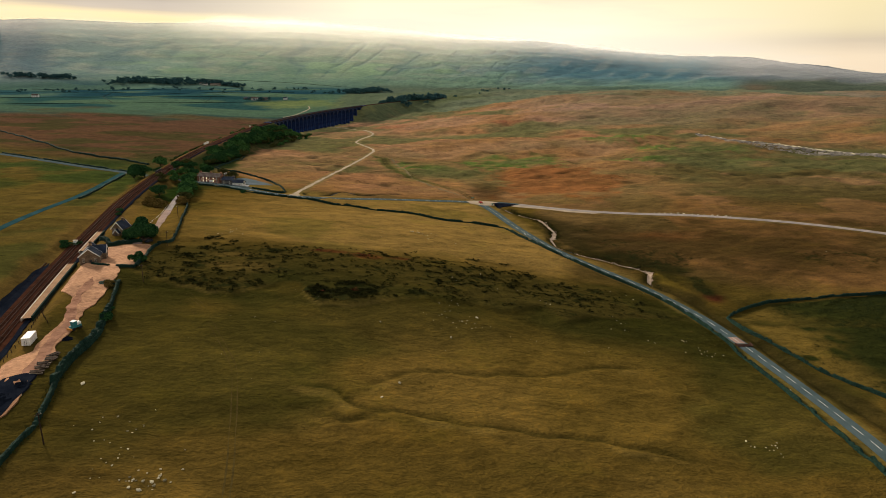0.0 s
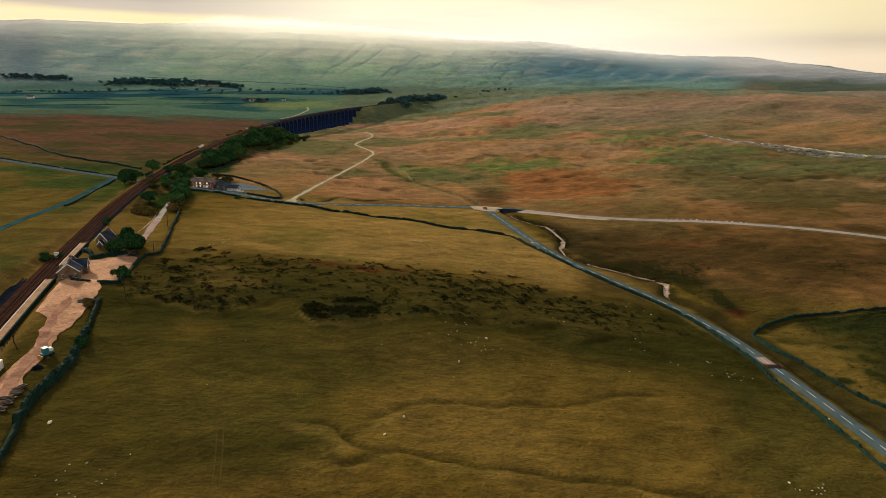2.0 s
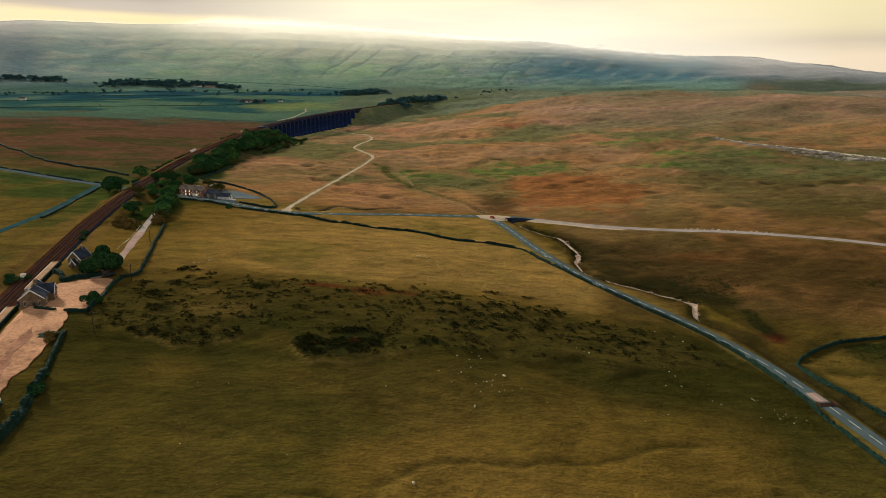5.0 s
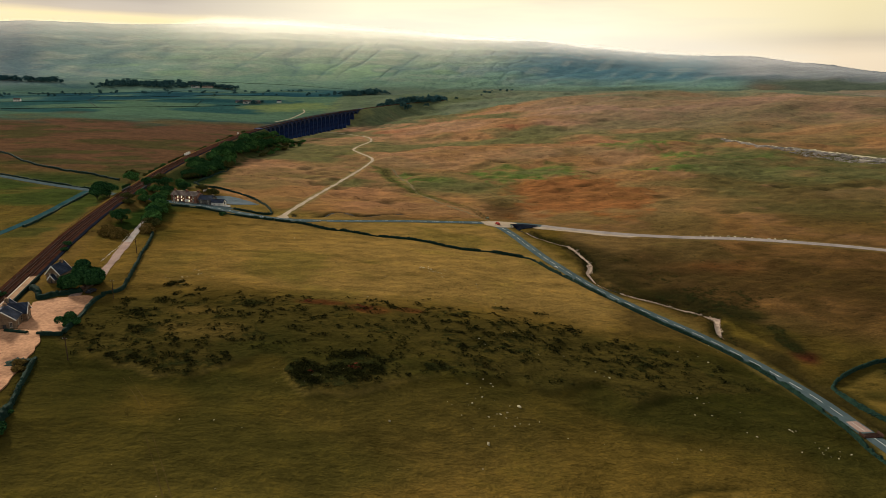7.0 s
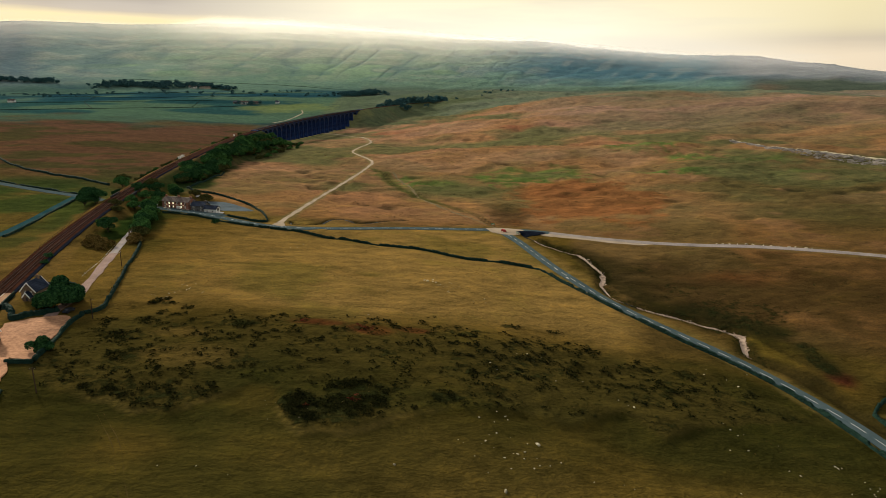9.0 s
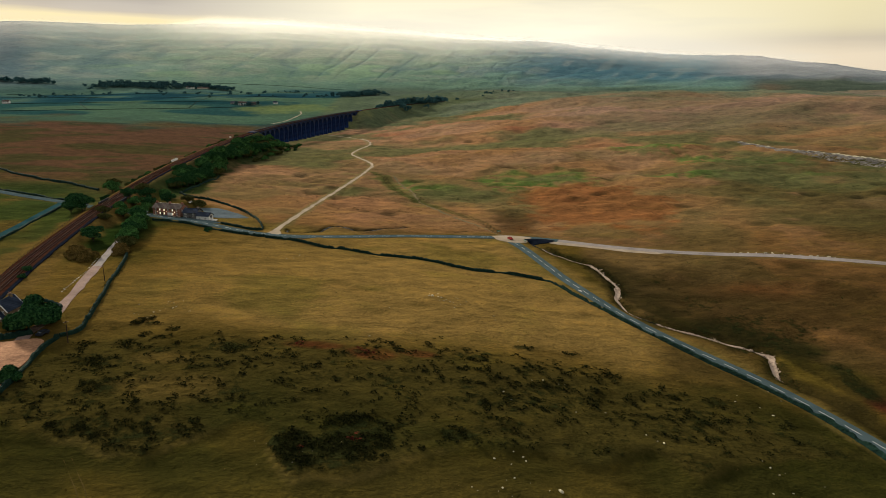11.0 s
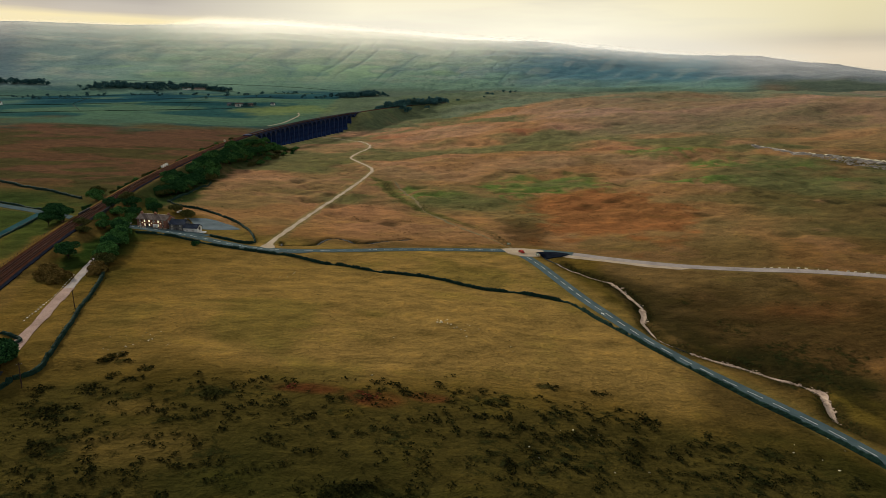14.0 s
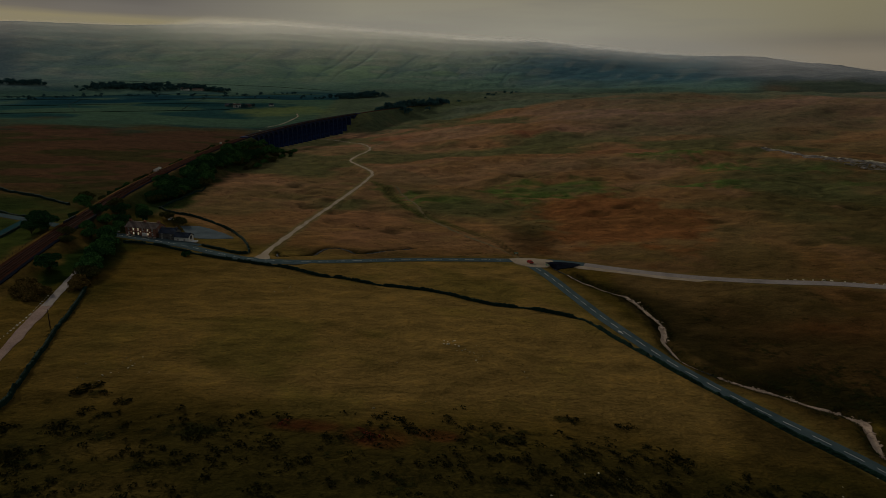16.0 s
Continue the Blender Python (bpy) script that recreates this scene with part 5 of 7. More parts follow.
LOWER_WALL = [(-129.5, 246), (-124, 231), (-117.5, 214), (-112, 197.5), (-110, 187), (-109.5, 176.5), (-107, 164.5), (-102.7, 152), (-99.8, 141), (-98.5, 130), (-94, 105), (-84, 70)]
INN_WALL = [(-206, 580), (-192, 566), (-172, 557.5), (-157, 544.5), (-142, 530), (-129, 508.5), (-120.5, 489), (-120.8, 481.5), (-127.5, 482), (-139.5, 488.8), (-147, 493)]
EAST_WALL = [(330, 312), (280, 310), (229, 308.6), (209.5, 308), (179, 304.6), (162.3, 299.6), (147, 291), (138, 282.5), (136.5, 277.5), (138.5, 263), (144, 249), (149.5, 234), (156.4, 220), (163, 207), (175, 170)]
stone_wall(FIELD_WALL, "mossy dark dry stone wall beside the inn road", seed=1)
stone_wall(FIELD_WALL_2, "long mossy dark dry stone wall across the pasture", 1.4, 0.55, seed=2)
stone_wall(STATION_WALL, "dark dry stone wall along the station drive", seed=3)
stone_wall(YARD_WALL, "dark dry stone wall beside the station yard", seed=4)
stone_wall(YARD_WALL_2, "low dark stone wall closing the station yard", 1.0, seed=5)
stone_wall(YARD_WALL_3, "short dark stone wall beside the yard gateway", 1.0, seed=15)
stone_wall(LOWER_WALL, "overgrown dark stone wall below the goods yard", 1.2, 0.6, seed=6)
stone_wall([(-117.6, 215), (-113.4, 199), (-111, 188.3), (-110.6, 181), (-109.4, 172.6), (-107.9, 165.5), (-106, 160)], "tall dark retaining wall under the yard's grass verge", 2.3, 0.9, seed=16)
stone_wall(INN_WALL, "dark dry stone wall round the inn's car park", 1.3, 0.55, seed=7)
stone_wall([(-206, 582), (-206.5, 620), (-206, 668)], "dark dry stone wall behind the inn", seed=8)
stone_wall(EAST_WALL, "dark dry stone wall bending round the eastern field", 1.3, 0.55, seed=9)
stone_wall([(-574, 839), (-451, 721), (-378, 654), (-330, 622), (-266, 580)], "dry stone wall across the western fields", 1.5, 0.8, 2.5, seed=10)
stone_wall([(-158.5, 318), (-152, 330), (-163, 334), (-171, 331)], "low dark wall round the cottage garden", 1.0, seed=11)
stone_wall([(-172, 312), (-163, 303), (-158, 296.5), (-152, 300.5), (-147, 305)], "dark stone wall before the cottage garden", 1.6, 1.0, seed=12)
stone_wall([(-248, 531), (-275, 544), (-314, 562), (-371, 592), (-425, 620)], "low stone wall along the western road", 1.1, 0.7, 2.0, seed=13)
stone_wall([(-259, 520), (-253, 490), (-244, 452), (-237, 412)], "low stone wall beside the lane", 1.0, 0.7, 2.0, seed=14)
FAR_WALLS = (((-1400, 1790), (-916, 1832), (-616, 1866), (-430, 1900)), ((-1100, 1300), (-920, 1360), (-730, 1448), (-470, 1583)),
             ((-1300, 1500), (-1010, 1580), (-760, 1660), (-520, 1720)), ((-916, 1832), (-860, 1660), (-730, 1448)), ((-616, 1866), (-600, 1720), (-560, 1540)), ((-1250, 2000), (-900, 2050), (-560, 2090), (-300, 2120)),
             ((-1120, 2380), (-700, 2420), (-300, 2380)))
for number, line in enumerate(FAR_WALLS):
    stone_wall(line, "distant dark wall between valley fields", 0.9, 0.34 if number < 6 else 0.26, 9.0, seed=40 + number, group="valley walls")

# ---------------------------------------------------------------- buildings


def wall_panel(length, height, holes, thick=0.45, rise=0.0):
    """An upright wall in the x-z plane, outer face at y = 0, with real openings; rise adds a gable."""
    us = sorted({-length / 2, length / 2, *[h[0] for h in holes], *[h[2] for h in holes]})
    vs = sorted({0.0, height, *[h[1] for h in holes], *[h[3] for h in holes]})
    verts, faces = [], []

    def quad(a, b, c, d):
        faces.append(tuple(range(len(verts), len(verts) + 4)))
        verts.extend((a, b, c, d))

    for u0, u1 in zip(us, us[1:]):
        for v0, v1 in zip(vs, vs[1:]):
            if any(h[0] <= (u0 + u1) / 2 <= h[2] and h[1] <= (v0 + v1) / 2 <= h[3] for h in holes):
                continue
            quad((u0, 0, v0), (u1, 0, v0), (u1, 0, v1), (u0, 0, v1))
            quad((u1, thick, v0), (u0, thick, v0), (u0, thick, v1), (u1, thick, v1))
    for u0, v0, u1, v1 in holes:
        quad((u0, 0, v0), (u0, 0, v1), (u0, thick, v1), (u0, thick, v0))
        quad((u1, 0, v1), (u1, 0, v0), (u1, thick, v0), (u1, thick, v1))
        quad((u0, 0, v1), (u1, 0, v1), (u1, thick, v1), (u0, thick, v1))
        quad((u1, 0, v0), (u0, 0, v0), (u0, thick, v0), (u1, thick, v0))
    a, b = -length / 2, length / 2
    quad((a, 0, 0), (a, 0, height), (a, thick, height), (a, thick, 0))
    quad((b, 0, height), (b, 0, 0), (b, thick, 0), (b, thick, height))
    if rise:
        k = len(verts)
        verts += [(a, 0, height), (b, 0, height), (0, 0, height + rise), (a, thick, height), (b, thick, height), (0, thick, height + rise)]
        faces += [(k, k + 1, k + 2), (k + 4, k + 3, k + 5), (k, k + 2, k + 5, k + 3), (k + 2, k + 1, k + 4, k + 5)]
    else:
        quad((a, 0, height), (b, 0, height), (b, thick, height), (a, thick, height))
    return verts, faces


def window_in(parent, m, hole, frame_mat, pane_mat):
    u0, v0, u1, v1 = hole
    w, h = u1 - u0, v1 - v0
    bm = bmesh.new()
    for size, c in (((w, 0.12, 0.12), (0, 0, h / 2 - 0.06)), ((w, 0.12, 0.12), (0, 0, -h / 2 + 0.06)), ((0.12, 0.12, h), (-w / 2 + 0.06, 0, 0)), ((0.12, 0.12, h), (w / 2 - 0.06, 0, 0)), ((0.07, 0.1, h), (0, 0, 0)), ((w, 0.1, 0.07), (0, 0, 0))):
        box_bm(size, c, bm=bm)
    win = part("window", bm, frame_mat, parent)
    win.matrix_basis = m @ pose((u0 + u1) / 2, 0.16, (v0 + v1) / 2)
    part("pane", box_bm((w - 0.1, 0.03, h - 0.1), (0, 0.05, 0)), pane_mat, win)
    part("sill", box_bm((w + 0.3, 0.3, 0.12), (0, -0.14, -h / 2 - 0.06)), DRESSED, win)
    part("lintel", box_bm((w + 0.3, 0.14, 0.22), (0, -0.10, h / 2 + 0.11)), DRESSED, win)


def gabled(house, m, w, d, h, rise, wall_mat, roof_mat, front=(), back=(), right=(), left=(), doors=(), barge=None, eave=0.4, lit=(), frame_mat=None):
    """A range with its ridge along x; front looks to -y. Openings are (u, sill, width, height)."""
    frame_mat = frame_mat or WHITE
    sides = (("front", pose(0, -d / 2, 0), w, front, 0), ("back", pose(0, d / 2, 0, 0, 0, 180), w, back, 0), ("right", pose(w / 2, 0, 0, 0, 0, 90), d, right, rise), ("left", pose(-w / 2, 0, 0, 0, 0, -90), d, left, rise))
    for side, sm, length, wins, gable in sides:
        holes = [(u - ww / 2, v, u + ww / 2, v + hh) for u, v, ww, hh in wins]
        gates = [(u - ww / 2, 0.0, u + ww / 2, hh) for s, u, ww, hh in doors if s == side]
        part("wall", wall_panel(length - (0.0 if gable else 0.9), h, holes + gates, 0.45, gable), wall_mat, house).matrix_basis = m @ sm
        for k, hole in enumerate(holes):
            window_in(house, m @ sm, hole, frame_mat, LIT if (side, k) in lit else GLASS)
        for hole in gates:
            part("door", box_bm((hole[2] - hole[0], 0.08, hole[3]), ((hole[0] + hole[2]) / 2, 0.2, hole[3] / 2), 0.02), DOOR, house).matrix_basis = m @ sm
    slope = math.hypot(d / 2 + eave, rise * (d / 2 + eave) / (d / 2))
    tilt = math.atan2(rise, d / 2)
    for sign in (1, -1):
        bm = box_bm((w + 2 * eave, slope, 0.2), (0, slope / 2, 0.12), 0.02)
        rm = m @ pose(0, 0, h + rise, 0, 0, 0 if sign > 0 else 180) @ Matrix.Rotation(-tilt, 4, "X")
        part("roof_slope", bm, roof_mat, house).matrix_basis = rm
        if barge:
            for end in (1, -1):
                part("bargeboard", box_bm((0.14, slope + 0.05, 0.42), (end * (w / 2 + eave + 0.06), slope / 2, 0.05)), barge, house).matrix_basis = rm
    part("ridge", box_bm((w + 2 * eave, 0.36, 0.2), (0, 0, 0.22), 0.05), DRESSED if roof_mat is STONE_SLATE else SLATE, house).matrix_basis = m @ pose(0, 0, h + rise)


def chimney(house, m, tall, mat, pots=2):
    bm = box_bm((1.3, 0.9, tall), (0, 0, tall / 2))
    box_bm((1.5, 1.1, 0.2), (0, 0, tall - 0.25), bm=bm)
    c = part("chimney", bm, mat, house)
    c.matrix_basis = m
    for k in range(pots):
        pot = bmesh.new()
        bmesh.ops.create_cone(pot, cap_ends=True, segments=8, radius1=0.17, radius2=0.13, depth=0.6)
        part("chimney_pot", pot, YARD, c).matrix_basis = pose((k - (pots - 1) / 2) * 0.55, 0, tall + 0.25)


def site(name, x, y, turn, label, category, sink=0.0):
    return thing(name, pose(x, y, ground_at(x, y) - sink, 0, 0, turn), label, category)


# the inn: a long three-storey-high range, a lower house and a whitewashed end
inn = site("inn", -185.4, 512.0, -13, "long red-brown stone inn with lit windows beside the road", "inn", 0.3)
inn.scale = (1.0, 1.0, 0.86)
rows = [(u, v, 1.0, 1.5) for v in (1.0, 3.7) for u in (-7.6, -4.6, -1.6, 1.4, 4.4, 7.4)]
gabled(inn, Matrix(), 19.5, 8.6, 5.7, 2.6, REDSTONE, STONE_SLATE, front=rows, back=rows[6:], right=[(-2, 3.7, 1, 1.4), (2, 3.7, 1, 1.4)], doors=[("front", 2.9, 1.2, 2.2), ("front", -3.1, 1.2, 2.2)], lit=[("front", k) for k in (1, 2, 4, 7, 8, 10)])
for u in (-9.0, 0.2, 9.0):
    chimney(inn, pose(u, 0, 7.8), 1.7, REDSTONE, 3)
part("porch", box_bm((2.6, 1.4, 2.6), (2.9, -4.9, 1.3), 0.05), WHITE, inn, "white porch")
for u in (-6.0, 0.0, 6.0):
    lamp = part("wall_lamp", box_bm((0.35, 0.3, 0.45), (u, -4.5, 3.1), 0.05), LIT, inn, "glowing wall lamp")
house = site("house", -169.4, 506.6, -7, "grey stone house with a slate roof next to the inn", "house", 0.3)
house.scale = (0.95, 1.0, 0.82)
gabled(house, Matrix(), 9.6, 7.5, 5.0, 2.5, GREYSTONE, SLATE, front=[(u, v, 1.3, 1.3) for v in (1.0, 3.3) for u in (-2.9, 2.6)], back=[(0, 3.2, 1, 1.2)], doors=[("front", 0.0, 1.0, 2.1)])
chimney(house, pose(-4.3, 0, 6.9), 1.6, GREYSTONE)
chimney(house, pose(4.3, 0, 6.9), 1.6, GREYSTONE)
barn = site("cottage", -160.4, 502.6, -8, "low whitewashed cottage with a dark arched opening in its gable", "cottage", 0.3)
barn.scale = (1.0, 1.0, 0.92)
gabled(barn, Matrix(), 8.4, 5.6, 3.3, 1.8, WHITE, SLATE, front=[(-2.0, 1.0, 0.9, 0.9), (1.6, 1.0, 0.9, 0.9)], right=[(0, 1.6, 1.5, 1.7)])
ring = bmesh.new()
bmesh.ops.create_cone(ring, cap_ends=True, segments=16, radius1=1.05, radius2=1.05, depth=0.12)
part("round_window", ring, DOOR, barn, "dark round gable opening").matrix_basis = pose(4.28, 0, 2.7, 0, 90, 0)
part("lean_to", box_bm((3.4, 3.0, 0.7), (6.6, -1.2, 0.5), 0.06), WHITE, barn, "low white wall beside the gable")

# the station: a range along the platform with two cross wings
station = site("station", -154.2, 271.5, 17, "sandstone railway station with slate roofs and white bargeboards", "station", 0.2)
station.scale = (0.87, 0.87, 0.9)
gabled(station, pose(-0.6, 3.2, 0, 0, 0, 90), 9.5, 6.2, 4.0, 3.0, SAND, SLATE, front=[(u, 1.1, 1.1, 1.9) for u in (-3.0, 3.0)], back=[(u, 1.1, 1.1, 1.9) for u in (-3, 0, 3)], barge=WHITE)
gabled(station, pose(0.8, -4.6, 0, 0, 0, 90), 6.4, 9.0, 4.1, 3.5, SAND, SLATE, left=[(-2.6, 1.1, 1.1, 1.9), (2.8, 1.1, 1.0, 1.9)], front=[(0, 1.1, 1.2, 1.9)], barge=WHITE, doors=[("left", 0.6, 1.3, 2.4)], frame_mat=DRESSED)
gabled(station, pose(3.6, 2.4, 0), 6.6, 5.4, 4.0, 2.9, SAND, SLATE, front=[(1.2, 1.1, 1.1, 1.9)], right=[(-1, 1.2, 0.9, 2.0), (1, 1.2, 0.9, 2.0)], barge=WHITE, frame_mat=DRESSED)
for u, v in ((0.6, -1.4), (-0.6, 4.6)):
    chimney(station, pose(u, v, 6.2), 2.2, SAND, 2)

cottage = site("station_cottage", -163.8, 319.0, -4, "small steep-gabled stone cottage with white bargeboards", "house", 0.2)
cottage.scale = (0.88, 0.88, 0.9)
gabled(cottage, pose(0, 0, 0, 0, 0, 90), 8.5, 6.4, 4.3, 3.6, SAND, SLATE, left=[(-1.4, 2.9, 0.9, 1.3), (1.4, 2.9, 0.9, 1.3)], front=[(-2, 1, 1, 1.4), (2, 1, 1, 1.4)], barge=WHITE)
gabled(cottage, pose(0.3, -5.1, 0, 0, 0, 90), 2.2, 3.0, 2.3, 1.9, SAND, SLATE, barge=WHITE, doors=[("left", 0, 1.0, 2.0)], eave=0.3)
chimney(cottage, pose(0, 2.6, 6.6), 2.6, SAND, 2)

rail_near = [tuple(p) for p in resample(RAIL, 2.0)]
PLATFORMS = ((205, 270, "tan flagged station platform with a pale stone edge"), (287, 323, "short tan platform end beyond the station"))


def platform_top(xy):
    return np.maximum(rail_z(xy[:, 1]) + 0.85, drape(xy[:, 0], xy[:, 1]) + 0.25)


for low_y, high_y, label in PLATFORMS:
    line = [q for q in rail_near if low_y < q[1] < high_y]
    p = thing("platform", Matrix(), label, "platform", "platforms")
    part("slab", ribbon(line, -3.3, 6.6, 0.0, step=2.0, level=platform_top), PLATFORM, p)
    part("edge", strip(line, -3.35, 0.2, -0.4, 0.93, 2.0), DRESSED, p, "pale stone platform edge")
    part("back_wall", strip(line, -6.75, 0.25, -0.4, 1.5, 2.0), DRYSTONE, p, "dark low wall behind the platform")


def far_house(x, y, turn, w, d, h, rise, wall_mat, roof_mat, label, category="farmhouse"):
    ob = site("farmhouse" if category == "farmhouse" else "barn", x, y, turn, label, category, 0.5)
    gabled(ob, Matrix(), w, d, h, rise, wall_mat, roof_mat, front=[(u, v, 1.2, 1.4) for v in ((1.2, 3.8) if h > 4.5 else (1.2,)) for u in (-w / 3.2, 0, w / 3.2)])


far_house(-468, 1628, 10, 16, 8, 5.5, 3, WHITE, STONE_SLATE, "distant whitewashed farmhouse among trees")
far_house(-450, 1640, 12, 22, 11, 4.0, 3, GREYSTONE, STONE_SLATE, "distant grey stone barn", "barn")
far_house(-490, 1645, -20, 18, 10, 4.0, 3, GREYSTONE, SLATE, "distant grey barn with a slate roof", "barn")
far_house(-830, 2284, 5, 26, 11, 5.5, 3.5, WHITE, STONE_SLATE, "distant white farmhouse beside a wood")
far_house(-790, 2290, 0, 36, 14, 4.0, 3, DRESSED, STONE_SLATE, "long pale distant barn", "barn")
far_house(-1009, 1624, 8, 15, 8, 5.0, 3, WHITE, STONE_SLATE, "small distant white farmhouse")
far_house(-402, 1672, 0, 9, 7, 4.0, 2.5, WHITE, SLATE, "small white building in the valley", "barn")
far_house(-720, 2292, 0, 20, 9, 4.5, 3, DRESSED, SLATE, "distant pale farm building", "barn")

# ---------------------------------------------------------------- trees


def leaf_cloud(lumps, count, size, rng):
    """Many small leaf sprays on lumpy masses; each is a bent card of two triangles."""
    verts, faces = [], []
    weights = np.array([r ** 2 for *_, r in lumps])
    pick = rng.choice(len(lumps), count, p=weights / weights.sum())
    for k in pick:
        cx, cy, cz, r = lumps[k]
        d = rng.standard_normal(3)
        d /= np.linalg.norm(d)
        d[2] = d[2] if d[2] > -0.55 else -d[2]
        c = np.array((cx, cy, cz)) + d * r * (0.72 + 0.36 * rng.random()) * np.array((1, 1, 0.85))
        a = rng.standard_normal(3) * 0.8 + np.cross(d, rng.standard_normal(3))
        a /= np.linalg.norm(a)
        b = np.cross(d + 0.5 * rng.standard_normal(3), a)
        b /= np.linalg.norm(b) + 1e-6
        s = size * (0.6 + 0.8 * rng.random())
        i = len(verts)
        verts += [tuple(c - a * s), tuple(c + b * s * 0.7), tuple(c + a * s), tuple(c - b * s * 0.7 + d * s * 0.35)]
        faces += [(i, i + 1, i + 2, i + 3)]
    return verts, faces


def limb(bm, a, b, ra, rb, sides=6):
    a, b = Vector(a), Vector(b)
    q = (b - a).to_track_quat("Z", "Y").to_matrix()
    rows = [[bm.verts.new(p + q @ Vector((r * math.cos(2 * math.pi * k / sides), r * math.sin(2 * math.pi * k / sides), 0))) for k in range(sides)] for p, r in ((a, ra), (b, rb))]
    for k in range(sides):
        bm.faces.new((rows[0][k], rows[0][(k + 1) % sides], rows[1][(k + 1) % sides], rows[1][k]))
    bm.faces.new(rows[1])


def tree(name, tall, wide, leaf, count, seed, label, category="tree", bare=0.14):
    rng = np.random.default_rng(seed)
    t = thing(name, pose(0, -900 - 20 * seed, -200), label, category)
    bm = bmesh.new()
    fork = tall * max(bare, 0.12)
    limb(bm, (0, 0, -0.6), (0.05 * tall * rng.standard_normal() * 0.3, 0, fork), 0.035 * tall, 0.026 * tall, 8)
    lumps = []
    for k in range(9):
        az = 2 * math.pi * (k + rng.random() * 0.7) / 9
        reach = wide * (0.25 + 0.32 * rng.random()) if k else 0.0
        z = tall * (bare + 0.16 + 0.45 * rng.random()) if k else tall * 0.74
        r = wide * (0.20 + 0.12 * rng.random())
        z = min(z, tall - r * 0.8)
        end = (reach * math.cos(az), reach * math.sin(az), z)
        limb(bm, (0, 0, fork * 0.92), end, 0.014 * tall, 0.004 * tall, 5)
        lumps.append((*end, r))
    part("trunk", bm, BARK, t)
    part("crown", leaf_cloud(lumps, int(count * 2.2), 0.036 * wide + 0.09, rng), leaf, t)
    return t


def planted(proto, x, y, scale=1.0, turn=0.0, label="", group="", sink=0.1):
    ob = copy_thing(proto, pose(x, y, ground_at(x, y) - sink, 0, 0, turn))
    ob.scale = (scale, scale, scale * random.uniform(0.88, 1.12))
    return tagged(ob, label, "", group)


big_tree = tree("tree", 12.0, 12.5, LEAF_DARK, 6500, 1, "broad tree beside the station cottage, shade put into its leaf colour", bare=-0.06)
big_tree.matrix_basis = pose(-149.0, 311, ground_at(-149, 311) - 0.2)
ash = tree("tree", 10.0, 9.0, LEAF_DARK, 1500, 2, "dark green broad-leaved tree on the railway bank")
ash.matrix_basis = pose(-240, 509, ground_at(-240, 509) - 0.2)
thorn = tree("tree", 6.5, 7.0, LEAF, 1000, 3, "rounded dark green tree in the wooded bank", bare=0.12)
thorn.matrix_basis = pose(-231, 640, ground_at(-231, 640) - 0.2, 0, 0, 40)
tagged(thorn, group="trees of the wooded bank")
yard_tree = tree("tree", 4.6, 5.4, LEAF_DARK, 1500, 7, "small dark round tree in the station yard", bare=0.0)
yard_tree.matrix_basis = pose(-133.2, 272, ground_at(-133.2, 272) - 0.2, 0, 0, 40)
willow = tree("tree", 5.5, 6.5, LEAF_OLIVE, 900, 4, "olive green low tree on the railway bank", bare=0.08)
willow.matrix_basis = pose(-176, 537, ground_at(-176, 537) - 0.2)
bush = tree("bush", 3.2, 5.2, LEAF_BROWN, 700, 5, "low brownish bush turning colour", "bush", bare=0.03)
bush.matrix_basis = pose(-189, 412, ground_at(-189, 412) - 0.2)
scrub = tree("bush", 2.8, 4.2, LEAF_DARK, 600, 6, "low dark green bush", "bush", bare=0.03)
scrub.matrix_basis = pose(-181, 298, ground_at(-181, 298) - 0.2)

random.seed(11)
RAILWAY_TREES = ((ash, -246, 514, 1.05), (ash, -235, 503, 1.05), (ash, -241, 498, 0.8), (ash, -192.5, 431, 0.85), (thorn, -197, 436, 0.9), (thorn, -254, 576, 1.35),
    (willow, -262, 596, 1.1), (ash, -206, 528, 0.85), (ash, -197, 538, 0.8), (ash, -218, 527, 0.8), (thorn, -212, 522, 1.1), (thorn, -203, 517, 0.9),
    (willow, -188, 548, 1.0), (ash, -214, 545, 0.9), (willow, -222, 554, 1.0), (thorn, -209, 560, 1.0), (thorn, -218, 511, 0.9))
DRIVE_TREES = ((thorn, -200, 500, 1.1), (thorn, -197, 492, 1.1), (ash, -193, 484, 0.85), (thorn, -190, 477, 1.2), (ash, -187, 470, 0.85), (thorn, -185, 463, 1.2),
    (thorn, -182, 455, 1.25), (ash, -180, 447, 0.8), (thorn, -177, 439, 1.2), (thorn, -174.5, 431, 1.1), (willow, -172, 424, 1.1), (bush, -169.5, 414, 1.3),
    (bush, -166.5, 406, 1.0), (thorn, -206, 492, 1.0), (thorn, -211, 500, 0.9), (willow, -213, 483, 0.9))
YARD_BUSHES = ((willow, -208, 474, 0.8), (bush, -181, 396, 1.2), (bush, -185, 398, 1.4), (bush, -178, 399, 1.2), (bush, -186, 405, 1.3), 
    (bush, -176, 391, 0.9), (scrub, -184, 302, 0.8), (scrub, -178, 303, 0.7), (bush, -131.2, 241.5, 0.55), (bush, -129.5, 238, 0.5), (scrub, -117.5, 214, 0.6),
    (scrub, -114, 205, 0.9), (scrub, -148, 472, 0.9), (scrub, -188, 365, 0.7), (scrub, -192, 375, 0.8))
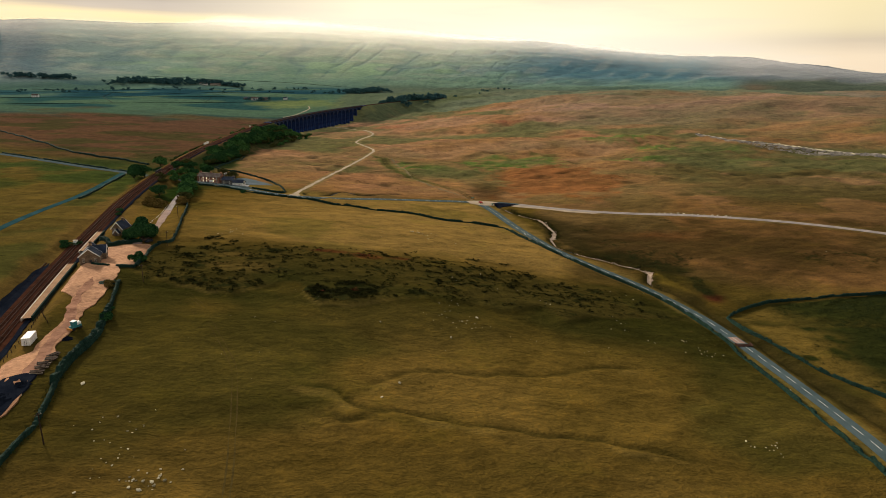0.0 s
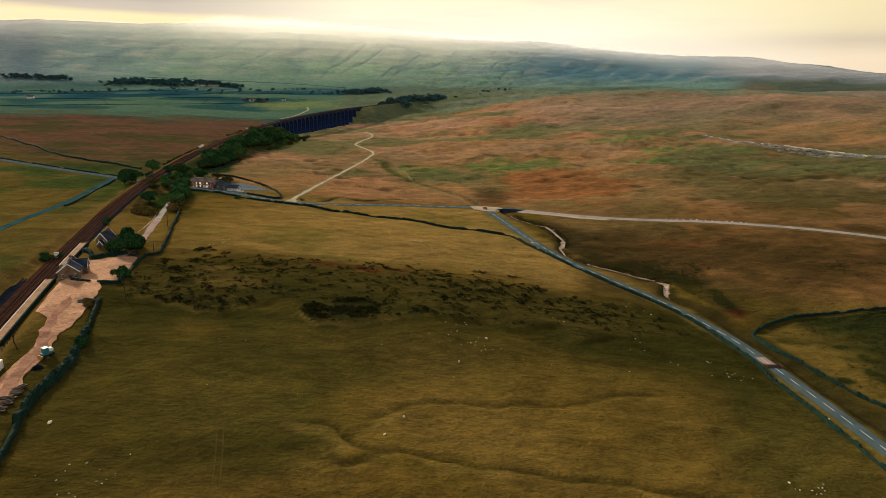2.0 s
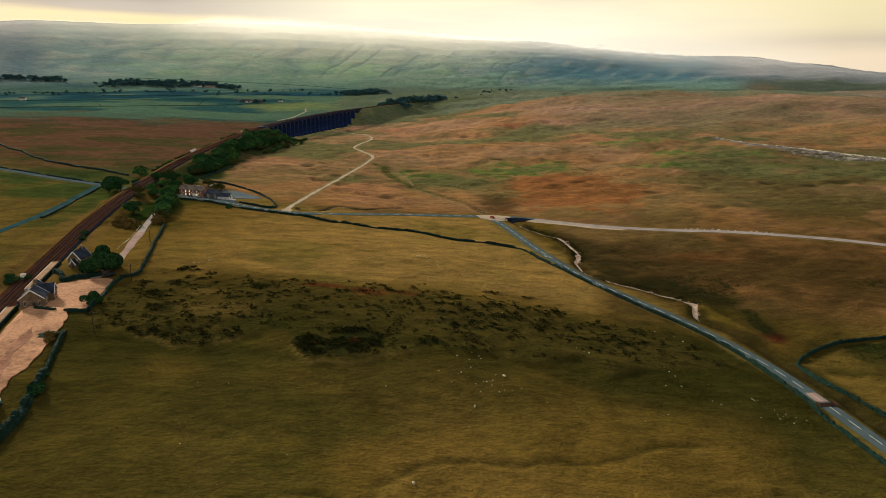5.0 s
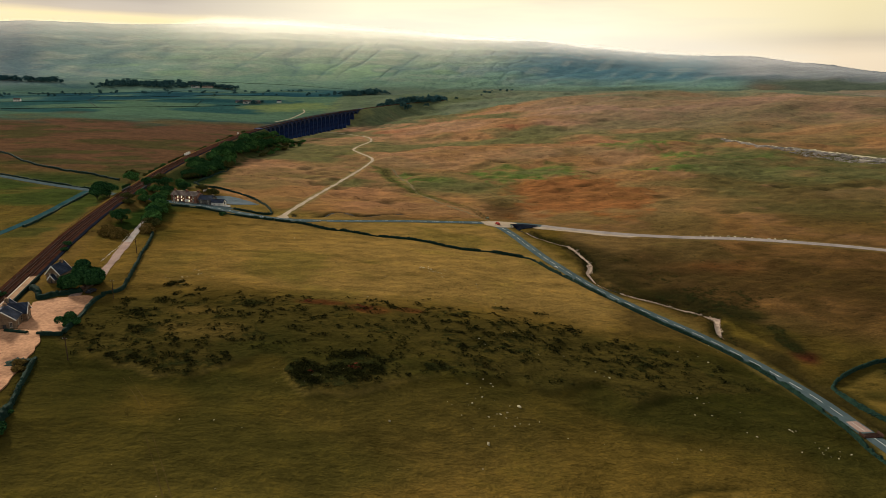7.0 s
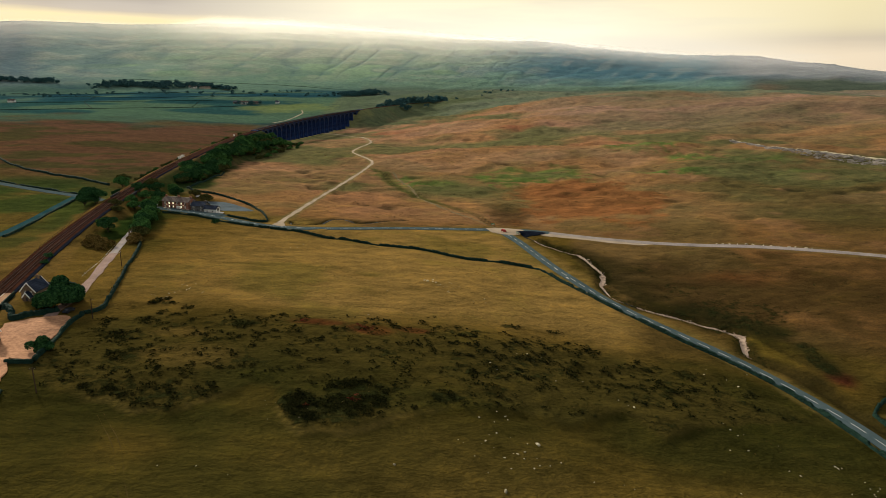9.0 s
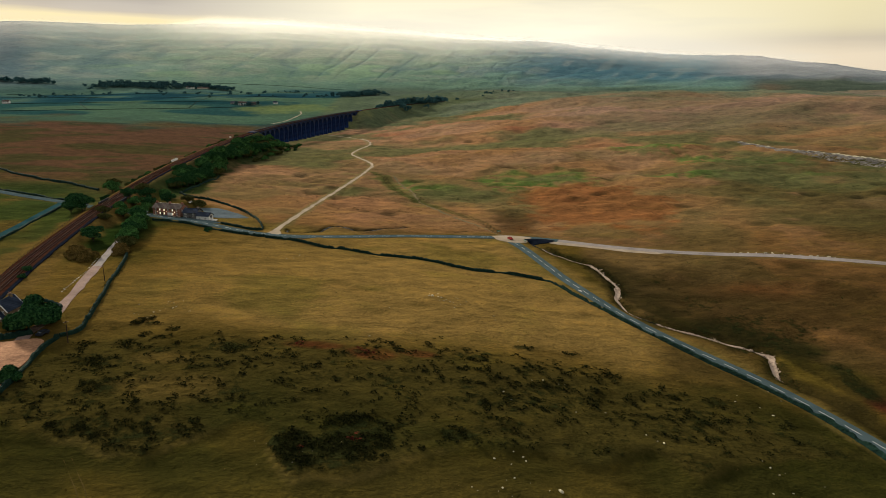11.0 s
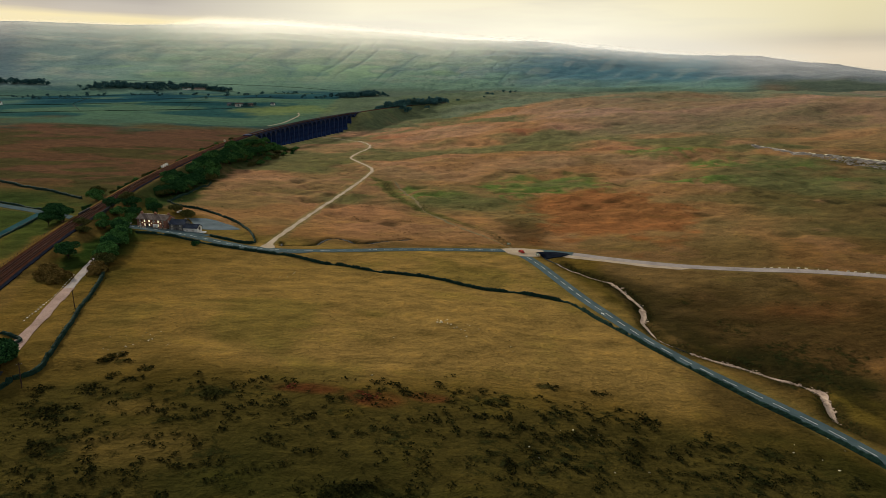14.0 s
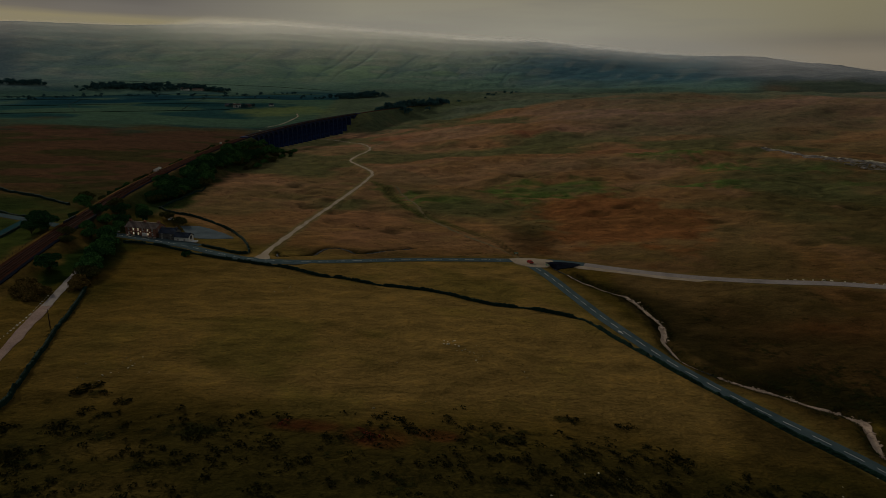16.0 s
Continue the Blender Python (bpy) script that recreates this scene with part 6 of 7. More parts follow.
for places, group in ((RAILWAY_TREES, "trees and bushes by the railway"), (DRIVE_TREES, "trees along the station drive"), (YARD_BUSHES, "bushes near the station")):
    for proto, x, y, scale in places:
        planted(proto, x, y, scale, random.uniform(0, 360), group=group)
rail_line = resample(RAIL, 1.0)
rail_side = normals_of(rail_line)
for k in range(170):
    i = random.randrange(len(rail_line))
    while rail_line[i][1] < 590:
        i = random.randrange(len(rail_line))
    y = rail_line[i][1]
    wide = float(np.interp(y, (590, 620, 690, 725, 765, 850, 936), (24, 30, 32, 24, 26, 33, 40)))
    x, y = rail_line[i] - rail_side[i] * random.uniform(14.5, wide)
    proto, scale = random.choice(((thorn, 1.25), (thorn, 1.4), (ash, 0.8), (ash, 0.95), (willow, 1.2), (scrub, 1.8)))
    planted(proto, x, y, scale * random.uniform(0.75, 1.2), random.uniform(0, 360), group="trees of the wooded bank")
for k in range(60):
    y = random.uniform(800, 985)
    x = float(np.interp(y, (800, 985), (-212, -204))) + random.uniform(-18, 8)
    planted(random.choice((thorn, scrub, willow)), x, y, random.uniform(0.7, 1.0), random.uniform(0, 360), group="trees of the wooded bank")
for k in range(64):
    i = random.randrange(len(rail_line))
    while rail_line[i][1] < 540:
        i = random.randrange(len(rail_line))
    x, y = rail_line[i] + rail_side[i] * random.uniform(9.5, 15)
    planted(random.choice((scrub, scrub, thorn, willow)), x, y, random.uniform(0.45, 0.9) * (0.6 if k % 3 else 1.0), random.uniform(0, 360), group="bushes on the western bank")


def far_wood(line, count, spread, size, label, seed):
    """A distant wood: many leafy masses of uneven height in one mesh."""
    rng = np.random.default_rng(seed)
    p = resample(line, 5.0)
    verts, faces = [], []
    for k in range(count):
        c = p[rng.integers(len(p))] + rng.standard_normal(2) * spread
        tall = size * (0.7 + 0.7 * rng.random())
        z = ground_at(*c)
        lumps = [(c[0] + rng.standard_normal() * tall * 0.25, c[1] + rng.standard_normal() * tall * 0.25, z + tall * (0.3 + 0.4 * rng.random()), tall * (0.25 + 0.15 * rng.random())) for _ in range(5)]
        v, f = leaf_cloud(lumps, 90, tall * 0.14, rng)
        faces += [tuple(i + len(verts) for i in q) for q in f]
        verts += v
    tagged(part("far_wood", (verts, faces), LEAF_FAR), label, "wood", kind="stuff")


far_wood([(-1447, 2214), (-1362, 2230), (-1258, 2247)], 80, 12, 12, "distant dark wood on the valley side", 1)
far_wood([(-1115, 2235), (-1000, 2290), (-850, 2300)], 150, 20, 13, "distant dark wood above the farms", 2)
far_wood([(-860, 2305), (-754, 2296), (-693, 2285)], 80, 11, 11, "distant belt of trees by the farm", 3)
far_wood([(-285, 1883), (-241, 1930), (-185, 1975)], 90, 15, 11, "distant dark wood beyond the viaduct", 4)
far_wood([(-147, 1470), (-110, 1526), (-74, 1593), (-20, 1630)], 90, 19, 12, "scattered trees by the stream beyond the viaduct", 5)
far_wood([(-1180, 1900), (-1020, 1950), (-700, 2010), (-480, 2080), (-330, 1800)], 60, 60, 7, "scattered field trees in the valley", 6)
far_wood([(-478, 1618), (-450, 1628)], 12, 9, 8, "farm trees in the valley", 7)
far_wood([(-40, 1650), (100, 1750), (200, 1900)], 10, 22, 6, "lone trees on the far moor's edge", 8)

# ---------------------------------------------------------------- heather, tussocks, rush


def sprigs(xy, radius, tall, rng, per=8):
    """Low twiggy plants: small tilted leaf sprays standing about each place, in one mesh."""
    n = len(xy)
    radius, tall = np.broadcast_to(radius, n), np.broadcast_to(tall, n)
    k = np.repeat(np.arange(n), per)
    m = len(k)
    a, f = rng.random(m) * 2 * math.pi, np.sqrt(rng.random(m))
    x, y = xy[k, 0] + radius[k] * f * np.cos(a), xy[k, 1] + radius[k] * f * np.sin(a)
    z = drape(x, y) + tall[k] * (1 - 0.75 * f ** 2) * (0.35 + 0.65 * rng.random(m))
    size = radius[k] * (0.18 + 0.26 * rng.random(m))
    u, v = rng.standard_normal((m, 3)), rng.standard_normal((m, 3))
    u[:, 2] *= 0.5
    v[:, 2] *= 0.6
    u *= (size / np.linalg.norm(u, axis=1))[:, None]
    v *= (0.7 * size / np.linalg.norm(v, axis=1))[:, None]
    c = np.column_stack([x, y, z])
    verts = np.stack([c - u, c + v, c + u, c - v], 1).reshape(-1, 3)
    return verts, np.arange(4 * m).reshape(-1, 4).tolist()


def heather_bank(material, count, seed, red):
    rng = np.random.default_rng(seed)
    x, y = rng.uniform(-130, 105, count * 9), rng.uniform(230, 326, count * 9)
    cover = heath_cover(x, y)
    fine = vnoise(x / 3.4, y / 3.0, 145) + 0.5 * vnoise(x / 1.3, y / 1.3, 147)
    want = np.maximum(cover ** 2 * ramp(0.0, 0.7, fine + cover - 0.35), 0.05 * (cover > 0.25) * ramp(0.5, 0.9, fine))
    if red:
        want = cover * sum(ramp(1.3, 0.5, np.hypot((x - cx) / rx, (y - cy) / ry) + 0.3 * fine) for cx, cy, rx, ry in ((-58, 304.5, 6, 2.2), (-36, 301, 5, 3.5), (-20, 306, 3, 1.6), (-48, 303.5, 3, 1.2), (-48, 243, 3, 2), (-34, 251, 3, 2)))
    keep = rng.random(len(x)) < want
    xy = np.column_stack([x, y])[keep][:count]
    k = len(xy)
    size = 0.22 + 0.75 * rng.random(k) ** 2.2
    tagged(part("heather", sprigs(xy, size * 1.3, size * 0.9, rng, 15), material), "red-brown heather clumps" if red else "dark clumpy heather and bilberry on the bank", "heather", kind="stuff")


heather_bank(HEATHER, 6500, 1, False)
heather_bank(HEATHER_RED, 420, 2, True)

TUSSOCK = leafy("grass_tussock", (0.055, 0.040, 0.011), (0.120, 0.082, 0.025))
MOOR_TUFT = leafy("moor_tussock", (0.075, 0.048, 0.020), (0.200, 0.125, 0.050))
RUSH = leafy("rush", (0.010, 0.018, 0.007), (0.040, 0.050, 0.014))


def tufts(name, material, count, box, keep_if, small, large, label, seed):
    rng = np.random.default_rng(seed)
    x, y = rng.uniform(box[0], box[1], count * 4), rng.uniform(box[2], box[3], count * 4)
    ok = keep_if(x, y, rng.random(len(x)))
    for line, half in ((ROAD_SOUTH, 4.2), (ROAD_WEST, 4.4), (ROAD_EAST, 6.0), (TRACK, 2.6), (STREAM, 2.5), (RAIL, 8.0), (ACCESS, 3.2), (ROAD_SIDE, 3.5)):
        ok &= line_distance(x, y, line)[0] > half
    ok &= ~((x < -112 + 0.0 * y) & (x > -175) & (y > 110) & (y < 305))
    ok &= ~((x < -118) & (x > -215) & (y > 490) & (y < 560))
    xy = np.column_stack([x, y])[ok][:count]
    size = small + (large - small) * rng.random(len(xy)) ** 2
    tagged(part(name, sprigs(xy, size, size * 0.6, rng, 6), material), label, "grass", kind="stuff")


tufts("grass_tussocks", TUSSOCK, 4500, (-130, 135, 100, 470), lambda x, y, u: u < ramp(-0.1, 0.6, fbm(x / 13, y / 10, 151)) * 0.9 + 0.06, 0.16, 0.5, "pale dry grass tussocks in the pasture", 21)
tufts("moor_tussocks", MOOR_TUFT, 15000, (-235, 380, 380, 900), lambda x, y, u: (u < ramp(0.0, 0.6, fbm(x / 16, y / 14, 153))) & (y > 520), 0.25, 0.85, "straw-brown moor grass tussocks", 22)
tufts("rush_clumps", RUSH, 700, (-235, 380, 180, 900), lambda x, y, u: (u < ramp(0.42, 0.75, fbm(x / 22, y / 15, 155))) & ((y > 480) | (x > 78)), 0.4, 1.1, "dark green rush clumps in wet ground", 23)


def along(line, reach, count, seed):
    rng = np.random.default_rng(seed)
    p = resample(line, 0.6)
    i = rng.integers(0, len(p), count)
    return p[i] + normals_of(p)[i] * (rng.choice((-1, 1), count) * rng.uniform(0.6, reach, count))[:, None], rng


for number, (line, count) in enumerate(((FIELD_WALL_2, 70), (EAST_WALL, 220), (LOWER_WALL, 700), (STATION_WALL, 160), (INN_WALL, 60), (STREAM[1:24], 700), (BECK, 160))):
    xy, rng = along(line, 1.4 if number != 5 else 4.0, count, 60 + number)
    size = 0.25 + 0.45 * rng.random(count)
    tagged(part("rush_fringe", sprigs(xy, size, size * 1.1, rng, 7), RUSH), "dark rush and nettles along a wall", "rush", kind="stuff")

# ---------------------------------------------------------------- boulders


def boulder_mesh(seed):
    rng = np.random.default_rng(seed)
    bm = bmesh.new()
    bmesh.ops.create_icosphere(bm, subdivisions=2 if seed == 0 else 1, radius=1.0)
    stretch = np.array((1.2, 0.85, 0.55)) * (0.8 + 0.4 * rng.random(3))
    for v in bm.verts:
        v.co = Vector(v.co * (0.75 + 0.45 * rng.random()))
        v.co = Vector((v.co.x * stretch[0], v.co.y * stretch[1], v.co.z * stretch[2]))
    me = bpy.data.meshes.new("boulder")
    bm.to_mesh(me)
    bm.free()
    me.materials.append(BOULDER)
    return me


BOULDERS = [boulder_mesh(k) for k in range(6)]
random.seed(5)
NEAR_CLUSTERS = ((-64, 125, 5, 26, 0.62), (-72, 130, 9, 22, 0.42), (-84, 142, 9, 16, 0.42), (8, 234, 12, 26, 0.42), (6, 250, 4, 6, 0.5), (-14, 371, 4, 10, 0.75), (-8, 362, 7, 12, 0.42), (3, 350, 7, 7, 0.42), (-88, 427, 6, 7, 0.35), (-118, 332, 12, 30, 0.36), (100, 166, 6, 16, 0.45))
UPPER_CLUSTERS = ((47, 268, 3, 4, 0.5), (84, 262, 14, 9, 0.4), (112, 236, 6, 7, 0.42), (107.5, 237, 5, 10, 0.5), (104, 247.5, 1.2, 5, 0.5), (88, 242, 2, 3, 0.5), (128.3, 209, 1, 4, 0.6), (93, 299, 8, 6, 0.45), (-40, 205, 35, 12, 0.28), (30, 290, 26, 10, 0.35), (-20, 330, 30, 8, 0.35), (60, 220, 26, 9, 0.3), (104, 311, 3, 5, 0.5), (-45, 243, 5, 6, 0.3), (-55, 245, 6, 5, 0.25), (17, 300, 8, 3, 0.5))


def boulder(x, y, size, group, label):
    ob = new("boulder", random.choice(BOULDERS))
    ob.matrix_basis = pose(x, y, ground_at(x, y) + size * 0.12, random.uniform(-12, 12), random.uniform(-12, 12), random.uniform(0, 360)) @ Matrix.Diagonal((size, size, size, 1))
    return tagged(ob, label, "boulder", group)


for cx, cy, spread, count, size in NEAR_CLUSTERS + UPPER_CLUSTERS:
    for _ in range(int(count * 0.85)):
        boulder(random.gauss(cx, spread * 0.6), random.gauss(cy, spread * 0.5), size * random.uniform(0.3, 0.85), "boulders in the pasture", "pale limestone boulder in rough grass")
for x, y, size in ((-99.3, 162.7, 0.9), (-11.2, 181.5, 1.0), (-16, 172, 0.65), (5.4, 219.7, 0.8), (-21.4, 224.7, 0.8), (234, 371, 0.8), (-103, 152, 0.6), (15.9, 239, 0.9)):
    boulder(x, y, 0.7 * size, "boulders in the pasture", "large pale limestone boulder in rough grass")
MARKER = BOULDERS[1].copy()
MARKER.materials.clear()
MARKER.materials.append(WHITE)
for k in range(24):
    y = 347 + 59 * k / 23 + random.gauss(0, 0.3)
    boulder(float(np.interp(y, (347, 354, 375, 406), (-161.2, -162.9, -167.3, -176.2))), y, random.uniform(0.2, 0.36), "white stones by the drive", "whitewashed marker stone beside the drive").data = MARKER
for k in range(13):
    x = 160 + 4.4 * k + random.uniform(-0.8, 0.8)
    boulder(x, float(np.interp(x, (150.7, 180, 213, 246), (465, 460.5, 450.5, 437))) + 4.4, random.uniform(0.5, 1.1), "white stones by the moor road", "whitish marker stone beside the moor road")


def pavement(line, count, seed, depth, wander=2.5, size=1.0):
    """Broken blocks strewn down the slope below a scar; depth gives how far, along the line."""
    rng = np.random.default_rng(seed)
    p = resample(line, 1.0)
    verts, faces = [], []
    for _ in range(count):
        k = rng.integers(len(p))
        reach = float(np.interp(k / len(p), *depth))
        c = p[k] + np.array((rng.standard_normal() * wander, 0.6 * wander - reach * rng.random() ** 1.6))
        z = ground_at(*c)
        scale = size * (1.5 if rng.random() < 0.12 else 0.75)
        a, w, d, h = rng.normal(2.5, 0.5), rng.uniform(0.5, 2.2) * scale, rng.uniform(0.35, 1.2) * scale, rng.uniform(0.15, 0.7) * scale
        i = len(verts)
        for dz in (-0.3, h):
            for sx, sy in ((-1, -1), (1, -1), (1, 1), (-1, 1)):
                k = 1.0 if dz < 0 else 0.75
                u, v = sx * w * k * rng.uniform(0.8, 1.2), sy * d * k * rng.uniform(0.8, 1.2)
                verts.append((c[0] + u * math.cos(a) - v * math.sin(a), c[1] + u * math.sin(a) + v * math.cos(a), z + dz))
        faces += [(i + 4, i + 5, i + 6, i + 7)] + [(i + k, i + (k + 1) % 4, i + 4 + (k + 1) % 4, i + 4 + k) for k in range(4)]
    return verts, faces


def scar(line, high, seed):
    """A low rock step with a ragged lip along a line."""
    rng = np.random.default_rng(seed)
    verts, faces = [], []
    for k, (x, y) in enumerate(resample(line, 2.2)):
        h = high * max(0.0, rng.uniform(-0.3, 1.15))
        jut = rng.normal(0, 0.7)
        for dx, dy, up in ((2.0, 4.0, -0.2), (1.2, 2.6 + 0.4 * jut, h), (0.0, jut, h * 0.9), (-0.4, jut - 0.5, -0.4)):
            verts.append((x + dx, y + dy, ground_at(x + dx, y + dy) + up))
        if k:
            i = 4 * (k - 1)
            faces += [(i + m, i + 4 + m, i + 5 + m, i + 1 + m) for m in range(3)]
    return verts, faces


SCAR = [(344, 868), (366, 834), (392, 807), (415, 791), (437, 774), (465, 757), (488, 733), (520, 706), (560, 672)]
tagged(part("limestone_pavement", pavement(SCAR, 2300, 3, ((0, 0.12, 0.5, 0.62, 1), (10, 34, 38, 14, 7))), LIME), "long pale outcrop of broken limestone on the moor", "outcrop", kind="stuff")
tagged(part("limestone_scar", scar(SCAR, 0.85, 4), BOULDER), "thin pale ledge of limestone along the outcrop", "outcrop", kind="stuff")

for seed, (a, b, count) in enumerate(((4, 10, 110), (13, 18, 150), (18, 23, 110))):
    tagged(part("stream_stones", pavement(STREAM[a:b], count, 30 + seed, ((0, 1), (1.6, 1.6)), 0.9, 0.4), PEBBLE), "pale water-worn stones along the stream", "stones", kind="stuff")

# ---------------------------------------------------------------- vehicles, container, poles and yard clutter


def paint(name, colour):
    return plain(name, colour, 0.6, 0.0, 0.12, 0.1)


def car(x, y, turn, colour, label, length=4.2, tall=1.5, wide=1.75):
    c = thing("car", pose(x, y, ground_at(x, y) + 0.18, 0, 0, turn), label, "car", "parked vehicles")
    prof = ((-0.5, 0.28), (-0.5, 0.62), (-0.34, 0.66), (-0.22, 1.0), (0.26, 1.0), (0.42, 0.66), (0.5, 0.62), (0.5, 0.28))
    bm = bmesh.new()
    rows = [[bm.verts.new((u * length, s * wide / 2 * (0.86 if v > 0.9 else 1.0), v * tall)) for u, v in prof] for s in (-1, 1)]
    n = len(prof)
    for k in range(n):
        bm.faces.new((rows[0][k], rows[1][k], rows[1][(k + 1) % n], rows[0][(k + 1) % n]))
    bm.faces.new(rows[0])
    bm.faces.new(rows[1][::-1])
    bmesh.ops.recalc_face_normals(bm, faces=bm.faces[:])
    part("body", bm, colour, c)
    for s in (-1, 1):
        part("side_window", box_bm((length * 0.5, 0.03, tall * 0.24), (0.02 * length, s * (wide / 2 * 0.93 + 0.03), 0.81 * tall)), GLASS, c)
    for u, a in ((-0.29, 30), (0.35, -35)):
        part("windscreen", box_bm((0.03, wide * 0.8, tall * 0.34)), GLASS, c).matrix_basis = pose(u * length, 0, 0.82 * tall, 0, a, 0)
    for u in (-0.31, 0.31):
        for s in (-1, 1):
            bm = bmesh.new()
            bmesh.ops.create_cone(bm, cap_ends=True, segments=12, radius1=0.32, radius2=0.32, depth=0.22)
            part("wheel", bm, TYRE, c).matrix_basis = pose(u * length, s * wide * 0.46, 0.3, 90, 0, 0)
    return c


RED, PALE, NAVY = paint("red_car_paint", (0.35, 0.03, 0.02)), paint("silver_car_paint", (0.5, 0.52, 0.54)), paint("dark_car_paint", (0.02, 0.025, 0.035))
TEAL, ORANGE = paint("teal_machine_paint", (0.04, 0.20, 0.22)), paint("orange_machine_paint", (0.5, 0.22, 0.04))
car(32, 496.5, 118, RED, "small red car waiting at the road junction").location.z += 0.15
car(-143.2, 304.2, 75, NAVY, "dark car parked by the station drive")
car(-202, 511.5, -14, PALE, "silver car parked beside the inn")
car(-184.0, 545, 20, WHITE, "white car parked behind the inn")

box = thing("container", pose(-128.6, 186.2, ground_at(-128.6, 186.2) + 0.05, 0, 0, 14), "white steel shipping container standing in the goods yard", "container")
part("shell", box_bm((2.44, 6.1, 2.5), (0, 0, 1.3), 0.04), WHITE, box)
for k in range(20):
    part("rib", box_bm((2.54, 0.12, 2.2), (0, -2.8 + 0.295 * k, 1.3)), WHITE, box)
for s in (-1, 1):
    part("door", box_bm((1.12, 0.06, 2.3), (s * 0.59, -3.07, 1.3), 0.02), WHITE, box)
    part("locking_bar", box_bm((0.06, 0.06, 2.3), (s * 0.25, -3.13, 1.3)), STEEL, box)

digger = thing("digger", pose(-120.3, 197.5, ground_at(-120.3, 197.5) + 0.25, 0, 0, 65), "small teal and white yard machine with an orange blade", "digger")
part("chassis", box_bm((3.6, 1.7, 0.7), (0, 0, 0.9), 0.1), TEAL, digger)
part("cab", box_bm((1.5, 1.5, 1.6), (-0.5, 0, 2.0), 0.12), TEAL, digger)
part("cab_roof", box_bm((1.7, 1.7, 0.12), (-0.5, 0, 2.85), 0.03), WHITE, digger)
part("tank", box_bm((1.6, 1.5, 1.1), (1.0, 0, 1.75), 0.25), WHITE, digger, "white tank")
part("blade", box_bm((0.3, 2.6, 0.7), (-2.2, 0, 0.5), 0.05), ORANGE, digger, "orange blade")
for u in (-1.2, 1.2):
    for s in (-1, 1):
        bm = bmesh.new()
        bmesh.ops.create_cone(bm, cap_ends=True, segments=14, radius1=0.5, radius2=0.5, depth=0.35)
        part("wheel", bm, TYRE, digger).matrix_basis = pose(u, s * 0.85, 0.35, 90, 0, 0)


def pole(x, y, tall, label):
    p = thing("telegraph_pole", pose(x, y, ground_at(x, y), random.uniform(-2, 2), random.uniform(-2, 2), random.uniform(0, 90)), label, "pole", "telegraph poles")
    bm = bmesh.new()
    limb(bm, (0, 0, -0.8), (0, 0, tall), 0.17, 0.12, 8)
    part("shaft", bm, TIMBER, p)
    part("crossarm", box_bm((1.5, 0.12, 0.12), (0, 0, tall - 0.5)), TIMBER, p)
    for u in (-0.6, 0.6):
        part("insulator", box_bm((0.1, 0.1, 0.16), (u, 0, tall - 0.36), 0.02), WHITE, p)


for x, y, tall in ((-119.7, 246, 7.5), (-92.9, 133.7, 8.5), (-131.8, 298.4, 7.5), (-152, 362, 7.0)):
    pole(x, y, tall, "weathered timber telegraph pole in the grass")


def timber_stack(x, y, turn, rows, label):
    s = thing("timber_stack", pose(x, y, ground_at(x, y) + 0.1, 0, 0, turn), label, "timber", "timber stacks")
    for k in range(rows):
        for j in range(3 - k % 2):
            part("baulk", box_bm((3.2 + random.uniform(-0.6, 0.6), 0.3, 0.26), (random.uniform(-0.4, 0.4), j * 0.6 - 0.6, 0.16 + 0.27 * k), 0.0, rz=random.uniform(-0.12, 0.12)), SAWN if k % 2 else TIMBER, s)


for x, y, turn in ((-115.8, 172, 20), (-114.8, 169.5, 32), (-115.6, 175.2, 5), (-116.4, 178, 64), (-114.0, 166, 12)):
    timber_stack(x, y, turn, 3, "untidy stack of pale sawn timber baulks")


def heap(x, y, r, tall, mat, label, seed):
    rng = np.random.default_rng(seed)
    n, rings = 22, 6
    verts, faces = [(x, y, ground_at(x, y) + tall)], []
    for k in range(1, rings + 1):
        for i in range(n):
            a = 2 * math.pi * i / n
            rr = r * k / rings * (1 + 0.14 * rng.standard_normal())
            px, py = x + rr * math.cos(a), y + rr * math.sin(a)
            verts.append((px, py, ground_at(px, py) + tall * max(-0.12, (1 - (k / rings) ** 1.4)) * (1 + 0.2 * rng.standard_normal()) - (0.2 if k == rings else 0)))
    faces += [(0, 1 + i, 1 + (i + 1) % n) for i in range(n)]
    for k in range(rings - 1):
        faces += [(1 + k * n + i, 1 + (k + 1) * n + i, 1 + (k + 1) * n + (i + 1) % n, 1 + k * n + (i + 1) % n) for i in range(n)]
    tagged(part("heap", (verts, faces), mat), label, "heap", "yard heaps")


heap(-116, 150, 5.0, 2.0, CINDER, "dark heap of cinders in the goods yard", 1)
heap(-114, 141, 4.5, 1.6, CINDER, "low dark heap of spent ballast", 2)
heap(-113.5, 158, 2.6, 1.0, CINDER, "small dark heap of ballast", 3)
heap(-119, 190, 1.8, 0.8, CINDER, "small dark heap beside the yard machine", 4)
heap(-133, 242.5, 4.2, 0.9, DRYSTONE, "weedy dark mound in the goods yard", 5)
for x, y, s in ((-112, 158.5, 0.6), (-111, 153.5, 0.55), (-113.5, 155, 0.4)):
    boulder(x, y, s, "pale blocks in the goods yard", "pale stone block lying in the goods yard")


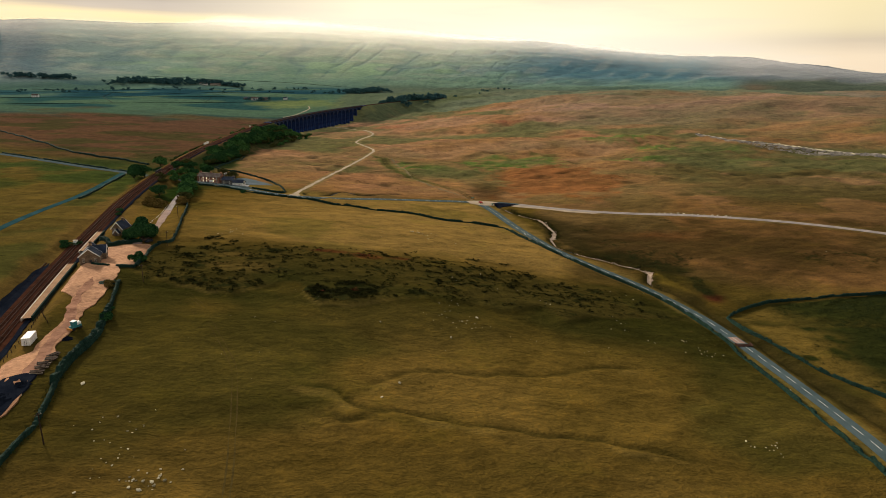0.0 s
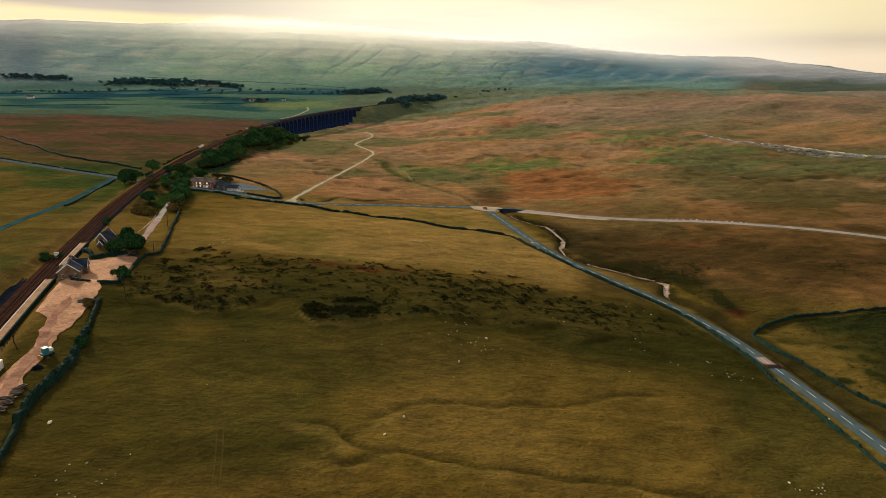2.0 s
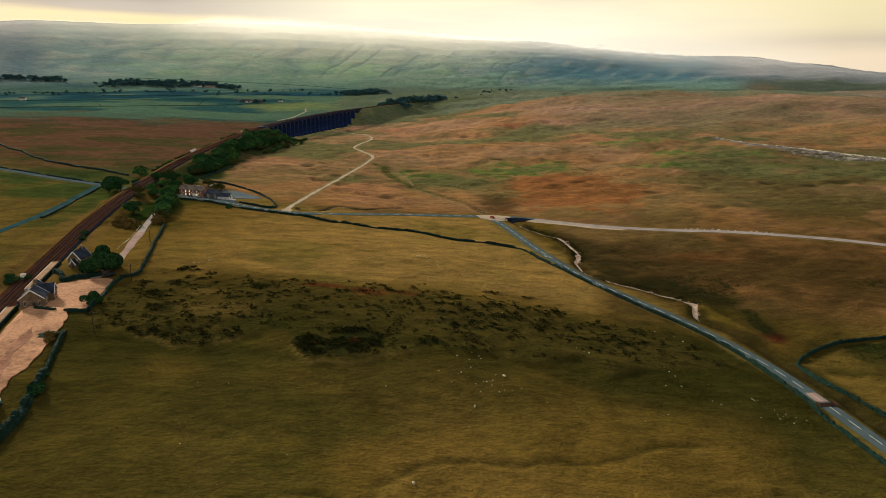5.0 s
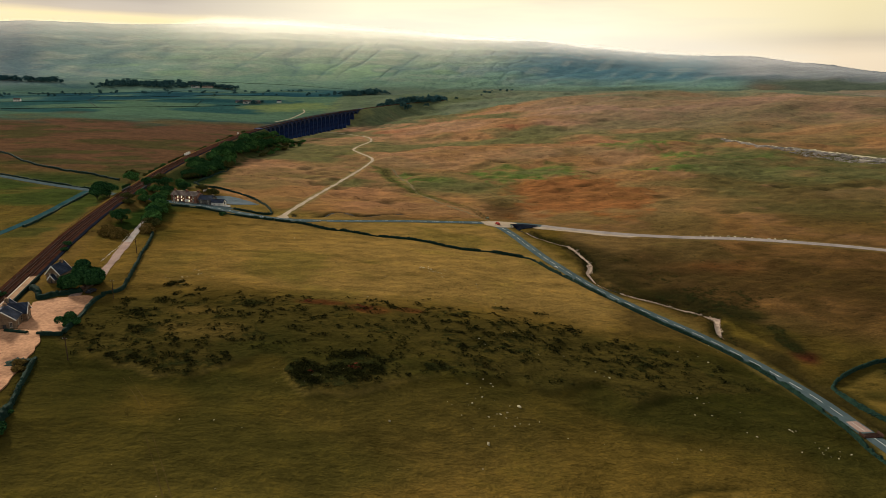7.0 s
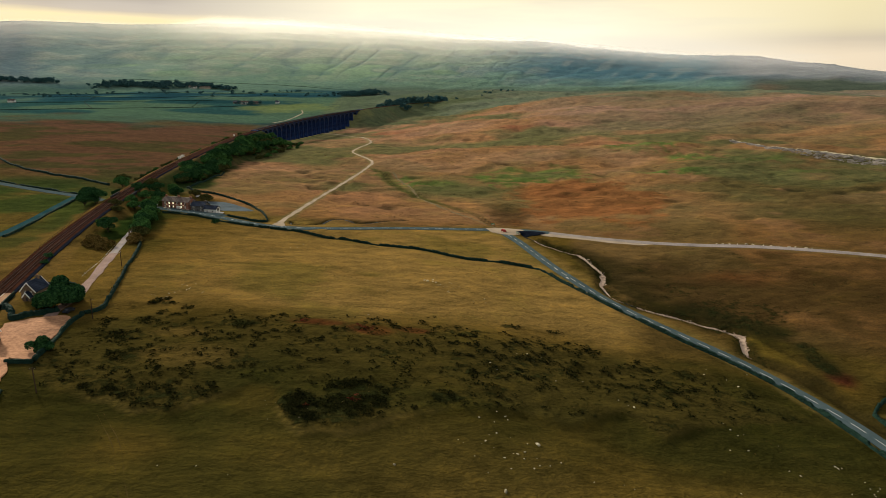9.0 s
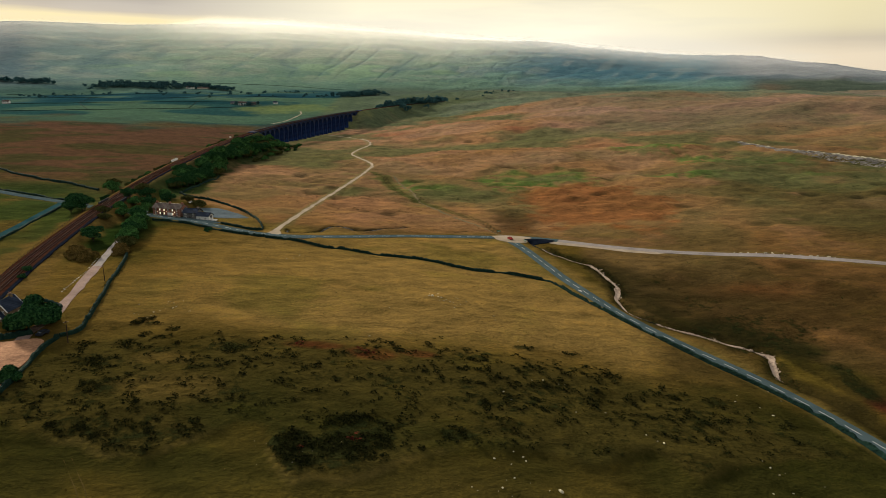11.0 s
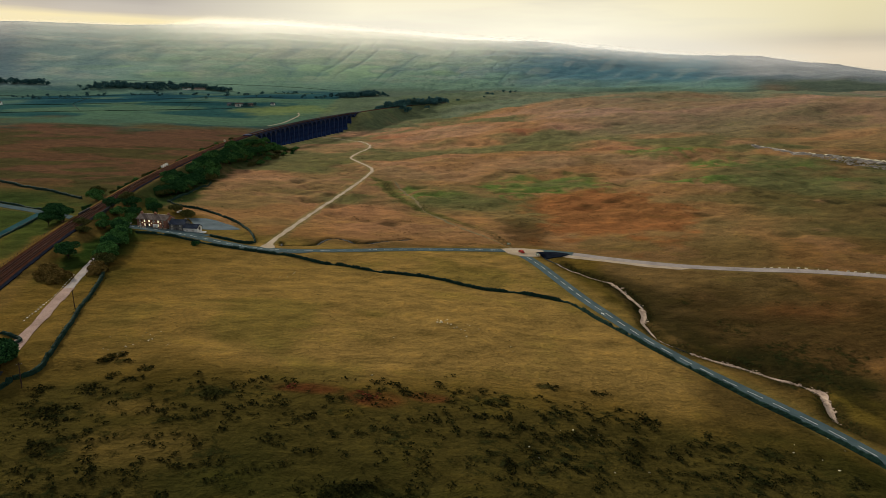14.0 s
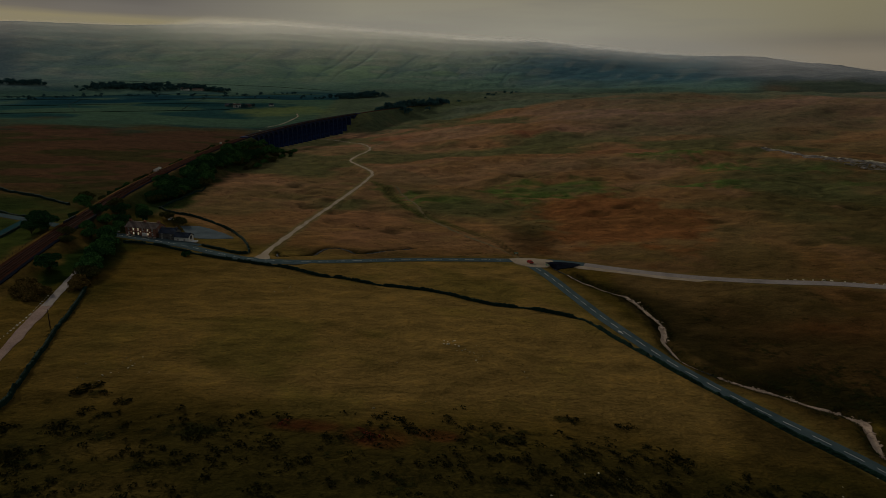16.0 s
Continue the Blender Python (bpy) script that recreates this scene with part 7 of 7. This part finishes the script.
def cabinet(x, y, z, size, turn, label):
    c = thing("trackside_cabinet", pose(x, y, z, 0, 0, turn), label, "cabinet", "trackside cabinets")
    part("body", box_bm(size, (0, 0, size[2] / 2), 0.05), WHITE, c)
    part("lid", box_bm((size[0] + 0.15, size[1] + 0.15, 0.1), (0, 0, size[2] + 0.05), 0.02), DRESSED, c)
    part("door", box_bm((size[0] * 0.8, 0.04, size[2] * 0.8), (0, -size[1] / 2 - 0.02, size[2] / 2), 0.01), WHITE, c)


for k in range(3):
    cabinet(-251.5 - 0.6 * k, 683 + 6 * k, rail_z(683) - 0.5, (2.2, 1.4, 1.9), 8, "white trackside equipment cabinet")
cabinet(-258.3, 870, rail_z(870) - 0.5, (1.6, 1.4, 1.8), 0, "small white cabinet near the viaduct")
cabinet(-178.5, 302.5, rail_z(302) - 0.5, (1.8, 1.6, 2.4), 15, "pale hut across the tracks from the station")


def road_sign(x, y, turn, label):
    s = thing("road_sign", pose(x, y, ground_at(x, y), 0, 0, turn), label, "sign", "road signs")
    for u in (-0.8, 0.8):
        bm = bmesh.new()
        limb(bm, (u, 0, -0.4), (u, 0, 2.4), 0.05, 0.05, 6)
        part("post", bm, STEEL, s)
    part("board", box_bm((2.4, 0.06, 1.1), (0, -0.08, 1.85), 0.02), plain("sign_green", (0.04, 0.16, 0.08), 0.4), s, "green direction board")
    for k in range(2):
        part("lettering", box_bm((1.6 - 0.4 * k, 0.02, 0.16), (0, -0.12, 2.0 - 0.34 * k)), WHITE, s)


road_sign(26, 511, 10, "green road direction sign on two posts at the junction")
road_sign(40.5, 490.5, -60, "road direction sign on two posts beside the bend")


def fence(line, label, step=3.0, tall=1.15):
    f = thing("fence", Matrix(), label, "fence", "fences")
    p = resample(line, step)
    post = box_bm((0.16, 0.16, tall + 0.5), (0, 0, (tall - 0.5) / 2))
    me = bpy.data.meshes.new("post")
    post.to_mesh(me)
    post.free()
    me.materials.append(TIMBER)
    for x, y in p:
        ob = new("post", me)
        ob.parent = f
        ob.matrix_basis = pose(x, y, ground_at(x, y), random.uniform(-3, 3), random.uniform(-3, 3), 0)
    for h in (0.45, 0.95):
        g = np.column_stack([p, drape(p[:, 0], p[:, 1]) + h])
        verts, faces = [], []
        for x, y, z in g:
            verts += [(x, y, z), (x, y, z + 0.07)]
        faces = [(2 * i, 2 * i + 2, 2 * i + 3, 2 * i + 1) for i in range(len(g) - 1)]
        part("rail", (verts, faces), TIMBER, f)


fence([(-184, 318), (-192, 350), (-205, 392), (-219, 450), (-228, 490)], "weathered post and rail fence west of the railway", 4.0)
fence([(-129, 170), (-135, 195), (-141, 212), (-147, 228)], "dark post and rail fence along the platform side")
fence([(-142, 215), (-136, 206), (-131, 200)], "short leaning fence in the goods yard")
table = thing("picnic_table", pose(-192, 504.6, ground_at(-192, 504.6) + 0.1, 0, 0, -10), "wooden picnic table before the inn", "table", "picnic tables")
part("tabletop", box_bm((1.8, 0.8, 0.07), (0, 0, 0.75)), SAWN, table)
for s in (-1, 1):
    part("bench", box_bm((1.8, 0.3, 0.06), (0, s * 0.75, 0.45)), SAWN, table)
    part("leg", box_bm((0.1, 1.5, 0.1), (s * 0.7, 0, 0.4)), SAWN, table)
    part("leg", box_bm((0.1, 0.1, 0.75), (s * 0.7, 0, 0.37)), SAWN, table)
for x, y in ((-189, 503.8), (-179, 501.8), (-176, 501.2), (-182.5, 502.6)):
    copy_thing(table, pose(x, y, ground_at(x, y) + 0.1, 0, 0, random.uniform(-20, 0)))


def cattle_grid(x, y, turn):
    """Steel bars over a pit, between two low side frames."""
    g = thing("cattle_grid", pose(x, y, ground_at(x, y) + 0.27, 0, 0, turn), "dark steel cattle grid across the road", "cattle grid")
    part("pit", box_bm((6.4, 2.6, 0.06), (0, 0, 0.0)), CINDER, g)
    for k in range(12):
        part("bar", box_bm((6.3, 0.11, 0.09), (0, -1.2 + 0.218 * k, 0.07), 0.02), STEEL, g)
    for s in (-1, 1):
        part("side_frame", box_bm((0.12, 2.7, 0.9), (s * 3.3, 0, 0.45), 0.03), STEEL, g)


cattle_grid(129.6, 248.2, 8)
